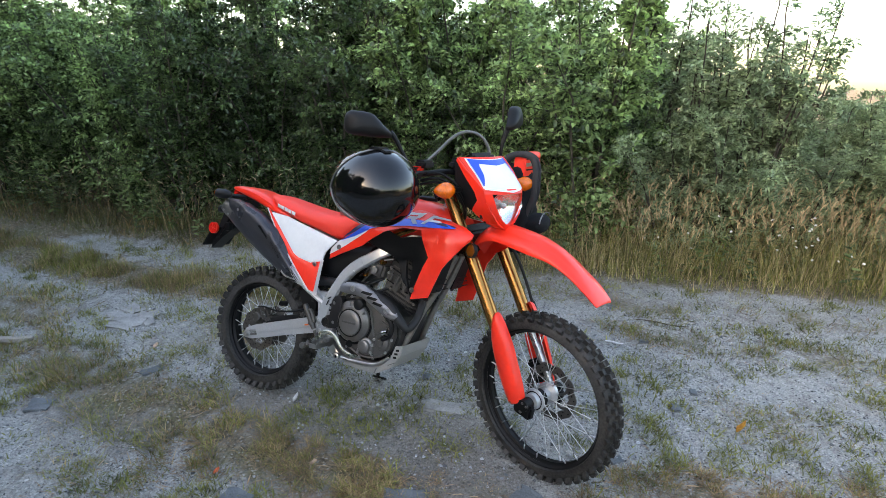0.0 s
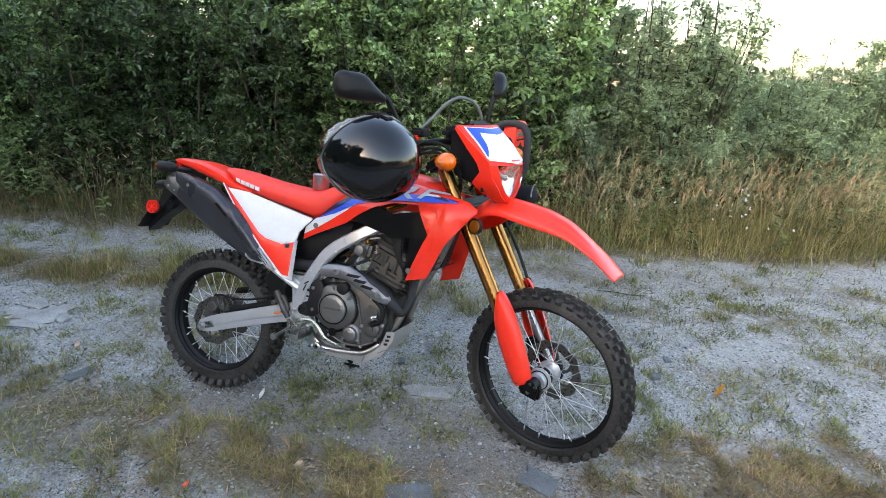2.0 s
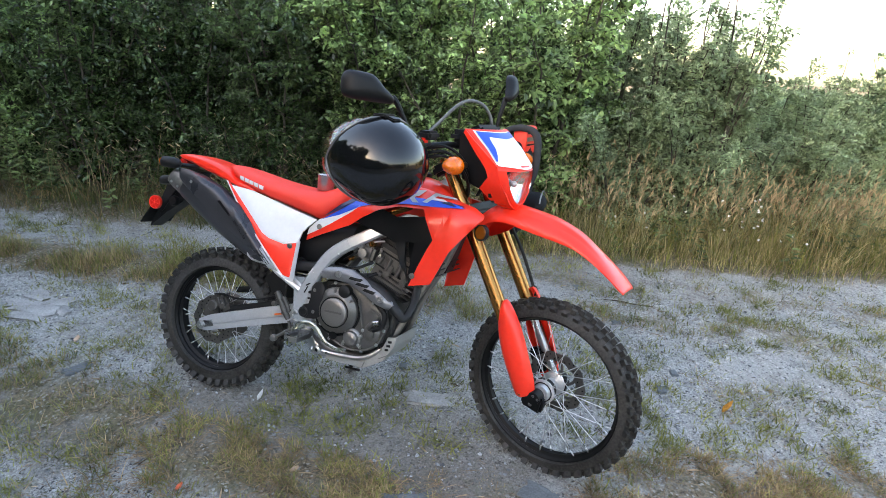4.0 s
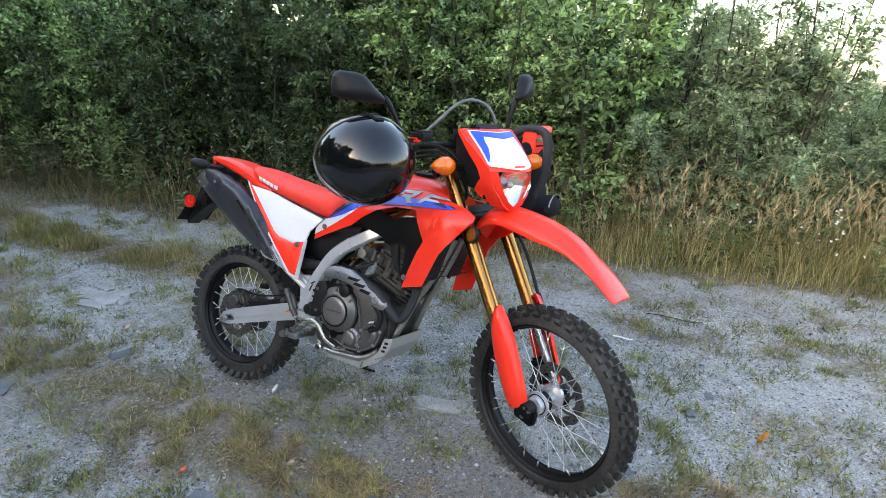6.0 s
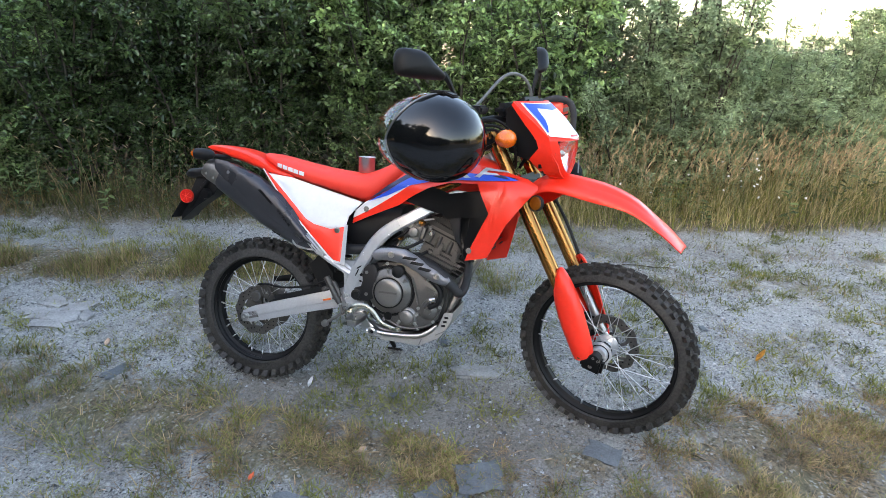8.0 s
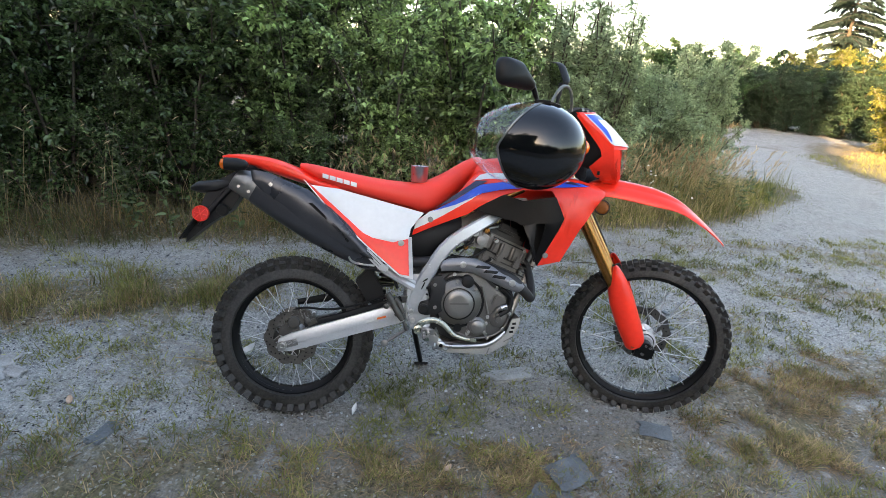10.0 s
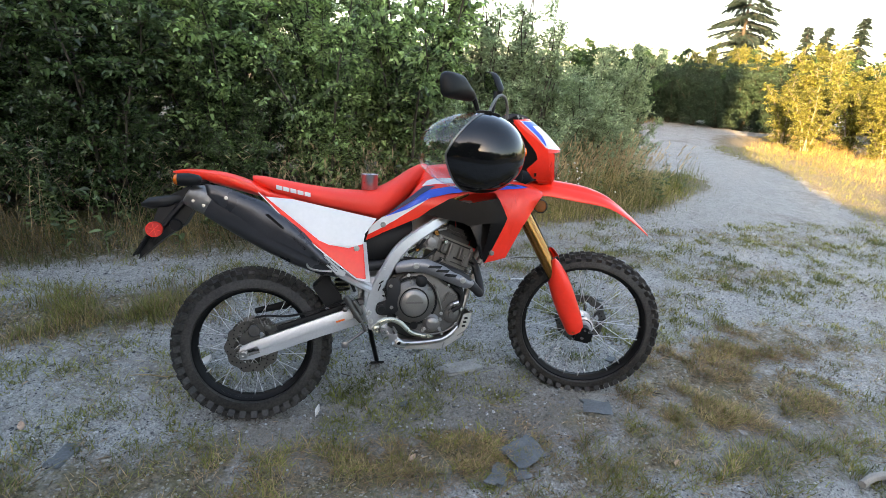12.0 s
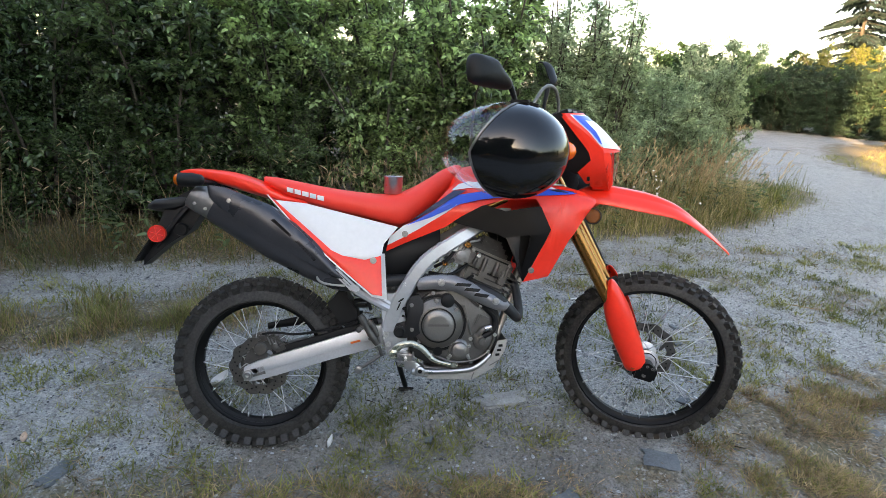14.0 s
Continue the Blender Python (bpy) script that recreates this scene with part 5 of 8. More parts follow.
for k in range(2):
    tube(bm, [(0.04, 0.06, 0.36 - 0.05 * k), (0.25, 0.06, 0.41 - 0.05 * k), (0.5, 0.06, 0.455 - 0.04 * k)], 0.007, 6, 4, 1.3)
part("chain", bm, STEEL_GREY, bike)
bm = bmesh.new()
lathe(bm, [(0.03, 0.055), (0.098, 0.055), (0.102, 0.058), (0.098, 0.061), (0.03, 0.061)], (0, 0, 0.312), sides=44)
part("sprocket", bm, DISC, bike)
bm = bmesh.new()
tube(bm, [(0.0, 0.075, 0.43), (0.2, 0.075, 0.465), (0.36, 0.07, 0.475)], [0.012, 0.02, 0.02], 8, 4, 0.5)
part("chain_guard", bm, BLACK_PLASTIC, bike)

# -- frame --
for s in (-1, 1):
    bm = bmesh.new()
    pts = [(0.89, 0.080, 0.907), (0.755, 0.128, 0.826), (0.70, 0.140, 0.792), (0.640, 0.147, 0.754), (0.598, 0.150, 0.722), (0.562, 0.152, 0.682), (0.526, 0.152, 0.624), (0.496, 0.151, 0.568), (0.474, 0.148, 0.515), (0.466, 0.145, 0.45), (0.490, 0.13, 0.392)]
    beam(bm, [(x, s * y, z) for x, y, z in pts], [0.0225, 0.0225, 0.023, 0.0235, 0.024, 0.0245, 0.025, 0.027, 0.030, 0.032, 0.030], 0.017, s)
    rail = part("frame_spar", bm, FRAME_SILVER, bike, "silver perimeter frame spar", sharp=32)
    bm = bmesh.new()
    beam(bm, [(0.652, s * 0.1465, 0.7615), (0.645, s * 0.147, 0.7572), (0.638, s * 0.1475, 0.7528)], [0.0245, 0.025, 0.0245], 0.0185, s)
    part("spar_joint", bm, FRAME_SILVER, rail)
    bm = bmesh.new()
    panel(bm, [(0.43, 0.595), (0.50, 0.60), (0.525, 0.50), (0.53, 0.40), (0.455, 0.385), (0.445, 0.46), (0.465, 0.52)], lambda x, z, s=s: s * 0.162, 0.03, 1, 0.003)
    part("pivot_plate", bm, FRAME_SILVER, rail)
    bm = bmesh.new()
    tube(bm, [(0.49, s * 0.15, 0.545), (0.40, s * 0.15, 0.60), (0.30, s * 0.14, 0.675), (0.15, s * 0.11, 0.79), (0.0, s * 0.09, 0.88)], 0.014, 10, 4)
    part("subframe_tube", bm, FRAME_SILVER, rail)
    bm = bmesh.new()
    tube(bm, [(1.03, s * 0.030, 0.84), (0.975, s * 0.040, 0.70), (0.912, s * 0.055, 0.575), (0.868, s * 0.07, 0.46), (0.815, s * 0.085, 0.350), (0.74, s * 0.09, 0.318), (0.60, s * 0.09, 0.315), (0.52, s * 0.10, 0.345)], 0.014, 10, 5)
    part("down_tube", bm, HEADER, rail)
    bolts("frame_bolt", [(0.472, s * 0.163, 0.392), (0.455, s * 0.163, 0.455), (0.462, s * 0.163, 0.42)], CHROME, rail, 0.007, 0.010, s)
for cx, cz, rx, rz, tilt in ((0.517, 0.548, 0.0100, 0.0062, -8), (0.512, 0.522, 0.0055, 0.0040, 20), (0.496, 0.556, 0.0026, 0.017, 24), (0.503, 0.577, 0.0125, 0.0030, -35)):
    bm = bmesh.new()
    t = radians(tilt)
    ring = [(rx * math.cos(a), rz * math.sin(a)) for a in (2 * math.pi * k / 14 for k in range(14))]
    panel(bm, [(cx + u * math.cos(t) + w * math.sin(t), cz - u * math.sin(t) + w * math.cos(t)) for u, w in ring], lambda x, z: -0.1705, 0.004, 0)
    part("frame_recess", bm, BLACK_METAL, bike)
bm = bmesh.new()
tube(bm, [(0.362, -0.158, 0.520), (0.375, -0.158, 0.500), (0.392, -0.158, 0.470), (0.408, -0.158, 0.445), (0.425, -0.158, 0.418)], [0.012, 0.014, 0.012, 0.014, 0.010], 12, 3)
tube(bm, [(0.392, -0.160, 0.505), (0.410, -0.160, 0.480), (0.424, -0.160, 0.448)], [0.008, 0.010, 0.008], 10, 3)
box(bm, (0.385, -0.158, 0.488), (0.050, 0.020, 0.018), (0, -30, 0), 0.004)
box(bm, (0.411, -0.158, 0.446), (0.040, 0.020, 0.016), (0, -30, 0), 0.004)
lathe(bm, [(0.010, 0.004), (0.010, -0.008), (0.006, -0.010), (0.001, -0.010)], (0.360, -0.166, 0.472), sides=14)
tube(bm, [(0.428, -0.158, 0.412), (0.435, -0.158, 0.395), (0.440, -0.160, 0.378)], 0.006, 8, 3)
mc = part("brake_master_cylinder", bm, CALIPER, bike)
bm = bmesh.new()
tube(bm, [(0.40, -0.155, 0.54), (0.38, -0.12, 0.6), (0.42, -0.10, 0.66), (0.46, -0.10, 0.62)], 0.006, 8, 5)
part("brake_hose", bm, BLACK_PLASTIC, mc)
bm = bmesh.new()
tube(bm, [(0.445, -0.150, 0.385), (0.405, -0.148, 0.356), (0.363, -0.146, 0.327)], [0.008, 0.0065, 0.0065], 8, 3)
lathe(bm, [(0.008, 0.010), (0.014, 0.008), (0.014, -0.008), (0.008, -0.010), (0.001, -0.010)], (0.360, -0.146, 0.325), sides=16)
box(bm, (0.440, -0.150, 0.386), (0.022, 0.020, 0.020), (0, 30, 0), 0.004)
part("linkage_arm", bm, STEEL_GREY, bike)
# shock and inner mudguard
bm = bmesh.new()
for k in range(7):
    lathe(bm, [(0.022, 0), (0.032, 0.004), (0.032, 0.010), (0.022, 0.014)], (0, 0.02 * k, 0), sides=20)
part("rear_shock", bm, ENGINE_DARK, bike, m=pose(0.36, 0, 0.52, 75, 0, 0))
bm = bmesh.new()
panel(bm, [(0.238, 0.545), (0.262, 0.566), (0.288, 0.605), (0.304, 0.61), (0.312, 0.565), (0.345, 0.520), (0.350, 0.465), (0.320, 0.450), (0.285, 0.470)], lambda x, z: -0.065, 0.125, 1, 0.0)
part("inner_mudguard", bm, BLACK_PLASTIC, bike)
bm = bmesh.new()
rings = [body_ring(x, top, low, w, 16, 3.0) for x, top, low, w in ((0.28, 0.80, 0.66, 0.07), (0.40, 0.82, 0.60, 0.10), (0.52, 0.83, 0.62, 0.11), (0.64, 0.83, 0.70, 0.10))]
skin(bm, rings)
part("airbox", bm, BLACK_PLASTIC, bike)

# -- engine --
eng_outline = [(0.52, 0.55), (0.56, 0.60), (0.66, 0.62), (0.76, 0.62), (0.835, 0.585), (0.858, 0.52), (0.855, 0.43), (0.82, 0.375), (0.75, 0.340), (0.62, 0.335), (0.545, 0.37), (0.52, 0.45)]
bm = bmesh.new()
panel(bm, eng_outline, lambda x, z: -0.125, 0.24, 0)
bmesh.ops.bevel(bm, geom=[e for e in bm.edges], offset=0.006, segments=1, affect="EDGES")
# dark metal on the case paints in the shadow between the covers
engine = part("engine_case", bm, ENGINE_DARK, bike, "engine crankcase darkened for the shade between its bolted covers", sharp=30)
bm = bmesh.new()
cover = [(0.56, 0.56), (0.60, 0.598), (0.66, 0.61), (0.725, 0.60), (0.775, 0.565), (0.83, 0.53), (0.845, 0.47), (0.825, 0.40), (0.77, 0.36), (0.69, 0.352), (0.62, 0.375), (0.575, 0.42), (0.555, 0.49)]
panel(bm, cover, lambda x, z: -0.158 + 0.05 * max(0, math.hypot(x - 0.68, z - 0.48) - 0.10) , 0.04, 2, 0.006)
part("clutch_cover", bm, ENGINE, engine, sharp=50)
bm = bmesh.new()
tube(bm, [(0.735, -0.160, 0.592), (0.772, -0.158, 0.560), (0.826, -0.156, 0.526), (0.840, -0.155, 0.470), (0.820, -0.155, 0.402), (0.768, -0.157, 0.365), (0.690, -0.158, 0.357), (0.625, -0.157, 0.380)], 0.0045, 8, 5)
part("cover_rib", bm, ENGINE, engine)
bm = bmesh.new()
tube(bm, [(0.722, -0.165, 0.560), (0.740, -0.165, 0.500), (0.752, -0.165, 0.455)], 0.004, 6, 4)
part("cover_rib", bm, CAP_GREY, engine)
bm = bmesh.new()
box(bm, (0.790, -0.158, 0.500), (0.050, 0.016, 0.050), (0, 24, 0), 0.006)
part("pump_housing", bm, ENGINE, engine)
bm = bmesh.new()
lathe(bm, [(0.090, 0.0), (0.090, -0.016), (0.086, -0.021), (0.072, -0.024), (0.066, -0.030), (0.058, -0.032), (0.001, -0.032)], (0.634, -0.150, 0.497), sides=48)
part("clutch_drum", bm, ENGINE, engine, "dark grey-brown clutch drum")
bm = bmesh.new()
lathe(bm, [(0.055, -0.030), (0.054, -0.037), (0.050, -0.040), (0.030, -0.041), (0.001, -0.041)], (0.634, -0.150, 0.492), sides=48)
part("clutch_cap", bm, CAP_GREY, engine, "round satin grey clutch cap with a raised name bar")
bm = bmesh.new()
lathe(bm, [(0.0565, -0.0325), (0.0565, -0.0335), (0.061, -0.0335), (0.061, -0.0325)], (0.634, -0.150, 0.492), sides=48, closed=True)
part("cap_groove", bm, BLACK_METAL, engine)
bm = bmesh.new()
lathe(bm, [(0.091, -0.0085), (0.091, -0.0100), (0.101, -0.0100), (0.101, -0.0085)], (0.634, -0.150, 0.497), sides=48, closed=True)
part("drum_groove", bm, BLACK_METAL, engine)
bm = bmesh.new()
box(bm, (0.634, -0.1912, 0.494), (0.072, 0.0012, 0.0075), (0, 0, 0), 0)
part("name_bar", bm, ENGINE, engine)
for ang in (38, 96, 152):
    bm = bmesh.new()
    a = radians(ang)
    box(bm, (0.634 + 0.076 * math.cos(a), -0.170, 0.497 + 0.076 * math.sin(a)), (0.024, 0.014, 0.016), (0, -ang, 0), 0.004)
    part("drum_lug", bm, CAP_GREY, engine)
bm = bmesh.new()
lathe(bm, [(0.038, 0.0), (0.038, -0.010), (0.034, -0.014), (0.029, -0.016), (0.027, -0.028), (0.023, -0.031), (0.001, -0.031)], (0.711, -0.150, 0.402), sides=32)
for ang in (20, 140, 215, 325):
    lathe(bm, [(0.009, 0.0), (0.009, -0.012), (0.001, -0.013)], (0.711 + 0.038 * math.cos(radians(ang)), -0.150, 0.402 + 0.038 * math.sin(radians(ang))), sides=12)
part("oil_filter_cap", bm, CAP_GREY, engine)
bolts("filter_bolt", [(0.711 + 0.038 * math.cos(radians(a)), -0.163, 0.402 + 0.038 * math.sin(radians(a))) for a in (20, 140, 215, 325)], CHROME, engine, 0.0045, 0.006)
bm = bmesh.new()
lathe(bm, [(0.024, 0), (0.024, -0.03), (0.018, -0.034), (0.001, -0.034)], (0.665, -0.150, 0.578), sides=24)
part("oil_filler_plug", bm, BLACK_PLASTIC, engine)
bolts("case_bolt", [(x, -0.158, z) for x, z in ((0.570, 0.55), (0.615, 0.602), (0.735, 0.598), (0.782, 0.555), (0.835, 0.525), (0.838, 0.455), (0.815, 0.395), (0.755, 0.357), (0.685, 0.348), (0.615, 0.38), (0.57, 0.43), (0.752, 0.44), (0.676, 0.44), (0.675, 0.372), (0.748, 0.372), (0.80, 0.48))], CHROME, engine, 0.0050, 0.007)
bm = bmesh.new()
lathe(bm, [(0.012, 0), (0.016, -0.004), (0.016, -0.008), (0.001, -0.008)], (0.635, -0.165, 0.398), sides=20)
part("oil_window", bm, BLACK_METAL, engine)
bm = bmesh.new()
box(bm, (0.80, 0, 0.640), (0.165, 0.16, 0.085), (0, 22, 0), 0.012)
part("cylinder", bm, ENGINE, engine)
bm = bmesh.new()
box(bm, (0.82, 0, 0.70), (0.185, 0.19, 0.075), (0, 22, 0), 0.014)
box(bm, (0.80, -0.098, 0.675), (0.03, 0.016, 0.05), (0, 22, 0), 0.004)
box(bm, (0.87, -0.098, 0.65), (0.026, 0.014, 0.05), (0, 22, 0), 0.004)
part("cylinder_head", bm, ENGINE, engine)
bm = bmesh.new()
box(bm, (0.815, 0, 0.752), (0.165, 0.165, 0.05), (0, 22, 0), 0.016)
box(bm, (0.83, -0.05, 0.778), (0.09, 0.08, 0.03), (0, 22, 0), 0.01)
part("cam_cover", bm, ENGINE_DARK, engine)
for x, z, w, h in ((0.768, 0.712, 0.014, 0.030), (0.80, 0.70, 0.018, 0.046), (0.845, 0.683, 0.018, 0.046), (0.884, 0.668, 0.014, 0.034)):
    bm = bmesh.new()
    tube(bm, [(x - 0.008, -0.100, z - h / 2), (x, -0.102, z), (x + 0.008, -0.100, z + h / 2)], w / 2, 10, 2)
    part("head_lug", bm, ENGINE, engine)
bm = bmesh.new()
box(bm, (0.833, -0.094, 0.722), (0.150, 0.004, 0.006), (0, 22, 0), 0.001)
box(bm, (0.812, -0.094, 0.668), (0.150, 0.004, 0.005), (0, 22, 0), 0.001)
part("gasket_seam", bm, BLACK_METAL, engine)
bolts("head_bolt", [(0.762, -0.097, 0.752), (0.897, -0.097, 0.695), (0.765, -0.090, 0.655), (0.885, -0.090, 0.610)], STEEL_GREY, engine)
bm = bmesh.new()
panel(bm, [(0.520, 0.545), (0.526, 0.575), (0.540, 0.592), (0.566, 0.597), (0.580, 0.575), (0.575, 0.540), (0.572, 0.500), (0.575, 0.465), (0.552, 0.448), (0.505, 0.443), (0.482, 0.455), (0.477, 0.472), (0.487, 0.493), (0.530, 0.508), (0.524, 0.525)], lambda x, z: -0.180 + 0.5 * max(0.0, 0.51 - x), 0.028, 2, 0.005)
guard = part("frame_guard", bm, LOUVRE, bike, "moulded black frame guard")
bm = bmesh.new()
lathe(bm, [(0.021, 0.0), (0.021, -0.004), (0.015, -0.006), (0.013, -0.003), (0.001, -0.003)], (0.500, -0.176, 0.468), sides=24)
part("guard_boss", bm, BLACK_PLASTIC, guard)
bolts("guard_bolt", [(0.540, -0.181, 0.562), (0.543, -0.181, 0.476)], STEEL_GREY, guard, 0.0050, 0.004)
bm = bmesh.new()
tube(bm, [(0.795, -0.165, 0.56), (0.835, -0.165, 0.52), (0.83, -0.165, 0.475), (0.795, -0.165, 0.45)], 0.011, 8, 5)
part("water_hose", bm, BLACK_PLASTIC, bike)
bm = bmesh.new()
lathe(bm, [(0.034, 0.01), (0.034, -0.010), (0.028, -0.016), (0.014, -0.018), (0.012, -0.026), (0.001, -0.026)], (0.792, -0.150, 0.435), sides=24)
tube(bm, [(0.775, -0.168, 0.455), (0.79, -0.172, 0.475), (0.815, -0.168, 0.487)], 0.010, 8, 3)
part("water_pump", bm, ENGINE, engine)
bm = bmesh.new()
tube(bm, [(0.80, -0.172, 0.480), (0.812, -0.172, 0.484), (0.822, -0.172, 0.487)], 0.0125, 10, 2)
part("hose_clamp", bm, CHROME, engine)
bm = bmesh.new()
lathe(bm, [(0.013, 0.0), (0.018, -0.004), (0.018, -0.02), (0.008, -0.022)], (0.71, -0.14, 0.735), sides=18)
tube(bm, [(0.69, -0.13, 0.72), (0.66, -0.12, 0.70), (0.63, -0.12, 0.66)], 0.006, 6, 3)
tube(bm, [(0.72, -0.13, 0.755), (0.74, -0.13, 0.78), (0.78, -0.12, 0.79)], 0.005, 6, 3)
box(bm, (0.70, -0.08, 0.74), (0.09, 0.10, 0.07), (0, 15, 0), 0.012)
part("throttle_body", bm, STEEL_GREY, bike)
for a, b in (((0.60, 0.67), (0.74, 0.70)), ((0.62, 0.69), (0.72, 0.80)), ((0.68, 0.66), (0.76, 0.66))):
    bm = bmesh.new()
    tube(bm, [(a[0], -0.12, a[1]), ((a[0] + b[0]) / 2, -0.14, (a[1] + b[1]) / 2 - 0.02), (b[0], -0.11, b[1])], 0.006, 6, 4)
    part("engine_hose", bm, BLACK_PLASTIC, bike)
# idle screw, clamp and plug lead that catch the light among the dark hoses
for x, z, r, mat in ((0.735, 0.772, 0.012, GOLD), (0.655, 0.705, 0.010, GOLD), (0.690, 0.760, 0.014, CHROME), (0.775, 0.735, 0.009, CHROME)):
    bm = bmesh.new()
    lathe(bm, [(r, 0.02), (r, 0.0), (r * 0.8, -0.006), (r * 0.55, -0.006), (r * 0.5, -0.002), (0.001, -0.002)], (x, -0.135, z), sides=18)
    part("fitting", bm, mat, bike)
for k in range(6):
    bm = bmesh.new()
    box(bm, (0.800 + 0.012 * k, -0.008, 0.592 + 0.0145 * k), (0.17, 0.165, 0.005), (0, 22, 0), 0.001)
    part("cooling_fin", bm, ENGINE_DARK, engine)

# -- exhaust --
bm = bmesh.new()
tube(bm, [(0.885, -0.04, 0.675), (0.918, -0.07, 0.63), (0.926, -0.12, 0.560), (0.914, -0.168, 0.522), (0.885, -0.185, 0.548), (0.82, -0.180, 0.60), (0.70, -0.165, 0.64), (0.58, -0.145, 0.648), (0.47, -0.13, 0.64), (0.34, -0.14, 0.632)],
     [0.016, 0.016, 0.016, 0.017, 0.019, 0.022, 0.022, 0.021, 0.021, 0.024], 14, 6)
part("exhaust_pipe", bm, PIPE, bike, "matt black exhaust pipe")
bm = bmesh.new()
def y_shield(x, z):
    """The plate bows round the pipe."""
    mid = np.interp(x, [0.56, 0.66, 0.70, 0.80, 0.87], [0.634, 0.645, 0.638, 0.590, 0.565])
    return np.interp(x, [0.56, 0.66, 0.82, 0.875], [-0.180, -0.196, -0.212, -0.206]) + 14.0 * (z - mid) ** 2


panel(bm, [(0.556, 0.630), (0.562, 0.650), (0.588, 0.662), (0.640, 0.669), (0.690, 0.668), (0.740, 0.648), (0.800, 0.617), (0.872, 0.582), (0.880, 0.570), (0.868, 0.550), (0.845, 0.549), (0.805, 0.560), (0.740, 0.589), (0.680, 0.613), (0.620, 0.618), (0.562, 0.614)], y_shield, 0.014, 3, 0.004)
shield = part("exhaust_heat_shield", bm, SHIELD, bike, "grey slotted exhaust heat shield", sharp=35)
bm = bmesh.new()
for x0, z0, x1, z1 in ((0.690, 0.640, 0.742, 0.637), (0.722, 0.624, 0.772, 0.620), (0.755, 0.607, 0.802, 0.601)):
    rows = []
    for k in range(6):
        x, z = x0 + (x1 - x0) * k / 5, z0 + (z1 - z0) * k / 5
        rows.append([(x + dz * 0.9, y_shield(x, z + dz) - 0.0012, z + dz) for dz in (-0.0052, 0.0, 0.0052)])
    skin(bm, rows, False)
part("shield_slot", bm, BLACK_METAL, shield, smooth=False)
bolts("shield_bolt", [(0.640, -0.194, 0.644), (0.828, -0.2115, 0.584)], CHROME, shield, 0.009, 0.007)


def muffler_ring(x, z, h, w, n=16, y0=-0.128, tilt=30.0):
    a = np.linspace(0, 2 * np.pi, n, endpoint=False)
    c, s = np.cos(a), np.sin(a)
    u, v = w * np.sign(c) * np.abs(c) ** 0.8, h * np.sign(s) * np.abs(s) ** 0.8
    t = radians(tilt)
    return np.stack([x + v * math.sin(t), y0 + u, z + v * math.cos(t)], 1)


bm = bmesh.new()
skin(bm, [muffler_ring(*r) for r in ((-0.135, 0.892, 0.052, 0.048), (-0.12, 0.888, 0.062, 0.055), (-0.02, 0.838, 0.075, 0.060), (0.10, 0.768, 0.077, 0.060), (0.20, 0.703, 0.064, 0.056), (0.285, 0.642, 0.040, 0.045), (0.345, 0.618, 0.026, 0.03))])
muf = part("muffler", bm, MUFFLER, bike, "satin black muffler with a moulded side cover")
bm = bmesh.new()
skin(bm, [muffler_ring(*r) for r in ((-0.215, 0.915, 0.028, 0.026), (-0.208, 0.918, 0.040, 0.038), (-0.175, 0.908, 0.050, 0.048), (-0.125, 0.888, 0.056, 0.052))])
part("end_cap", bm, STEEL_GREY, muf, "dull silver end cap")
bolts("cap_rivet", [(-0.186, -0.176, 0.893), (-0.150, -0.180, 0.876)], CHROME, muf, 0.004, 0.004)
bm = bmesh.new()
panel(bm, [(-0.142, 0.955), (-0.082, 0.948), (0.062, 0.893), (0.165, 0.805), (0.29, 0.678), (0.325, 0.637), (0.25, 0.668), (0.13, 0.735), (0.05, 0.775), (-0.03, 0.838), (-0.105, 0.885), (-0.135, 0.915)],
      lambda x, z: -0.196 + 1.6 * max(0, abs((z - 0.835) * 0.866 + (x - 0.0) * 0.5) - 0.045) ** 1.5, 0.008, 3, 0.006)
part("muffler_cover", bm, MUFFLER, muf, sharp=60)
bm = bmesh.new()
panel(bm, [(0.065, 0.845), (0.078, 0.848), (0.135, 0.795), (0.128, 0.79)], lambda x, z: -0.198, 0.004, 0)
panel(bm, [(0.145, 0.775), (0.158, 0.778), (0.215, 0.715), (0.208, 0.71)], lambda x, z: -0.196, 0.004, 0)
part("cover_slot", bm, BLACK_METAL, muf)
bm = bmesh.new()
bolt(bm, -0.07, -0.195, 0.905, 0.0050, 0.004)
part("cover_bolt", bm, CHROME, muf)

# -- skid plate, pedals, stand --
bm = bmesh.new()
side = [(0.560, 0.312), (0.60, 0.293), (0.762, 0.289), (0.838, 0.333), (0.878, 0.395), (0.886, 0.436), (0.852, 0.430), (0.830, 0.368), (0.770, 0.322), (0.745, 0.312), (0.64, 0.309)]
panel(bm, side, lambda x, z: -0.142, 0.004, 0)
sk = part("skid_plate", bm, SKID, bike, "bent raw metal skid plate with slots", smooth=False)
bm = bmesh.new()
panel(bm, side, lambda x, z: 0.098, 0.004, 0)
part("skid_side", bm, SKID, sk, smooth=False)
bm = bmesh.new()
prof = [(0.60, 0.293), (0.762, 0.289), (0.838, 0.333), (0.878, 0.395), (0.886, 0.436)]
for (x0, z0), (x1, z1) in zip(prof, prof[1:]):
    L = math.hypot(x1 - x0, z1 - z0)
    box(bm, ((x0 + x1) / 2, -0.022, (z0 + z1) / 2), (L, 0.238, 0.004), (0, -math.degrees(math.atan2(z1 - z0, x1 - x0)), 0), 0)
part("skid_floor", bm, SKID, sk, smooth=False)
bm = bmesh.new()
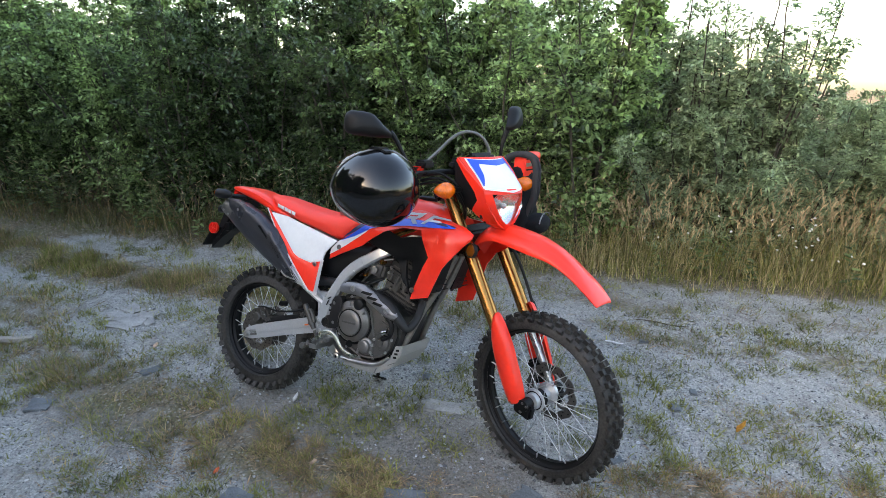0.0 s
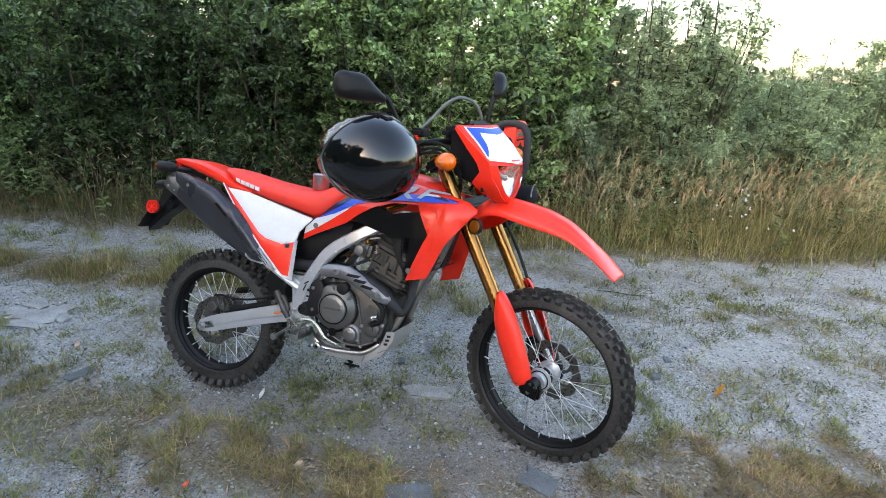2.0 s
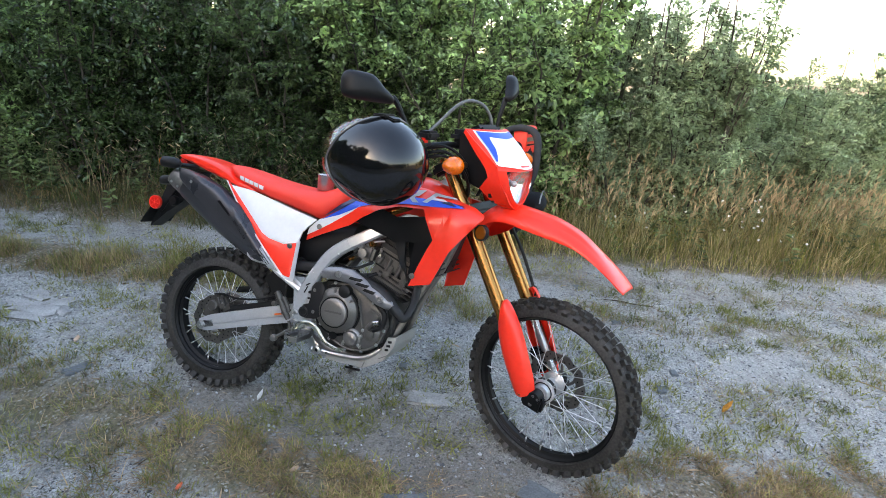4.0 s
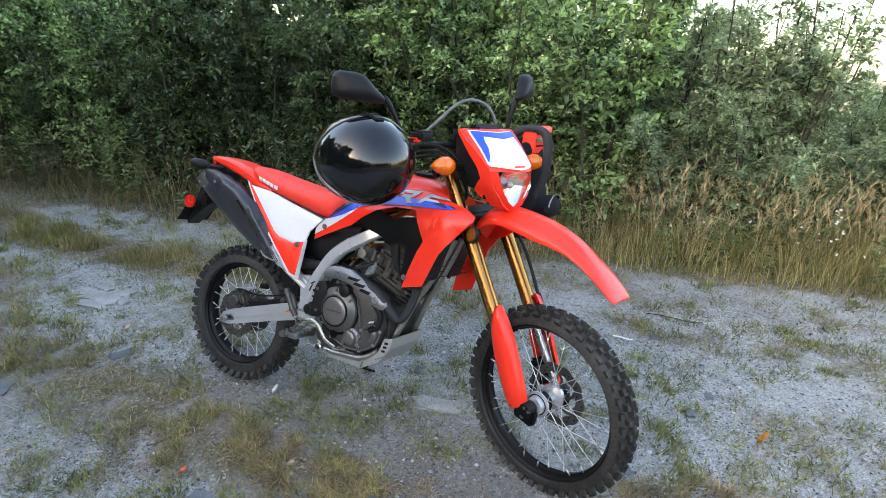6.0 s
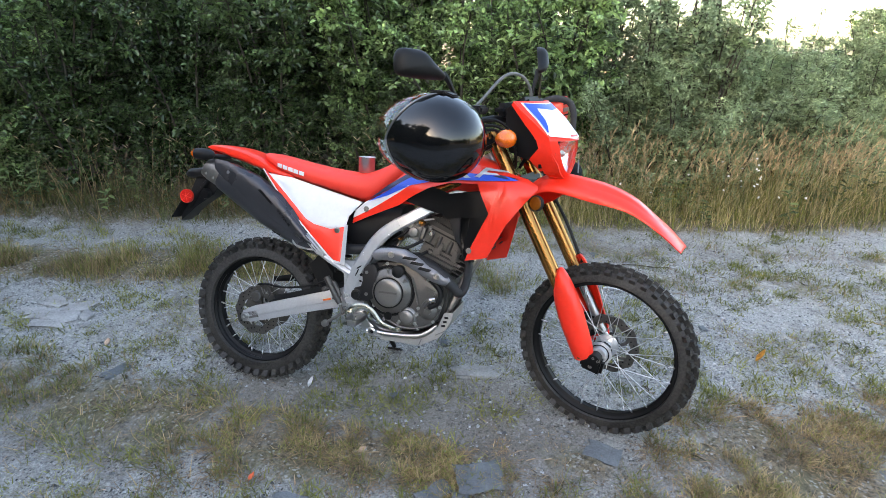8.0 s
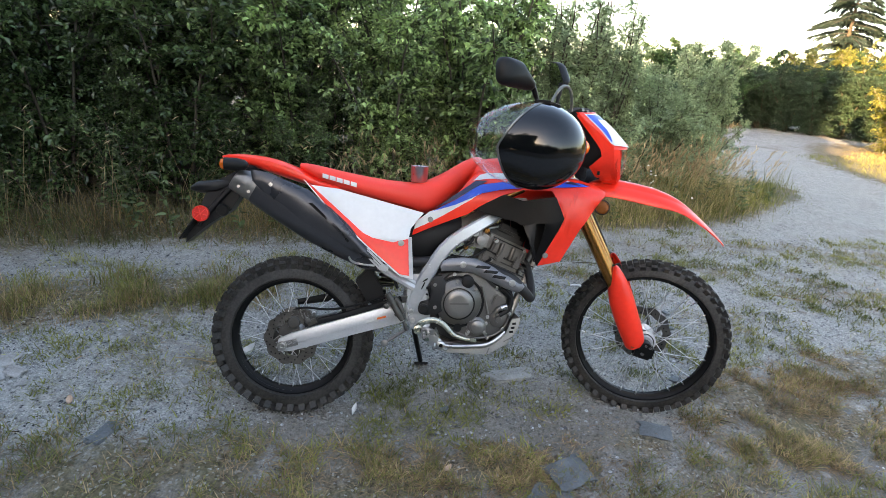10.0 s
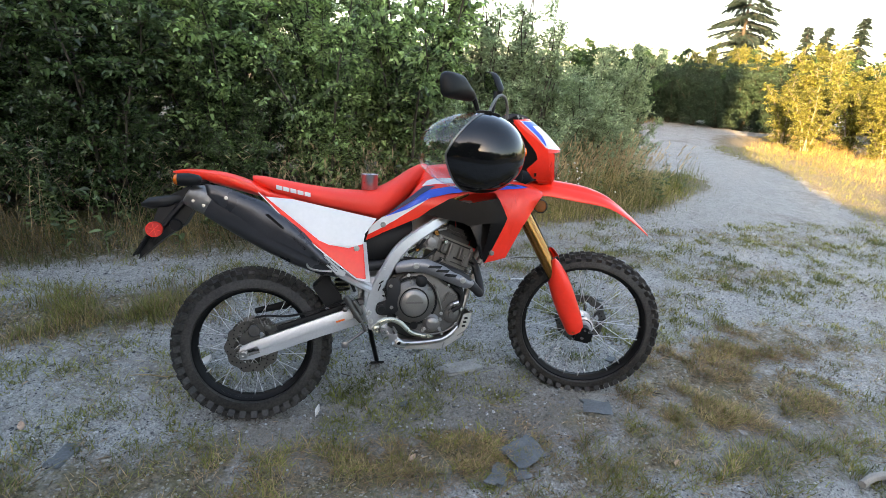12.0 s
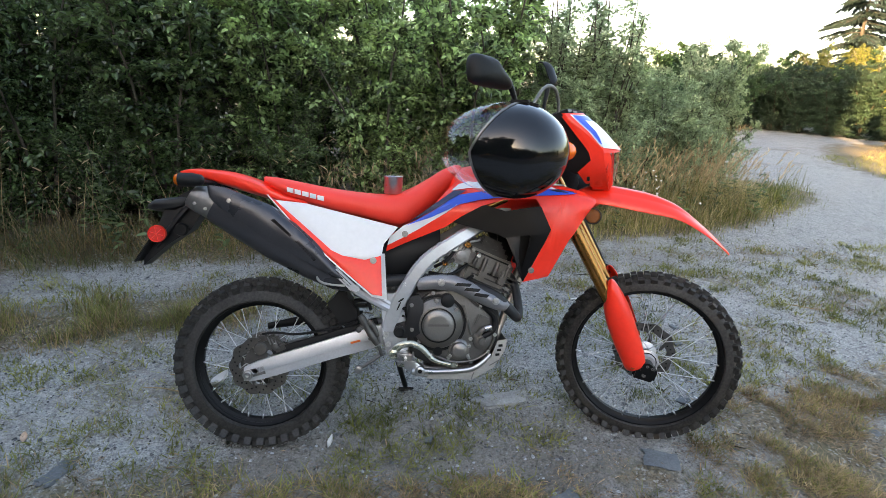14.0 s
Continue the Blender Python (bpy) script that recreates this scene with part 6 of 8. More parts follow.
for k in range(3):
    box(bm, (0.853 + 0.005 * k, -0.1425, 0.380 + 0.0165 * k), (0.015, 0.003, 0.0085), (0, -8, 0), 0)
part("skid_slot", bm, BLACK_METAL, sk)
bm = bmesh.new()
box(bm, (0.765, -0.1435, 0.303), (0.004, 0.003, 0.026), (0, 20, 0), 0)
box(bm, (0.842, -0.1435, 0.350), (0.040, 0.003, 0.003), (0, -30, 0), 0)
part("skid_fold", bm, STEEL_GREY, sk)
bm = bmesh.new()
tube(bm, [(0.572, -0.156, 0.325), (0.640, -0.150, 0.320), (0.745, -0.146, 0.326), (0.790, -0.142, 0.345), (0.828, -0.132, 0.378)], 0.0105, 10, 4)
part("lower_frame_tube", bm, CHROME, bike, "bright lower frame tube over the skid plate")
bm = bmesh.new()
tube(bm, [(0.480, -0.186, 0.395), (0.494, -0.188, 0.414), (0.511, -0.190, 0.424), (0.545, -0.192, 0.429), (0.578, -0.195, 0.414), (0.602, -0.198, 0.390), (0.625, -0.20, 0.372), (0.668, -0.205, 0.361), (0.690, -0.21, 0.359)], [0.013, 0.013, 0.012, 0.011, 0.010, 0.009, 0.008, 0.007, 0.007], 8, 4, 0.5)
lathe(bm, [(0.017, 0.004), (0.017, -0.010), (0.009, -0.012), (0.009, -0.006), (0.001, -0.006)], (0.482, -0.186, 0.391), sides=20)
ped = part("brake_pedal", bm, ZINC, bike, "curved greenish zinc-plated rear brake pedal")
bm = bmesh.new()
box(bm, (0.690, -0.214, 0.363), (0.024, 0.032, 0.012), (0, 0, 0), 0.003)
part("pedal_tip", bm, ZINC, ped)
for s in (-1, 1):
    bm = bmesh.new()
    for x in (0.497, 0.548):
        box(bm, (x, s * 0.242, 0.385), (0.006, 0.095, 0.020), (0, 0, 0), 0.002)
    for y in (0.196, 0.290):
        box(bm, (0.522, s * y, 0.385), (0.05, 0.006, 0.020), (0, 0, 0), 0.002)
    box(bm, (0.522, s * 0.242, 0.381), (0.008, 0.095, 0.012), (0, 0, 0), 0.002)
    for k in range(5):
        for x in (0.497, 0.548):
            box(bm, (x, s * (0.203 + 0.020 * k), 0.399), (0.006, 0.006, 0.010), (0, 0, 0), 0)
    box(bm, (0.520, s * 0.175, 0.380), (0.045, 0.04, 0.032), (0, 0, 0), 0.006)
    part("footpeg", bm, CHROME, bike, "serrated silver footpeg")
bm = bmesh.new()
tube(bm, [(0.545, -0.16, 0.325), (0.575, -0.155, 0.318), (0.60, -0.14, 0.31)], 0.013, 10, 3)
part("peg_bracket", bm, FRAME_SILVER, bike)
bm = bmesh.new()
panel(bm, [(0.468, 0.402), (0.492, 0.410), (0.530, 0.395), (0.552, 0.362), (0.590, 0.335), (0.586, 0.312), (0.545, 0.318), (0.505, 0.345), (0.475, 0.372)], lambda x, z: -0.166, 0.020, 1, 0.004)
cast = part("peg_casting", bm, CHROME, bike, "bright cast footpeg bracket")
bm = bmesh.new()
lathe(bm, [(0.017, 0.004), (0.017, -0.010), (0.012, -0.013), (0.008, -0.013), (0.008, -0.004), (0.001, -0.004)], (0.574, -0.168, 0.327), sides=18)
part("casting_boss", bm, CHROME, cast)
bm = bmesh.new()
lathe(bm, [(0.0085, -0.0045), (0.001, -0.0046)], (0.574, -0.168, 0.327), sides=16)
part("boss_hole", bm, BLACK_METAL, cast)
bolts("casting_bolt", [(0.484, -0.168, 0.395), (0.520, -0.168, 0.372)], CHROME, cast, 0.007, 0.008)
bm = bmesh.new()
tube(bm, [(0.485, 0.115, 0.335), (0.505, 0.18, 0.25), (0.535, 0.262, 0.135)], 0.011, 10, 4)
box(bm, (0.538, 0.27, 0.121), (0.065, 0.045, 0.010), (-20, 0, 0), 0.003)
part("side_stand", bm, BLACK_METAL, bike, "black side stand resting on the gravel")
bm = bmesh.new()
box(bm, (0.308, -0.182, 0.649), (0.094, 0.022, 0.025), (0, 43, 0), 0.004)
box(bm, (0.345, -0.176, 0.620), (0.034, 0.030, 0.022), (0, 20, 0), 0.005)
peg = part("passenger_peg", bm, ALUMINIUM, bike, "folded silver passenger footpeg")
for off in (-0.0045, 0.0045):
    bm = bmesh.new()
    box(bm, (0.306 + off * 0.68, -0.1935, 0.651 + off * 0.73), (0.066, 0.002, 0.0018), (0, 43, 0), 0)
    part("peg_groove", bm, BLACK_METAL, peg)
bm = bmesh.new()
tube(bm, [(0.325, -0.166, 0.622), (0.36, -0.162, 0.600), (0.41, -0.158, 0.572), (0.462, -0.155, 0.545)], [0.012, 0.014, 0.014, 0.015], 8, 3)
part("peg_arm", bm, FRAME_SILVER, bike)
bm = bmesh.new()
tube(bm, [(0.299, -0.172, 0.690), (0.255, -0.172, 0.682), (0.226, -0.172, 0.670), (0.217, -0.172, 0.650), (0.240, -0.170, 0.632), (0.310, -0.168, 0.624)], 0.0042, 6, 5)
part("heel_guard_wire", bm, SPOKE, bike)


# -- bodywork --
def y_side(x, z):
    return -0.172 + 0.27 * (z - 0.71) + 0.05 * max(0, 0.35 - x) * 0.3


def y_shroud(x, z):
    base = 0.144 + 0.215 * (x - 0.514)
    base = min(base, 0.238)
    top = max(0.0, z - (0.905 + 0.06 * max(0, x - 0.75)))
    nose = max(0.0, x - 1.08)
    return -(base - 2.4 * top ** 1.35 - 0.35 * nose * (1 if z > 0.85 else 0.3) - 0.22 * max(0, 0.8 - z) * (x > 0.9))


SEAT = [(0.012, 0.996, 0.970, 0.055), (0.05, 0.994, 0.945, 0.085), (0.10, 0.986, 0.920, 0.106), (0.20, 0.968, 0.886, 0.122), (0.30, 0.954, 0.863, 0.130), (0.40, 0.946, 0.840, 0.136), (0.47, 0.948, 0.822, 0.136), (0.51, 0.960, 0.822, 0.130),
        (0.555, 0.982, 0.848, 0.116), (0.60, 1.010, 0.890, 0.099), (0.65, 1.042, 0.942, 0.080), (0.695, 1.060, 0.992, 0.060), (0.715, 1.057, 1.020, 0.042)]
bm = bmesh.new()
skin(bm, [body_ring(*r, n=24, square=2.7) for r in spline(SEAT, 3)])
seat = part("seat", bm, RED_MATT, bike, "red vinyl seat with a white name along its side")


def seat_side(x, z):
    top, low, w = (np.interp(x, [r[0] for r in SEAT], [r[k] for r in SEAT]) for k in (1, 2, 3))
    v = abs((z - (top + low) / 2) / ((top - low) / 2))
    return -w * (1 - min(v, 0.999) ** 2.7) ** (1 / 2.7) - 0.006


bm = bmesh.new()
for k in range(5):
    x0, z0 = 0.103 + 0.0265 * k, 0.9495 - 0.0061 * k
    for dx, dz, w, h in ((0, 0, 0.0225, 0.0080),):
        rows = []
        for v in (1.0, 0.33, -0.33, -1.0):
            zz = z0 + dz + h * v
            rows.append([(x0 + dx + w * u, seat_side(x0 + dx + w * u, zz - 0.23 * w * u) - 0.004, zz - 0.23 * w * u) for u in (0, 0.5, 1.0)])
        skin(bm, rows, False)
part("seat_name", bm, WHITE, seat, "white bars of the maker's name", smooth=False)

TAIL = [(-0.282, 1.006, 0.998, 0.035), (-0.25, 1.013, 0.990, 0.060), (-0.20, 1.016, 0.978, 0.075), (-0.10, 1.008, 0.950, 0.088), (0.0, 0.978, 0.922, 0.095), (0.08, 0.938, 0.902, 0.098), (0.17, 0.915, 0.890, 0.098)]
bm = bmesh.new()
skin(bm, [body_ring(*r, n=20, square=3.2) for r in spline(TAIL, 3)])
part("tail_fender", bm, RED, bike, "red tail fender")
for s in (-1, 1):
    flip = (lambda b: b) if s < 0 else mirrored
    bm = bmesh.new()
    panel(bm, [(0.062, 0.912), (0.166, 0.903), (0.292, 0.874), (0.488, 0.829), (0.452, 0.796), (0.440, 0.770), (0.433, 0.730), (0.375, 0.715), (0.300, 0.728), (0.262, 0.745), (0.155, 0.835)], y_side, 0.008, 3, 0.003)
    part("side_panel", flip(bm), WHITE, bike, "white side panel")
    bm = bmesh.new()
    panel(bm, [(0.035, 0.928), (0.062, 0.912), (0.155, 0.835), (0.262, 0.745), (0.300, 0.728), (0.375, 0.715), (0.433, 0.730), (0.446, 0.590), (0.405, 0.600), (0.300, 0.683), (0.16, 0.80)], lambda x, z: y_side(x, z) - 0.002, 0.008, 3, 0.003)
    low = part("lower_side_panel", flip(bm), RED, bike, "red lower side panel with pale trim")
    bm = bmesh.new()
    panel(bm, [(0.431, 0.737), (0.444, 0.737), (0.455, 0.584), (0.402, 0.594), (0.402, 0.601), (0.438, 0.596)], lambda x, z: y_side(x, z) - 0.003, 0.006, 1)
    panel(bm, [(0.033, 0.930), (0.037, 0.930), (0.162, 0.800), (0.302, 0.681), (0.402, 0.600), (0.402, 0.5955), (0.299, 0.678), (0.158, 0.798)], lambda x, z: y_side(x, z) - 0.003, 0.006, 1)
    part("panel_trim", flip(bm), WHITE, low, smooth=False)
    bm = bmesh.new()
    bolt(bm, 0.405, -0.174, 0.714, 0.008, 0.004)
    part("panel_bolt", flip(bm), CHROME, low)
    SHROUD = [(0.447, 0.742), (0.515, 0.775), (0.65, 0.834), (0.70, 0.870), (0.77, 0.910), (0.85, 0.934), (0.95, 0.938), (1.02, 0.938), (1.078, 0.934), (1.005, 0.835), (0.953, 0.72), (0.924, 0.652), (1.008, 0.673), (1.068, 0.80), (1.13, 0.885), (1.168, 0.930),
              (1.168, 0.945), (1.129, 0.968), (1.04, 0.990), (0.92, 1.010), (0.80, 1.020), (0.70, 1.004), (0.655, 0.960), (0.607, 0.908), (0.56, 0.856), (0.50, 0.828), (0.46, 0.797)]
    if s > 0:
        SHROUD = [(x + 0.028 * (z < 0.70), z - 0.045 * (z < 0.70)) if x > 0.9 else (x, z) for x, z in SHROUD]
    bm = bmesh.new()
    panel(bm, SHROUD, y_shroud, 0.007, 4, 0.003)
    shroud = part("radiator_shroud", flip(bm), RED, bike, "red radiator shroud with blue and white graphics", sharp=50)
    on = lambda k: (lambda x, z: y_shroud(x, z) - k)
    bm = bmesh.new()
    panel(bm, [(0.452, 0.765), (0.460, 0.795), (0.508, 0.836), (0.575, 0.862), (0.648, 0.900), (0.70, 0.921), (0.655, 0.886), (0.56, 0.825), (0.50, 0.790)], on(0.0025), 0.004, 2)
    part("white_graphic", flip(bm), WHITE, shroud, smooth=False)
    bm = bmesh.new()
    panel(bm, [(0.672, 0.962), (0.698, 0.985), (0.735, 0.997), (0.79, 0.998), (0.855, 0.985), (0.80, 0.975), (0.73, 0.972)], on(0.0025), 0.004, 2)
    part("white_graphic", flip(bm), WHITE, shroud, smooth=False)
    bm = bmesh.new()
    panel(bm, [(0.515, 0.836), (0.60, 0.884), (0.69, 0.946), (0.77, 0.960), (0.86, 0.974), (0.95, 0.974), (1.055, 0.972), (1.10, 0.960), (1.00, 0.952), (0.88, 0.946), (0.77, 0.932), (0.70, 0.915), (0.60, 0.866)], on(0.004), 0.004, 3)
    part("blue_graphic", flip(bm), BLUE, shroud, smooth=False)
    bm = bmesh.new()
    panel(bm, [(0.528, 0.850), (0.60, 0.905), (0.68, 0.962), (0.725, 0.964), (0.66, 0.926), (0.60, 0.886)], on(0.0055), 0.004, 2)
    part("dark_graphic", flip(bm), NAVY, shroud, smooth=False)
    bm = bmesh.new()
    panel(bm, [(1.005, 0.968), (1.03, 0.976), (1.10, 0.966), (1.06, 0.962)], on(0.0055), 0.004, 0)
    part("dark_stripe", flip(bm), NAVY, shroud, smooth=False)
    bm = bmesh.new()
    for strip in (((0.800, 0.962), (0.848, 0.999), (0.866, 1.001), (0.818, 0.962)), ((0.848, 0.999), (0.930, 1.004), (0.915, 0.992), (0.858, 0.990)), ((0.905, 1.002), (0.930, 1.003), (0.912, 0.980), (0.890, 0.978)), ((0.858, 0.984), (0.912, 0.987), (0.900, 0.976), (0.850, 0.974)),
                  ((0.868, 0.976), (0.890, 0.978), (0.925, 0.958), (0.900, 0.956)), ((0.938, 0.962), (0.972, 0.999), (0.992, 0.999), (0.958, 0.961)), ((0.972, 0.999), (1.055, 0.992), (1.065, 0.986), (0.962, 0.990)), ((0.962, 0.982), (1.015, 0.981), (1.03, 0.974), (0.956, 0.974))):
        panel(bm, list(strip), on(0.007), 0.004, 1)
    part("name_marking", flip(bm), WHITE, shroud, "white slanted blocks of the model name", smooth=False)
    bolts("shroud_bolt", [(0.512, -0.151, 0.806), (0.943, -0.226, 0.695)], STEEL_GREY, shroud, 0.0075, 0.004, flip=flip)
    bm = bmesh.new()
    inner = lambda x, z: y_shroud(x, z) + 0.004 + 0.02 * max(0, 0.95 - x)
    panel(bm, [(0.657, 0.856), (0.720, 0.886), (0.783, 0.914), (0.815, 0.904), (0.852, 0.894), (0.923, 0.907), (1.086, 0.932), (1.012, 0.840), (0.968, 0.818), (0.899, 0.812), (0.852, 0.802), (0.829, 0.815), (0.748, 0.833)], inner, 0.012, 2, 0.004)
    panel(bm, [(0.938, 0.816), (1.012, 0.840), (0.978, 0.76), (0.950, 0.70), (0.926, 0.648), (0.917, 0.685), (0.930, 0.758)], inner, 0.012, 2, 0.004)
    panel(bm, [(0.858, 0.804), (0.902, 0.815), (0.903, 0.735), (0.912, 0.69), (0.924, 0.650), (0.902, 0.698), (0.885, 0.757)], inner, 0.012, 2, 0.004)
    part("radiator_louvre", flip(bm), LOUVRE, bike, "black plastic inner shroud with open slots")
    bm = bmesh.new()
    tube(bm, [(0.775, s * 0.125, 0.895), (0.82, s * 0.120, 0.918), (0.87, s * 0.110, 0.940)], 0.016, 10, 3)
    part("tank_bracket", bm, GOLD, bike, "gold-coloured bracket under the tank")
    # added black sheet that stands for the darkness inside the slots
    bm = bmesh.new()
    panel(bm, [(0.885, 0.85), (0.985, 0.86), (0.972, 0.76), (0.945, 0.68), (0.924, 0.66), (0.905, 0.72), (0.892, 0.77)], lambda x, z, s=s: s * 0.150, 0.010, 1)
    part("radiator_duct", bm, BLACK_METAL, bike, "black sheet added behind the slots to make them dark")
    bm = bmesh.new()
    box(bm, (1.0, s * 0.10, 0.80), (0.035, 0.11, 0.24), (0, 14, 0), 0.004)
    rad = part("radiator", bm, BLACK_METAL, bike)
    bm = bmesh.new()
    for k in range(12):
        box(bm, (1.017 - 0.0045 * k, s * 0.10, 0.70 + 0.018 * k), (0.004, 0.10, 0.003), (0, 14, 0), 0)
    part("radiator_fins", bm, BLACK_METAL, rad, smooth=False)
bm = bmesh.new()
TANK = [(0.66, 1.000, 0.86, 0.06), (0.70, 1.045, 0.86, 0.09), (0.78, 1.060, 0.86, 0.115), (0.88, 1.055, 0.88, 0.125), (0.98, 1.030, 0.90, 0.115), (1.05, 1.00, 0.92, 0.08)]
skin(bm, [body_ring(*r, n=20, square=2.6) for r in spline(TANK, 3)])
part("fuel_tank", bm, RED, bike, "red fuel tank")
bm = bmesh.new()
lathe(bm, [(0.04, 0), (0.042, 0.012), (0.03, 0.02), (0.001, 0.02)], (0, 0, 0), sides=24)
part("fuel_cap", bm, BLACK_PLASTIC, bike, m=pose(0.85, 0, 1.055, 90, 0, 0))

# -- tail: plate holder, signals, reflector --
bm = bmesh.new()
panel(bm, [(-0.165, 0.945), (-0.175, 0.915), (-0.245, 0.80), (-0.33, 0.74), (-0.41, 0.668), (-0.405, 0.70), (-0.365, 0.79), (-0.335, 0.87), (-0.29, 0.915), (-0.22, 0.955)], lambda x, z: -0.035, 0.07, 1, 0.0)
holder = part("plate_holder", bm, LOUVRE, bike, "black tail bracket with a number-plate holder")
bm = bmesh.new()
skin(bm, [body_ring(x, t, l, w, 12, 3) for x, t, l, w in ((-0.40, 0.885, 0.868, 0.02), (-0.37, 0.905, 0.86, 0.05), (-0.30, 0.915, 0.865, 0.055), (-0.24, 0.925, 0.89, 0.03))])
part("plate_lamp", bm, LOUVRE, holder)
for s in (-1, 1):
    bm = bmesh.new()
    tube(bm, [(-0.185, s * 0.044, 0.930), (-0.25, s * 0.046, 0.880), (-0.315, s * 0.046, 0.800), (-0.36, s * 0.044, 0.735)], [0.012, 0.011, 0.010, 0.007], 6, 4)
    part("holder_rib", bm, LOUVRE, holder)
bm = bmesh.new()
box(bm, (-0.385, 0, 0.735), (0.006, 0.18, 0.12), (0, 33, 0), 0.003)
part("plate_backing", bm, BLACK_PLASTIC, holder)
bm = bmesh.new()
lathe(bm, [(0.026, 0.012), (0.028, 0.008), (0.028, -0.003), (0.026, -0.005), (0.001, -0.0052)], (-0.340, -0.092, 0.785), sides=28)
refl_disc = part("side_reflector", bm, RED_LENS, holder, "round red reflector")
bm = bmesh.new()
lathe(bm, [(0.0262, -0.0035), (0.0275, -0.0062), (0.0292, -0.0062), (0.0300, 0.008), (0.0285, 0.010)], (-0.340, -0.092, 0.785), sides=28)
part("reflector_rim", bm, RED, refl_disc)
for k in range(3):
    bm = bmesh.new()
    box(bm, (-0.340, -0.0975, 0.785), (0.048, 0.0012, 0.0016), (0, 60 * k + 15, 0), 0)
    part("reflector_rib", bm, RED, refl_disc)
bm = bmesh.new()
lathe(bm, [(0.022, 0.012), (0.024, 0.0), (0.020, -0.012), (0.001, -0.012)], (-0.27, -0.06, 0.80), sides=20)
part("holder_boss", bm, BLACK_METAL, holder)
for s in (-1, 1):
    bm = bmesh.new()
    tube(bm, [(-0.155, s * 0.06, 0.965), (-0.175, s * 0.11, 0.965), (-0.185, s * 0.15, 0.965)], 0.009, 8, 3)
    skin(bm, [[(x, s * 0.17 + 0.028 * k * math.cos(a), 0.97 + 0.024 * k * math.sin(a)) for a in np.linspace(0, 2 * np.pi, 14, endpoint=False)] for x, k in ((-0.155, 0.3), (-0.165, 0.75), (-0.195, 1.0), (-0.235, 0.95))])
    sig = part("rear_indicator", bm, BLACK_PLASTIC, bike, "black rear turn signal with an amber lens")
    bm = bmesh.new()
    skin(bm, [[(x, s * 0.17 + 0.028 * k * math.cos(a), 0.97 + 0.024 * k * math.sin(a)) for a in np.linspace(0, 2 * np.pi, 14, endpoint=False)] for x, k in ((-0.236, 0.94), (-0.247, 0.75), (-0.253, 0.3))])
    part("lens", bm, AMBER, sig, "amber lens")
bm = bmesh.new()
box(bm, (-0.262, 0, 0.978), (0.035, 0.08, 0.028), (0, 15, 0), 0.006)
part("tail_lamp", bm, RED_LENS, bike, "red tail lamp")
# -- front end, all turned with the steering --
for s in (-1, 1):
    bm = bmesh.new()
    foot, head = np.array([1.452, s * 0.098, 0.335]), np.array([1.005, s * 0.098, 1.135])
    d = (head - foot) / np.linalg.norm(head - foot)
    tube(bm, [foot + d * 0.27, foot + d * 0.55, foot + d * 0.93], 0.026, 18, 2)
    leg = part("fork_tube", bm, GOLD, bike, "gold anodised fork tube", m=MF)
    bm = bmesh.new()
    tube(bm, [foot + d * 0.0, foot + d * 0.15, foot + d * 0.30], 0.0185, 14, 2)
    part("fork_slider", bm, CHROME, leg, m=MF)
    bm = bmesh.new()
    tube(bm, [foot + d * 0.262, foot + d * 0.275, foot + d * 0.288], 0.0285, 18, 2)
    part("fork_seal", bm, GOLD, leg, m=MF)
    bm = bmesh.new()
    box(bm, foot + np.array([0.005, 0, -0.015]), (0.085, 0.036, 0.062), (0, 12, 0), 0.010)
    lathe(bm, [(0.024, 0.02), (0.026, 0.0), (0.024, -0.022 if s < 0 else 0.022)], foot + np.array([0.012, 0, 0.005]), sides=20)
    part("axle_clamp", bm, BLACK_METAL, leg, "black axle clamp", m=MF)
    bolts("clamp_bolt", [(foot[0] + 0.03, foot[1] + s * 0.018, foot[2] + 0.008), (foot[0] + 0.012, foot[1] + s * 0.018, foot[2] + 0.016), (foot[0] + 0.002, foot[1] + s * 0.018, foot[2] - 0.022)], STEEL_GREY, leg, 0.0055, 0.005, s, MF)
    # plastic guard over the slider
    bm = bmesh.new()
    sec = [(1.305, 0.672, 0.006, 0.010), (1.309, 0.655, 0.018, 0.028), (1.322, 0.60, 0.040, 0.034), (1.345, 0.535, 0.050, 0.037), (1.375, 0.46, 0.050, 0.037), (1.405, 0.39, 0.046, 0.035), (1.422, 0.347, 0.040, 0.030), (1.427, 0.335, 0.030, 0.024)]
    rings = []
    fwd = np.cross(d, [0, 1.0, 0]) * -1
    fwd = np.array([d[2], 0, -d[0]])
    for x, z, w, dep in spline(sec, 3):
        a = np.linspace(-0.55 * np.pi, 0.55 * np.pi, 11)
        c = np.array([x, s * 0.100, z])
        outer = [c + fwd * w * 1.0 * math.sin(t) + np.array([0, s * dep * math.cos(t), 0]) for t in a]
        inner = [c + fwd * (w * 1.0 - 0.004) * math.sin(t) + np.array([0, s * (dep - 0.004) * math.cos(t), 0]) for t in a[::-1]]
        rings.append(outer + inner)
    skin(bm, rings)
    guard = part("fork_guard", bm, RED, bike, "red plastic fork guard", m=MF)
    bm = bmesh.new()
    bolt(bm, 1.412, s * 0.124, 0.345, 0.007, 0.005, s)
    part("guard_bolt", bm, GOLD, guard, m=MF)
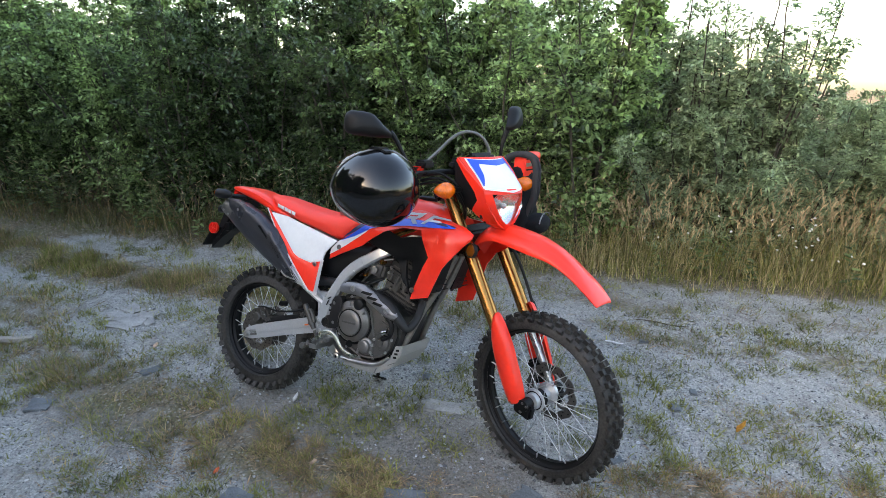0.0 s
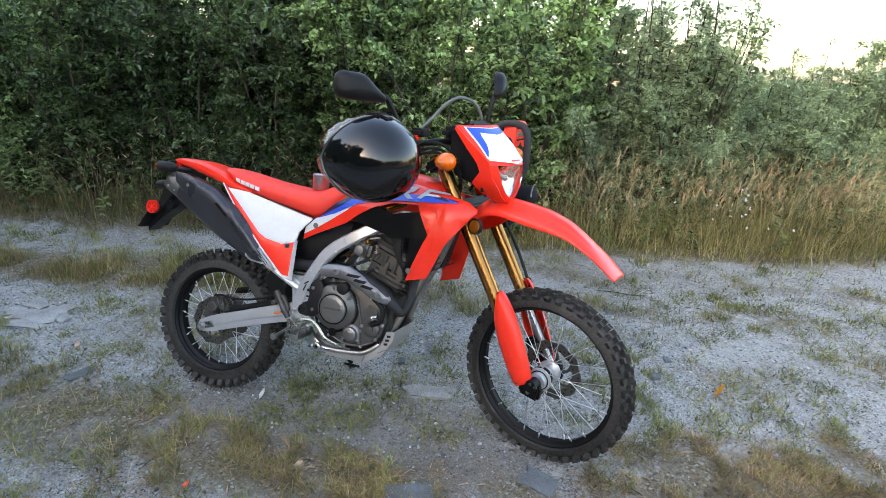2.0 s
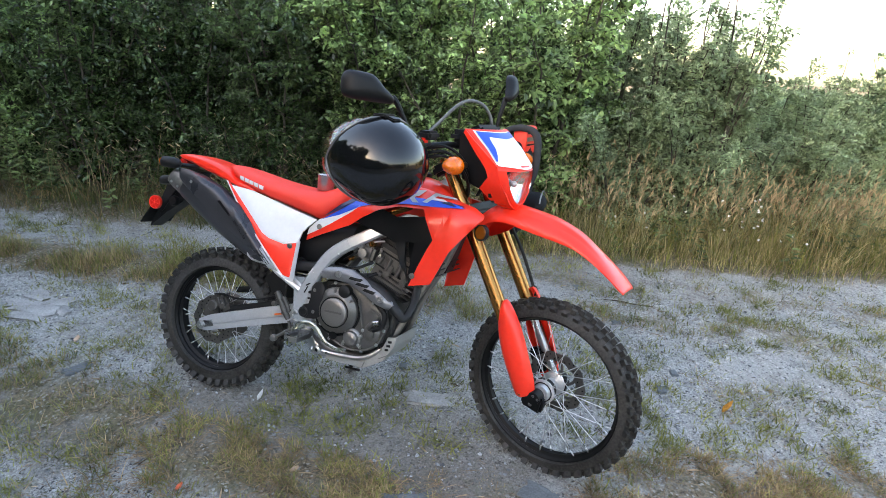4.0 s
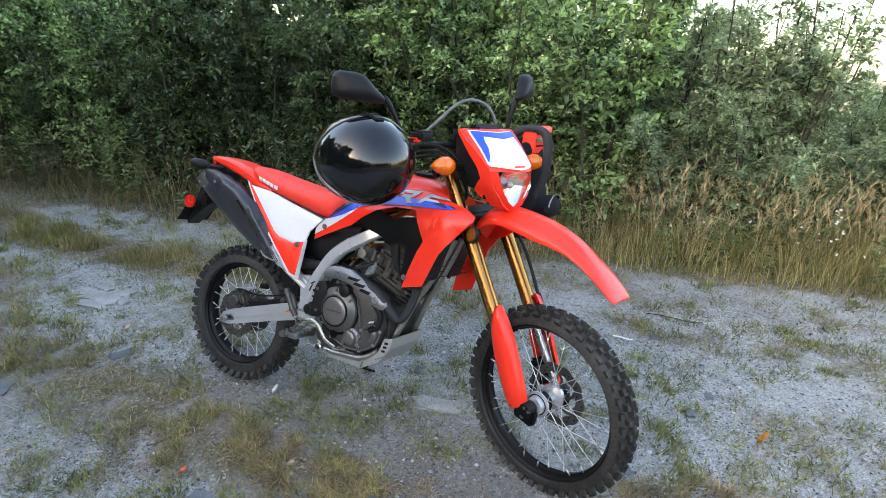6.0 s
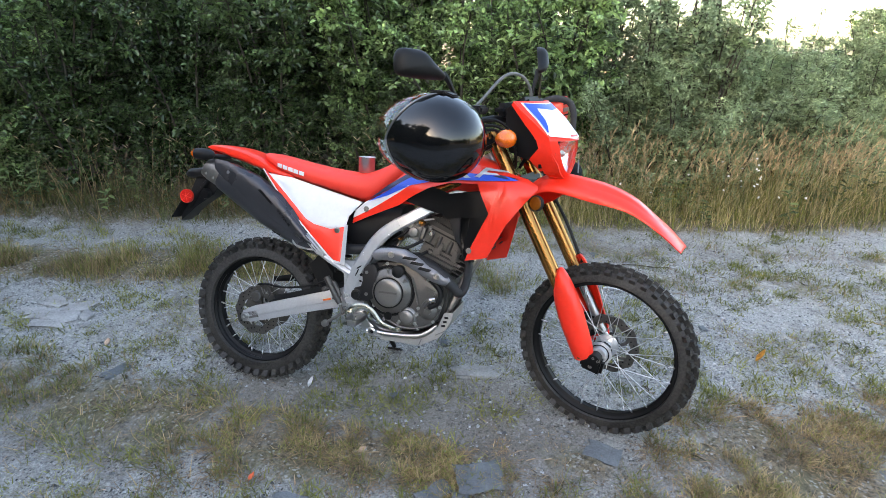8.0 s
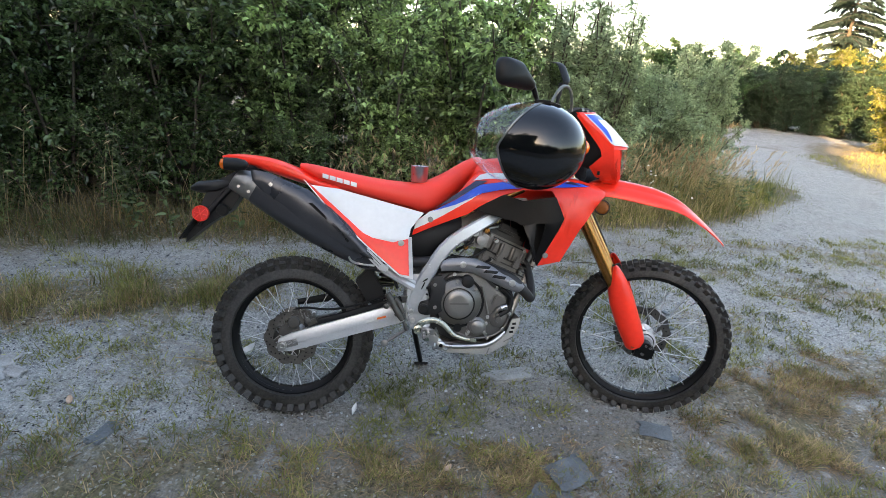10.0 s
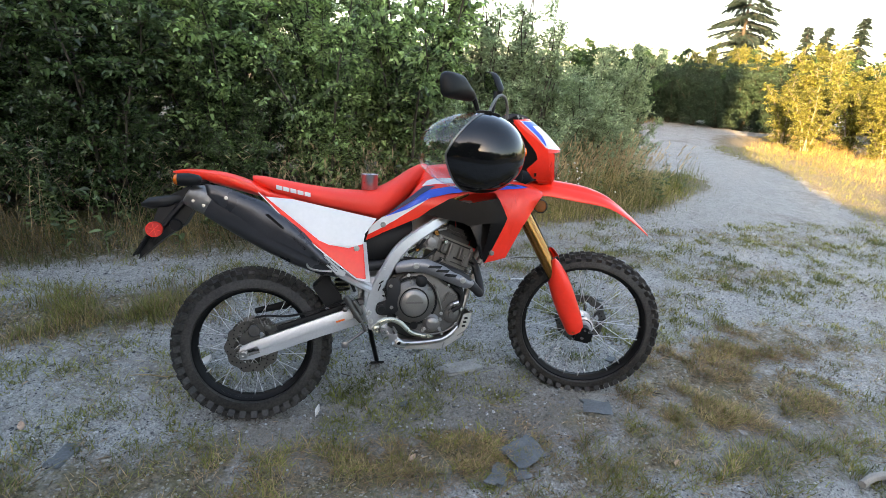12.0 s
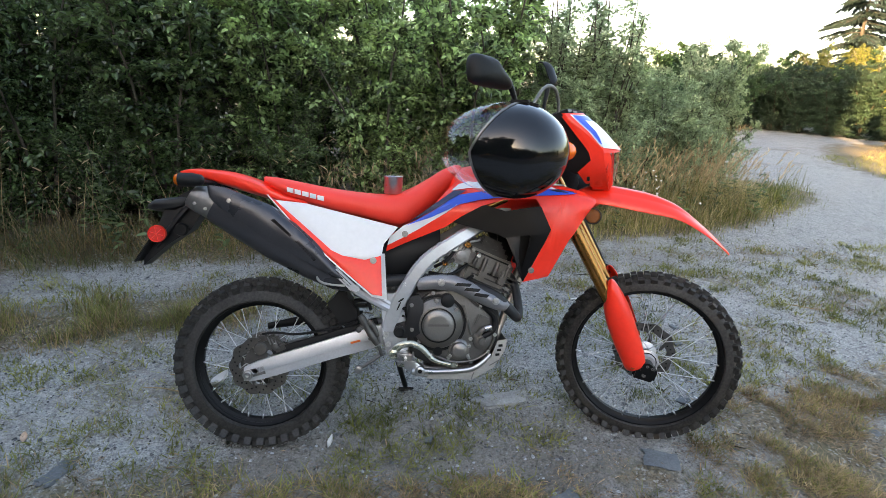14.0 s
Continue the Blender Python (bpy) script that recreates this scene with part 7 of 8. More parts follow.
for z, r in ((0.955, 0.03), (1.11, 0.028)):
    bm = bmesh.new()
    c = np.array([1.452, 0, 0.335]) + (np.array([1.005, 0, 1.135]) - np.array([1.452, 0, 0.335])) * ((z - 0.335) / 0.80)
    box(bm, c - np.array([0.02, 0, 0]), (0.085, 0.27, 0.042), (0, -RAKE, 0), 0.012)
    part("triple_clamp", bm, BLACK_METAL, bike, m=MF)
bm = bmesh.new()
lathe(bm, [(0.038, -0.02), (0.038, 0.02)], (1.466 + 0.0, -0.03, 0.34), sides=24)
part("hub_spacer", bm, BLACK_METAL, bike, m=MF)
bm = bmesh.new()
box(bm, (1.375, 0.085, 0.395), (0.05, 0.04, 0.10), (0, -28, 0), 0.01)
part("front_brake_caliper", bm, BLACK_METAL, bike, m=MF)
bm = bmesh.new()
tube(bm, [(1.15, 0.13, 0.92), (1.22, 0.145, 0.80), (1.29, 0.14, 0.665), (1.305, 0.135, 0.62)], 0.0065, 8, 5)
tube(bm, [(1.305, 0.135, 0.64), (1.33, 0.125, 0.55), (1.36, 0.11, 0.45)], 0.005, 8, 4)
part("front_brake_hose", bm, BLACK_PLASTIC, bike, m=MF)
bm = bmesh.new()
box(bm, (1.300, 0.135, 0.645), (0.03, 0.02, 0.045), (0, -28, 0), 0.005)
part("hose_clip", bm, BLACK_PLASTIC, bike, m=MF)

# front mudguard
FEND = [(1.085, 0.885, 0.055, 0.030), (1.130, 0.943, 0.062, 0.036), (1.19, 0.985, 0.068, 0.040), (1.25, 0.996, 0.072, 0.040), (1.32, 0.990, 0.074, 0.042), (1.40, 0.977, 0.074, 0.042), (1.47, 0.960, 0.072, 0.036), (1.53, 0.936, 0.068, 0.028), (1.59, 0.896, 0.062, 0.020),
        (1.65, 0.848, 0.060, 0.012), (1.695, 0.804, 0.053, 0.006), (1.706, 0.792, 0.046, 0.004)]
bm = bmesh.new()
rings = []
for x, z, w, drop in spline(FEND, 4):
    u = np.linspace(-1, 1, 23)
    crown = 0.013 * np.clip(1 - (np.abs(u) / 0.46) ** 7, 0, 1) - 0.004 * (np.abs(u) > 0.95)
    top = np.stack([np.full(23, x), w * u, z - drop * np.abs(u) ** 2.6 - 0.004 + crown * min(1, max(0, (1.62 - x) / 0.2))], 1)
    low = top[::-1] - np.array([0, 0, 0.005])
    rings.append(np.concatenate([top, low]))
skin(bm, rings)
part("front_fender", bm, RED, bike, "long red front mudguard", m=MF, sharp=60)
bm = bmesh.new()
for s in (-1, 1):
    panel(bm, [(1.08, 0.90), (1.16, 0.955), (1.24, 0.962), (1.265, 0.935), (1.20, 0.885), (1.13, 0.85), (1.09, 0.85)], lambda x, z, s=s: s * (0.062 + 0.01 * (z < 0.8)), 0.004, 2)
part("fender_rear_flap", bm, RED, bike, "red rear flap of the front mudguard", m=MF)


# headlight mask
def mask_y(z):
    return np.interp(z, [0.99, 1.01, 1.06, 1.10, 1.145, 1.20, 1.262], [0.012, 0.045, 0.080, 0.095, 0.104, 0.110, 0.114])


def mask_x(z, u):
    """Front face at height z; u runs from the middle (0) to the side (1)."""
    mid = np.interp(z, [0.99, 1.03, 1.10, 1.135, 1.20, 1.262], [1.262, 1.282, 1.292, 1.288, 1.225, 1.150])
    return mid - 0.050 * u ** 2.4


MM = MF @ Matrix.Translation((1.066, -0.010, 0)) @ Matrix.Rotation(radians(-6), 4, "Z") @ Matrix.Translation((-1.05, 0, 0))
us = np.linspace(-1, 1, 21)
bm = bmesh.new()
OPEN_Z = [1.012, 1.020, 1.03, 1.045, 1.06, 1.075, 1.09, 1.105, 1.12, 1.132]


def open_half(z):
    return np.interp(z, [1.012, 1.03, 1.07, 1.10, 1.132], [0.010, 0.032, 0.058, 0.070, 0.079])


face = lambda z, u: (mask_x(z, abs(u)), u * mask_y(z), z)
skin(bm, [[face(z, u) for u in us] for z in (0.99, 1.0, 1.012)], False)
skin(bm, [[face(z, u) for u in us] for z in (1.132, 1.14, 1.155, 1.17, 1.185, 1.20, 1.22, 1.24, 1.258, 1.264)], False)
for side in (-1, 1):
    skin(bm, [[face(z, side * (k + (1 - k) * open_half(z) / mask_y(z))) for k in np.linspace(0, 1, 8)] for z in OPEN_Z], False)
ret = bmesh.ops.extrude_face_region(bm, geom=list(bm.faces))
for v in ret["geom"]:
    if isinstance(v, bmesh.types.BMVert):
        v.co.x -= 0.012
        v.co.y *= 0.97
mask = part("headlight_mask", bm, RED, bike, "red and white headlight mask with blue edging", m=MM, sharp=50)
for s in (-1, 1):
    bm = bmesh.new()
    panel(bm, [(1.225, 0.998), (1.262, 0.995), (1.262, 1.05), (1.24, 1.10), (1.238, 1.145), (1.17, 1.205), (1.10, 1.262), (1.092, 1.252), (1.178, 1.150), (1.214, 1.096), (1.214, 1.052), (1.155, 1.060), (1.180, 1.020), (1.205, 1.002)],
          lambda x, z, s=s: s * (mask_y(z) * 1.0 + 0.012 * min(1, max(0, (1.25 - x) / 0.1))), 0.005, 2, 0.002)
    part("mask_side", bm, RED, mask, m=MM)
    bm = bmesh.new()
    panel(bm, [(1.185, 1.15), (1.222, 1.096), (1.222, 1.052), (1.150, 1.050), (1.065, 1.08), (1.055, 1.16), (1.060, 1.235), (1.085, 1.255)], lambda x, z, s=s: s * (mask_y(z) * 0.92), 0.006, 1)
    part("mask_inner", bm, BLACK_PLASTIC, mask, m=MM)


def on_mask(u, z, off):
    return (mask_x(z, abs(u)) + off * 0.8, u * mask_y(z), z + off * 0.5)


def mask_patch(rows, off, n=12):
    """A thin decal on the mask between left and right limits at each height."""
    bm = bmesh.new()
    skin(bm, [[on_mask(a + (b - a) * k / n, z, off) for k in range(n + 1)] for z, a, b in rows], False)
    return bm


def chevron(rows, off, n=16):
    """A decal between half widths, whose rows lie lower in the middle by a dip."""
    bm = bmesh.new()
    skin(bm, [[on_mask(w * u, z - dip * (1 - abs(u)), off) for u in np.linspace(-1, 1, n + 1)] for z, w, dip in rows], False)
    return bm


part("mask_edging", chevron([(1.259, 0.90, 0.004), (1.235, 0.915, 0.0), (1.20, 0.92, 0.0), (1.170, 0.93, 0.0), (1.152, 0.94, 0.004)], 0.002), WHITE, mask, "thin white edging", m=MM, smooth=False)
part("mask_blue", chevron([(1.256, 0.86, 0.004), (1.235, 0.87, 0.0), (1.20, 0.88, 0.0), (1.175, 0.89, 0.0), (1.160, 0.90, 0.002)], 0.0035), BLUE, mask, m=MM, smooth=False)
part("mask_white", chevron([(1.238, 0.62, 0.007), (1.228, 0.66, 0.003), (1.20, 0.71, 0.0), (1.18, 0.78, 0.0), (1.160, 0.88, 0.002), (1.152, 0.93, 0.006), (1.146, 0.94, 0.011)], 0.0055), WHITE, mask, m=MM, smooth=False)
bm = mask_patch([(1.1475, -0.24, 0.24), (1.1425, -0.24, 0.24)], 0.0075)
part("mask_name", bm, RED, mask, "thin red bar of the maker's name", m=MM, smooth=False)
bm = bmesh.new()
rows = []
for z in (1.010, 1.03, 1.06, 1.09, 1.115, 1.134):
    half = np.interp(z, [1.01, 1.03, 1.07, 1.10, 1.134], [0.012, 0.036, 0.062, 0.074, 0.082])
    rows.append([(mask_x(z, abs(u) * half / mask_y(z)) - 0.002, u * half, z) for u in np.linspace(-1, 1, 13)])
skin(bm, rows, False)
lens = part("headlight_lens", bm, LAMP_GLASS, bike, "clear headlight lens", m=MM)
lens.visible_shadow = False
bm = bmesh.new()
rows = []
for k, t in enumerate(np.linspace(0, 1, 8)):
    a = np.linspace(0, 2 * np.pi, 24, endpoint=False)
    w, h = 0.082 * t ** 0.5 + 0.004, 0.062 * t ** 0.5 + 0.004
    rows.append(np.stack([np.full(24, 1.228 + 0.030 * t), w * np.cos(a) * (1 - 0.35 * np.clip(-np.sin(a), 0, 1)), 1.076 + h * np.sin(a)], 1))
skin(bm, rows, True, False)
refl = part("headlight_reflector", bm, BOWL, bike, "silver headlight bowl", m=MM)
bm = bmesh.new()
bmesh.ops.create_uvsphere(bm, u_segments=14, v_segments=8, radius=0.012, matrix=Matrix.Translation((1.240, 0, 1.08)))
part("bulb", bm, CHROME, refl, m=MM)
bm = bmesh.new()
box(bm, (1.192, 0, 1.08), (0.05, 0.15, 0.14), (0, 0, 0), 0.02)
part("headlight_housing", bm, BLACK_PLASTIC, bike, m=MM)
bm = bmesh.new()
box(bm, (1.085, 0, 1.245), (0.085, 0.13, 0.05), (0, -25, 0), 0.015)
part("instrument_panel", bm, BLACK_PLASTIC, bike, "black instrument panel", m=MM)

for s in (-1, 1):
    bm = bmesh.new()
    fx, fy = (0.018, 0.030) if s > 0 else (0.0, 0.0)
    tube(bm, [(1.10, s * 0.12, 1.135), (1.115 + fx, s * (0.16 + fy), 1.14), (1.12 + fx, s * (0.185 + fy), 1.14)], 0.012, 10, 3)
    st = part("front_indicator", bm, BLACK_PLASTIC, bike, "amber front turn signal on a black stem", m=MF)
    bm = bmesh.new()
    rings = []
    for y, kx, kz in ((0.175, 0.012, 0.012), (0.185, 0.026, 0.024), (0.205, 0.036, 0.033), (0.225, 0.036, 0.031), (0.245, 0.030, 0.022), (0.262, 0.016, 0.010), (0.266, 0.005, 0.004)):
        a = np.linspace(0, 2 * np.pi, 16, endpoint=False)
        rings.append(np.stack([1.118 + fx + kx * np.cos(a), np.full(16, s * (y + fy)), 1.14 + kz * np.sin(a)], 1))
    skin(bm, rings)
    part("lens", bm, AMBER, st, "faceted amber lens", m=MF)
bm = bmesh.new()
tube(bm, [(0.985, -0.385, 1.190), (0.995, -0.20, 1.195), (1.02, -0.10, 1.20), (1.035, 0, 1.185), (1.02, 0.10, 1.20), (0.995, 0.20, 1.195), (0.985, 0.385, 1.190)], 0.0115, 10, 5)
bar = part("handlebar", bm, BLACK_METAL, bike, "black handlebar", m=MF)
bm = bmesh.new()
box(bm, (1.03, 0, 1.23), (0.06, 0.20, 0.05), (0, 0, 0), 0.018)
part("bar_pad", bm, CLOTH, bar, m=MF)
bm = bmesh.new()
for k in range(4):
    box(bm, (1.0615, -0.066 + 0.034 * k, 1.232 - 0.004 * (k % 2)), (0.003, 0.022, 0.020), (0, 0, 0), 0.001)
part("pad_marking", bm, WHITE, bar, "white blocks of a name on the bar pad", m=MF)
for s in (-1, 1):
    bm = bmesh.new()
    tube(bm, [(0.985, s * 0.29, 1.191), (0.985, s * 0.34, 1.190), (0.985, s * 0.41, 1.190)], 0.017, 12, 2)
    part("grip", bm, RUBBER, bar, m=MF)
    bm = bmesh.new()
    box(bm, (0.990, s * 0.25, 1.20), (0.05, 0.05, 0.045), (0, 0, 0), 0.012)
    box(bm, (1.005, s * 0.22, 1.235), (0.06, 0.06, 0.03), (0, 0, 0), 0.008)
    part("switch_gear", bm, BLACK_PLASTIC, bar, m=MF)
    bm = bmesh.new()
    tube(bm, [(1.02, s * 0.23, 1.205), (1.045, s * 0.29, 1.205), (1.05, s * 0.36, 1.195), (1.045, s * 0.40, 1.19)], 0.007, 8, 4)
    part("lever", bm, ALUMINIUM if s > 0 else BLACK_METAL, bar, m=MF)
# mirrors: the outer ends are swept back
for s in (-1, 1):
    bm = bmesh.new()
    if s < 0:
        tube(bm, [(0.975, -0.270, 1.215), (0.958, -0.300, 1.285), (0.942, -0.322, 1.336), (0.930, -0.335, 1.355)], [0.007, 0.0075, 0.010, 0.012], 8, 5)
    else:
        tube(bm, [(1.00, 0.235, 1.215), (1.005, 0.240, 1.290), (1.012, 0.255, 1.345), (1.014, 0.268, 1.378)], [0.007, 0.0075, 0.010, 0.012], 8, 5)
    mir = part("mirror", bm, BLACK_METAL, bike, "black rear-view mirror on a stem", m=MF)
    a = np.linspace(0, 2 * np.pi, 32, endpoint=False)
    c, q = np.cos(a), np.sin(a)
    # local: x along the mirror outwards, y its depth (ahead), z up
    rim = np.array([(-0.088, -0.036), (-0.070, -0.046), (0.030, -0.053), (0.078, -0.050), (0.094, -0.030), (0.097, 0.022), (0.082, 0.047), (0.050, 0.053), (-0.005, 0.050), (-0.050, 0.010), (-0.086, -0.022), (-0.088, -0.036)])
    pts = spline(rim, 3)[:-1] * np.array([1.0, 0.86 if s < 0 else 0.95])
    place = (Matrix.Translation((0.888, -0.398, 1.382)) if s < 0 else Matrix.Translation((1.0, 0.318, 1.418))) @ (Matrix(((-0.585, 0.81, 0, 0), (-0.81, -0.585, 0, 0), (0, 0, 1, 0), (0, 0, 0, 1))) if s < 0 else Matrix(((-0.40, 0.916, 0, 0), (0.916, 0.40, 0, 0), (0, 0, 1, 0), (0, 0, 0, 1)))) @ pose(0, 0, 0, 8, -8, 0)
    bm = bmesh.new()
    skin(bm, [[(p[0] * k, dep, p[1] * k) for p in pts] for k, dep in ((0.2, 0.034), (0.55, 0.031), (0.82, 0.021), (0.96, 0.008), (1.0, -0.004), (0.985, -0.011), (0.93, -0.011))])
    part("mirror_shell", bm, BLACK_PLASTIC, mir, "black plastic mirror shell", m=MF @ place)
    bm = bmesh.new()
    skin(bm, [[(k * p[0] * 0.92, -0.0115, k * p[1] * 0.92) for p in pts] for k in (1.0, 0.5)])
    part("mirror_glass", bm, REFLECTOR, mir, "mirror glass", m=MF @ place)
bm = bmesh.new()
box(bm, (0.992, -0.245, 1.208), (0.05, 0.030, 0.036), (0, 0, 0), 0.008)
part("stop_switch", bm, RED, bike, "red stop switch", m=MF)
# cables and hoses round the bars
bm = bmesh.new()
tube(bm, [(0.955, -0.185, 1.225), (0.985, -0.140, 1.275), (1.015, -0.075, 1.338), (1.038, -0.023, 1.360), (1.060, 0.035, 1.345), (1.070, 0.075, 1.300), (1.070, 0.090, 1.245)], 0.0062, 8, 6)
part("brake_line", bm, material("grey_hose", (0.10, 0.105, 0.10), 0.5, vary=0.2, bump=0.05), bike, "grey brake line arching over the mask", m=MF)
for off in (0.0, 0.02, 0.035):
    for pts in ([(0.99, -0.23, 1.19 - off), (1.06, -0.19, 1.20 - off), (1.10, -0.13, 1.15 - off), (1.09, -0.07, 1.06 - off), (1.03, -0.05, 0.97)],
                [(0.99, 0.23, 1.19 - off), (1.08, 0.17, 1.21 - off), (1.11, 0.08, 1.14 - off), (1.05, 0.05, 1.0)]):
        bm = bmesh.new()
        tube(bm, pts, 0.0055, 6, 5)
        part("control_cable", bm, BLACK_PLASTIC, bike, m=MF)
# round amber reflector on the shroud's front
bm = bmesh.new()
lathe(bm, [(0.022, 0.012), (0.029, 0.008), (0.029, -0.006), (0.0255, -0.007), (0.025, -0.004), (0.001, -0.004)], (0, 0, 0), sides=28)
shell = part("front_reflector", bm, BLACK_PLASTIC, bike, "round dark amber side reflector in a black rim", m=pose(1.165, -0.190, 0.885, 0, 0, -26))
bm = bmesh.new()
lathe(bm, [(0.0245, -0.0045), (0.022, -0.007), (0.001, -0.0085)], (0, 0, 0), sides=28)
part("lens", bm, AMBER_DARK, shell, "dark amber lens", m=pose(1.165, -0.190, 0.885, 0, 0, -26))
bm = bmesh.new()
tube(bm, [(1.10, -0.12, 0.905), (1.14, -0.155, 0.895), (1.165, -0.175, 0.888)], 0.009, 8, 3)
part("reflector_bracket", bm, BLACK_PLASTIC, bike)
bm = bmesh.new()
tube(bm, [(1.02, 0, 0.93), (0.985, 0, 1.0), (0.955, 0, 1.055)], 0.034, 16, 3)
part("steering_head", bm, FRAME_SILVER, bike)

# ---- helmet, cup and bag ----
BIKE_M = pose(0, 0, 0, -BIKE_LEAN, 0, 0)


def helmet_thing():
    root = new("helmet")
    # local axes: +x is the crown, the open face with its visor looks to -x

    AX, AF, BY, CZ = 0.166, 0.235, 0.152, 0.146
    UPPER, LOWER = 0.50, -0.22     # slant of the shell's front edge above and below the middle
    FRONT, SKEW = -0.056, 0.42

    def egg(scale, cuts, solid=0.0):
        bm = bmesh.new()
        bmesh.ops.create_uvsphere(bm, u_segments=64, v_segments=44, radius=1.0, matrix=Matrix.Rotation(radians(90), 4, "Y"))
        for v in bm.verts:
            p = v.co
            low = 1 - 0.10 * max(0, -p.z) * max(0, -p.x)
            v.co = Vector(((AX if p.x > 0 else AF) * p.x, BY * p.y, CZ * p.z * low)) * scale
        for co, no in cuts:
            bmesh.ops.bisect_plane(bm, geom=[*bm.verts, *bm.edges, *bm.faces], plane_co=co, plane_no=no, clear_inner=True)
        if solid > 0:
            ret = bmesh.ops.extrude_face_region(bm, geom=list(bm.faces))
            for v in ret["geom"]:
                if isinstance(v, bmesh.types.BMVert):
                    v.co = v.co * (1 - solid)
        return bm

    part("shell", egg(1.0, [((FRONT, 0, 0), (1, -SKEW, -UPPER)), ((FRONT, 0, 0), (1, -SKEW, -LOWER))], 0.05), HELMET, root, "glossy black shell")
    part("lining", egg(0.93, [((FRONT + 0.035, 0, 0), (1, -SKEW, -UPPER)), ((FRONT + 0.035, 0, 0), (1, -SKEW, -LOWER))], 0.06), LINING, root)
    bm = egg(1.012, [((FRONT, 0, 0), (-1, SKEW, UPPER)), ((0, 0, 0), (0, 0, 1))])
    low = egg(1.012, [((FRONT, 0, 0), (-1, SKEW, LOWER)), ((0, 0, 0), (0, 0, -1))])
    tmp = bpy.data.meshes.new("tmp")
    low.to_mesh(tmp)
    low.free()
    bm.from_mesh(tmp)
    bpy.data.meshes.remove(tmp)
    bmesh.ops.remove_doubles(bm, verts=bm.verts, dist=1e-5)
    vis = part("visor", bm, CLEAR, root, "clear bubble visor")
    vis.visible_shadow = False
    loop = []
    for side in (-1, 1):
        for z in np.linspace(0.140, -0.138, 36)[::-side]:
            y = side * 0.10
            for _ in range(30):
                x = FRONT + SKEW * y + (UPPER * z if z > 0 else LOWER * z)
                c = CZ * (1 - 0.10 * max(0, -z / CZ) * max(0, -x / AF))
                rest = 1 - (x / (AX if x > 0 else AF)) ** 2 - (z / c) ** 2
                y = 0.5 * y + 0.5 * side * BY * math.sqrt(max(rest, 0))
            if rest > 0.02:
                loop.append((x, y, z))
    bm = bmesh.new()
    tube(bm, [tuple(1.008 * c for c in q) for q in loop + loop[:1]], 0.0036, 6, 2)
    part("edge_trim", bm, STEEL_GREY, root, "thin grey edge trim")
    bm = bmesh.new()
    box(bm, (0.005, 0, 0.147), (0.060, 0.050, 0.012), (0, -1, 0), 0.004)
    box(bm, (0.048, 0, 0.141), (0.035, 0.035, 0.010), (0, 14, 0), 0.004)
    part("vent", bm, BLACK_PLASTIC, root, "black top vent")
    bm = bmesh.new()
    lathe(bm, [(0.016, 0.004), (0.018, 0.0), (0.016, -0.003), (0.012, -0.003), (0.012, -0.001), (0.001, -0.001)], (0, 0, 0), sides=24)
    part("badge_ring", bm, STEEL_GREY, root, "round grey badge", m=Matrix.Translation((0.138, 0.038, 0.015)) @ Matrix.Rotation(radians(106), 4, "Z"))
    return tagged(root, "glossy black helmet with a clear bubble visor hanging on the grip", "helmet")


helm = helmet_thing()
helm.matrix_world = BIKE_M @ pose(0.838, -0.385, 1.080, 10, 4, -19)

cup = new("cup")
bm = bmesh.new()
lathe(bm, [(0.001, 0.0), (0.030, 0.0), (0.0325, 0.003), (0.0335, 0.060), (0.0350, 0.0625), (0.0335, 0.064), (0.0318, 0.062), (0.0310, 0.005), (0.001, 0.004)], sides=40)
part("cup_body", bm, CHROME, cup, "brushed steel wall and rolled rim", m=Matrix.Rotation(radians(90), 4, "X"))
tagged(cup, "small stainless steel cup standing on the seat", "cup")
cup.matrix_world = BIKE_M @ pose(0.468, -0.055, 0.9455, 5, 0, 0)

bag = new("backpack")
bm = bmesh.new()
BAG = [(-0.34, 0.05, 0.03), (-0.32, 0.085, 0.055), (-0.22, 0.10, 0.075), (-0.08, 0.095, 0.07), (0.02, 0.075, 0.055), (0.06, 0.04, 0.03)]
rings = []
for z, w, dep in spline(BAG, 4):
    a = np.linspace(0, 2 * np.pi, 22, endpoint=False)
    c, s = np.cos(a), np.sin(a)
    wob = 0.006 * np.sin(a * 5 + z * 40)
    rings.append(np.stack([(dep + wob) * np.sign(c) * np.abs(c) ** 0.7, (w + wob) * np.sign(s) * np.abs(s) ** 0.7, np.full(22, z)], 1))
skin(bm, rings)
part("bag_body", bm, CLOTH, bag)
bm = bmesh.new()
rings = []
for x, k in ((0.04, 0.6), (0.06, 1.0), (0.11, 1.0), (0.135, 0.7), (0.145, 0.3)):
    a = np.linspace(0, 2 * np.pi, 18, endpoint=False)
    rings.append(np.stack([np.full(18, x), 0.01 + 0.085 * k * np.cos(a), -0.205 + 0.045 * k * np.sin(a)], 1))
skin(bm, rings)
part("front_pocket", bm, CLOTH, bag)
bm = bmesh.new()
a = np.linspace(0.15 * np.pi, 0.95 * np.pi, 9)
tube(bm, [(0.128, 0.01 + 0.088 * math.cos(t), -0.20 + 0.046 * math.sin(t)) for t in a], 0.003, 6, 3)
part("zip_piping", bm, STEEL_GREY, bag)
for y in (-0.062, -0.018):
    bm = bmesh.new()
    tube(bm, [(0.05, y, -0.18), (0.088, y, -0.08), (0.094, y, 0.0), (0.090, y, 0.055), (0.066, y, 0.092), (0.0, y, 0.100), (-0.05, y, 0.06), (-0.05, y, -0.08)], 0.0125, 8, 5, 0.35)
    part("shoulder_strap", bm, WEBBING, bag)
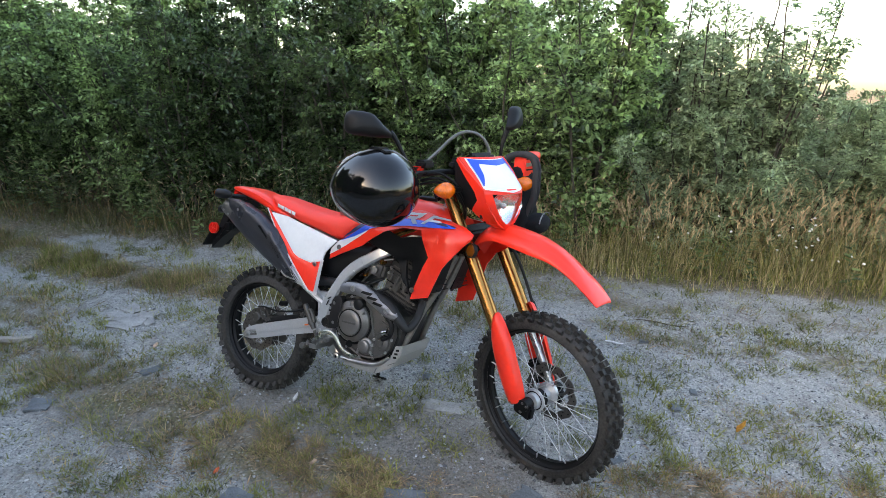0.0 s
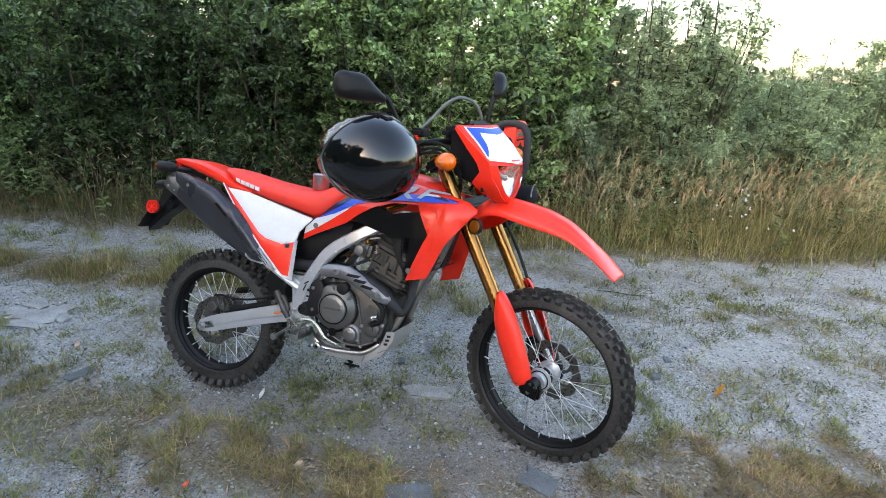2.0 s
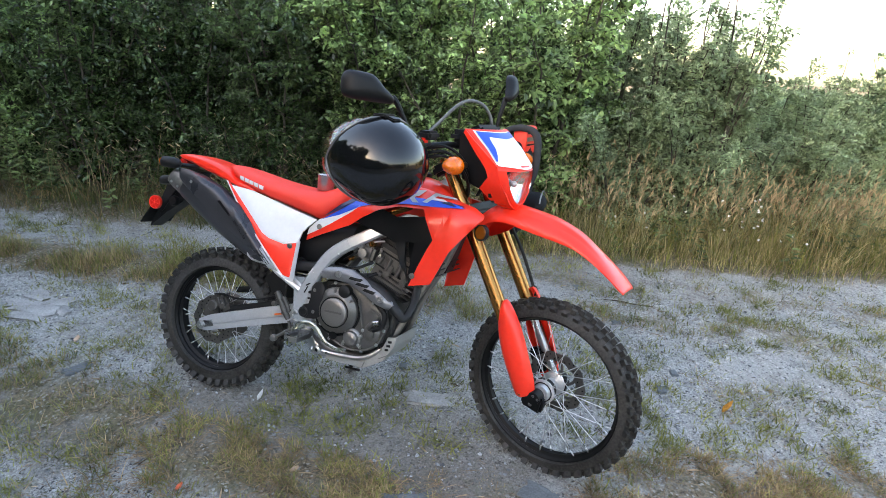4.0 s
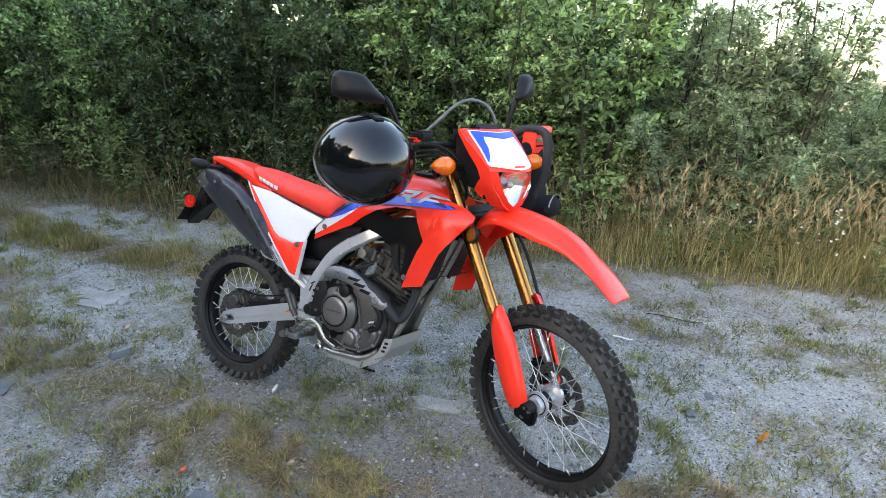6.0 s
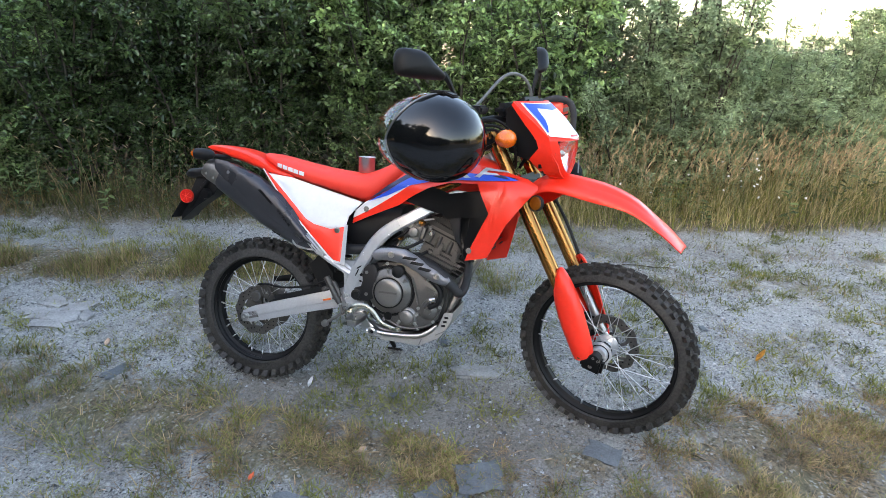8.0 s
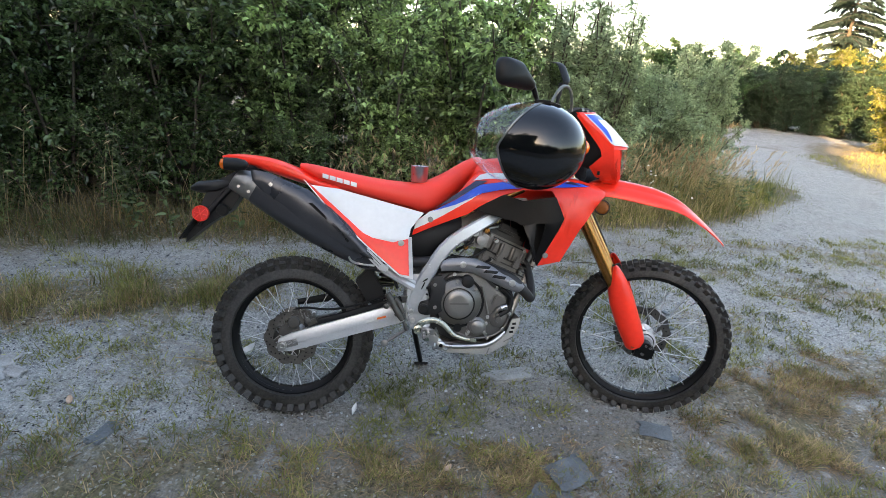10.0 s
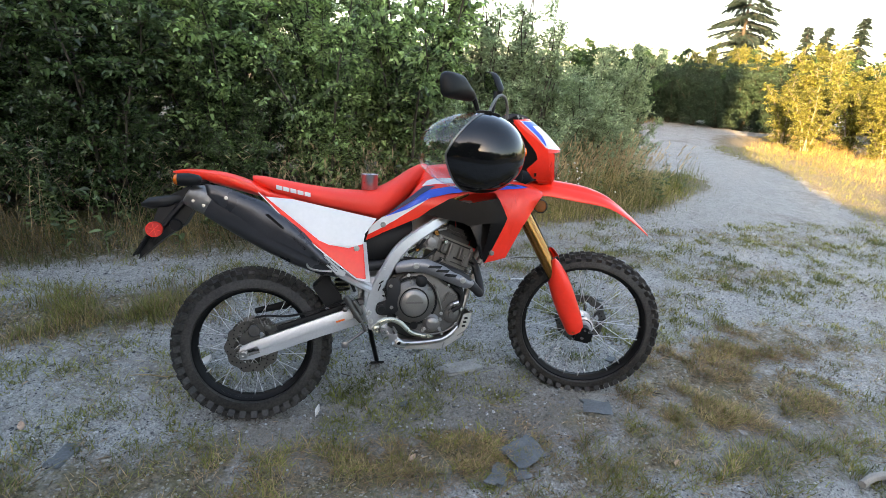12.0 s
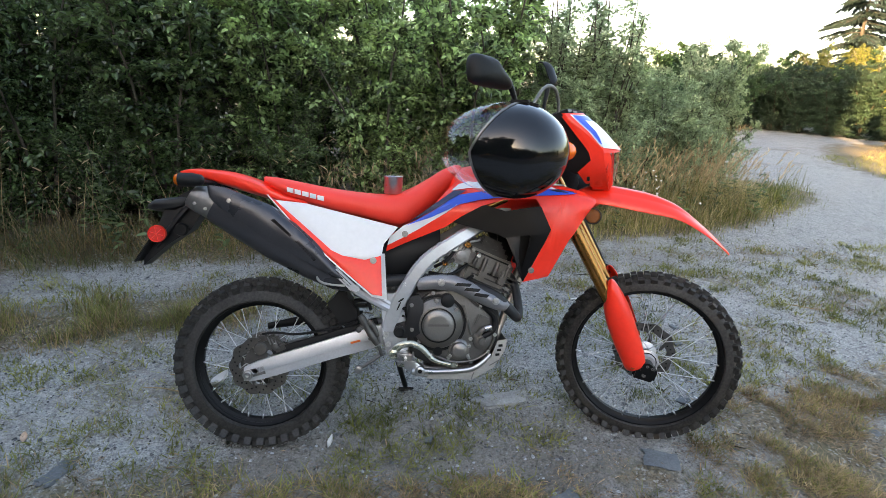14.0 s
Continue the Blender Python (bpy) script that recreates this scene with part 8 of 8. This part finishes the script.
tagged(bag, "black cloth backpack hung by its straps over the handlebar", "backpack")
bag.matrix_world = BIKE_M @ MF @ pose(1.075, 0.285, 1.165, 0, 0, 20)

pouch = new("pouch")
bm = bmesh.new()
rings = []
for y, k in ((-0.078, 0.90), (-0.070, 0.98), (-0.02, 1.0), (0.03, 1.0), (0.058, 1.02), (0.066, 0.98)):
    a = np.linspace(0, 2 * np.pi, 24, endpoint=False)
    c, w = np.cos(a), np.sin(a)
    rings.append(np.stack([0.030 * k * np.sign(c) * np.abs(c) ** 0.45, np.full(24, y) + 0.012 * w, 0.004 + 0.058 * k * np.sign(w) * np.abs(w) ** 0.45], 1))
skin(bm, rings)
part("pouch_body", bm, RED, pouch, sharp=35)
for z, h, mat, name, label in ((0.010, 0.016, CHROME, "reflective_band", "silver reflective band"), (-0.012, 0.006, CLOTH, "zip", "black zip"), (0.034, 0.005, CLOTH, "seam_tape", "")):
    bm = bmesh.new()
    box(bm, (0.0305, -0.004, z), (0.004, 0.136, h), (0, 0, 0), 0.001)
    part(name, bm, mat, pouch, label)
tagged(pouch, "red pouch with a silver band strapped to the handlebar", "pouch")
pouch.matrix_world = BIKE_M @ MF @ pose(1.098, 0.312, 1.212, 0, 0, 12)


# ---- small things on the ground ----
def rock(name, x, y, size, mat, label, category, turn=0.0, seed=0, rough=0.5, sink=0.66, parts=None):
    """A broken stone: a subdivided block, chipped by noise."""
    bm = bmesh.new()
    bmesh.ops.create_cube(bm, size=1.0)
    bmesh.ops.subdivide_edges(bm, edges=list(bm.edges), cuts=5, use_grid_fill=True)
    for v in bm.verts:
        p = v.co.copy()
        r = noise.noise(p * 2.1 + Vector((seed, 0, 0))) * rough + noise.noise(p * 5.0 + Vector((0, seed, 0))) * rough * 0.35
        edge = max(abs(p.x), abs(p.y)) * 2
        v.co = Vector((p.x * (1 + r), p.y * (1 + r * 0.8), p.z * (1 + 0.4 * r) - 0.12 * max(0, edge - 0.7) * (p.z > 0)))
        v.co.x, v.co.y, v.co.z = v.co.x * size[0], v.co.y * size[1], v.co.z * size[2]
    ob = part(name, bm, mat, None, label, sharp=28)
    ob.matrix_world = pose(x, y, float(ground_z(x, y)) + size[2] * (0.5 - sink), 7, 0, turn)
    return tagged(ob, label, category)


rock("stone", 1.066, -0.335, (0.155, 0.125, 0.05), SLATE, "flat blue-grey stone bedded in the turf", "stone", 20, 1.0)
rock("stone", 1.50, -0.115, (0.125, 0.085, 0.045), SLATE, "flat grey stone beside the front wheel", "stone", -15, 2.0)
rock("stone", 0.93, -0.43, (0.11, 0.06, 0.04), SLATE, "small slaty stone half sunk in dirt", "stone", 50, 3.0)
rock("stone", 1.02, -0.44, (0.06, 0.05, 0.03), SLATE, "small slaty stone half sunk in dirt", "stone", 10, 4.0)
rock("stone", -0.93, -0.59, (0.11, 0.09, 0.06), SLATE, "grey stone lying in the grass", "stone", 30, 5.0)
rock("stone", -0.66, -0.13, (0.13, 0.055, 0.03), SLATE, "long flat grey stone on the gravel", "stone", 70, 6.0)
rock("stone", 0.45, -0.60, (0.12, 0.09, 0.04), SLATE, "flat grey stone at the edge of the turf", "stone", 5, 7.0)
rock("stone", 0.945, 0.235, (0.17, 0.075, 0.016), PALE_ROCK, "pale flat stone flush with the gravel", "stone", 12, 8.0, sink=0.28)
for k, (dx, dy, w, d, turn) in enumerate(((0, 0, 0.26, 0.11, 8), (-0.10, 0.10, 0.16, 0.09, -10), (0.06, 0.09, 0.14, 0.08, 20), (0.02, -0.085, 0.18, 0.05, 12), (-0.15, 0.0, 0.09, 0.07, 40), (0.16, 0.03, 0.08, 0.06, -25))):
    last = rock("slab_fragment", -1.32 + dx, 0.17 + dy, (w, d, 0.035), PALE_ROCK, "pale broken rock slab lying on the gravel", "rock", turn, 20.0 + k, 0.5, 0.60)
    last["group"] = "broken slab"
for k in range(46):
    a, b = RNG.uniform(-2.4, 4.2), RNG.uniform(-1.0, 1.7)
    if b < edge_y(a) - 0.1 and min(math.hypot(a, b), math.hypot(a - 1.47, b), math.hypot(a - 0.58, b - 0.3)) > 0.2:
        q = RNG.uniform(0.022, 0.06)
        ob = rock("small_stone", a, b, (q, q * RNG.uniform(0.6, 0.9), q * RNG.uniform(0.3, 0.55)), SLATE if k % 3 else PALE_ROCK, "small loose grey stone on the gravel", "stone", RNG.uniform(0, 360), 40.0 + k, 0.3)
        ob["group"] = "loose stones"


def curl(name, x, y, L, W, mat, label, category, turn=0.0, lift=0.01):
    """A curled dry leaf with a midrib fold."""
    bm = bmesh.new()
    rows = []
    for u in np.linspace(0, 1, 7):
        w = W * math.sin(math.pi * min(0.98, 0.06 + 0.92 * u)) ** 0.8
        rows.append([(L * (u - 0.5), w * v, lift * (1.4 * u * u + 0.9 * v * v) + 0.002) for v in np.linspace(-1, 1, 5)])
    skin(bm, rows, False)
    ret = bmesh.ops.extrude_face_region(bm, geom=list(bm.faces))
    for v in ret["geom"]:
        if isinstance(v, bmesh.types.BMVert):
            v.co.z -= 0.0012
    ob = part(name, bm, mat, None)
    ob.matrix_world = pose(x, y, float(ground_z(x, y)) + 0.004, 4, 0, turn)
    return tagged(ob, label, category)


LEAF_RED = material("orange_red_leaf", (0.70, 0.13, 0.045), 0.6, vary=0.2, scale=60, bump=0.1)
LEAF_AMBER = material("yellow_brown_leaf", (0.55, 0.27, 0.05), 0.6, vary=0.3, scale=60, bump=0.1)
LEAF_PINK = material("pale_dead_leaf", (0.52, 0.36, 0.26), 0.7, vary=0.3, scale=60, bump=0.1)
curl("fallen_leaf", 0.265, -0.53, 0.026, 0.010, LEAF_RED, "small orange-red scrap lying on the gravel", "leaf", 70)
curl("fallen_leaf", 2.195, 0.605, 0.032, 0.014, LEAF_AMBER, "curled yellow-brown leaf on the gravel", "leaf", 10, 0.03)
curl("fallen_leaf", 0.61, -0.317, 0.03, 0.011, LEAF_PINK, "pale dead leaf in the turf", "leaf", 30)
curl("fallen_leaf", -0.86, 0.02, 0.04, 0.012, LEAF_PINK, "pale dead leaf on the gravel", "leaf", 110)
curl("fallen_leaf", 1.68, -0.48, 0.03, 0.012, LEAF_PINK, "pale dead leaf in the turf", "leaf", 50)
curl("fallen_leaf", 0.25, -0.025, 0.026, 0.010, WHITE, "white scrap of paper beside the rear wheel", "scrap", 60, 0.02)
curl("fallen_leaf", -0.25, 0.33, 0.07, 0.03, WHITE, "crumpled white scrap behind the rear wheel", "scrap", 20, 0.03)
STICK = material("weathered_wood", (0.27, 0.24, 0.21), 0.85, vary=0.3, scale=30, fine=200, bump=0.4)
for x, y, L, r, turn, mat, label in ((2.52, -0.66, 0.26, 0.017, 12, STICK, "weathered grey stick lying on the gravel"), (-1.78, -0.33, 0.30, 0.022, 40, STICK, "broken grey branch lying in the grass"),
                                     (-0.45, 0.30, 0.22, 0.0025, -8, GRASS_DRY, "dry straw stalk lying on the ground"), (0.05, -0.28, 0.16, 0.002, 12, GRASS_DRY, "dry straw stalk lying on the ground"),
                                     (-0.35, -0.42, 0.26, 0.002, -35, GRASS_DRY, "dry straw stalk lying on the ground"), (1.75, 1.45, 0.28, 0.003, 5, BARK, "thin dark twig on the gravel"),
                                     (2.9, 1.05, 0.30, 0.0025, -20, GRASS_DRY, "dry straw stalk lying on the ground"), (1.55, 1.12, 0.10, 0.004, 4, WHITE, "short pale strip on the gravel")):
    bm = bmesh.new()
    tube(bm, [(-L / 2, 0, r), (-L / 6, L * 0.03, r * 1.2), (L / 5, -L * 0.02, r), (L / 2, L * 0.02, r * 0.9)], [r * 0.9, r, r * 1.05, r * 0.75], 8, 4)
    ob = part("stick", bm, mat, None)
    ob.matrix_world = pose(x, y, float(ground_z(x, y)) + 0.003, 5, 0, turn)
    tagged(ob, label, "stick")

# oxeye daisies in the tall grass
rng = np.random.default_rng(77)
cent = np.array([(1.62, 2.25), (1.98, 2.3), (2.45, 2.35), (2.6, 2.4), (2.7, 2.42), (2.5, 2.45), (-4.6, 1.25)])
pick = cent[rng.integers(0, len(cent), 30)] + rng.normal(0, 0.11, (30, 2))
hz = rng.uniform(0.22, 0.48, 30)
V, Q, tips, out = blades(pick[:, 0], pick[:, 1], hz, np.full(30, 0.003), rng.uniform(0.0, 0.3, 30), rng)
tagged(quads_object("daisy_stalks", V, Q, GRASS_GREEN), "thin green daisy stalks in the grass", "flowers", kind="stuff")
base = np.repeat(tips, 12, 0)
ang = np.tile(np.linspace(0, 2 * np.pi, 12, endpoint=False), 30)
tilt = np.repeat(rng.normal(0, 0.5, (30, 2)) + np.array([0.0, -0.7]), 12, 0)
n0 = np.stack([tilt[:, 0], tilt[:, 1], np.ones(len(ang))], 1)
n0 /= np.linalg.norm(n0, axis=1, keepdims=True)
e1, e2 = frames(n0)
d = e1 * np.cos(ang)[:, None] + e2 * np.sin(ang)[:, None]
L = np.full(len(ang), 0.0105)
V, Q = leaf_arrays(base, d, L, L * 0.5, rng)
tagged(quads_object("daisy_flowers", V, Q, PETAL), "white oxeye daisies among the grass", "flowers", kind="stuff")
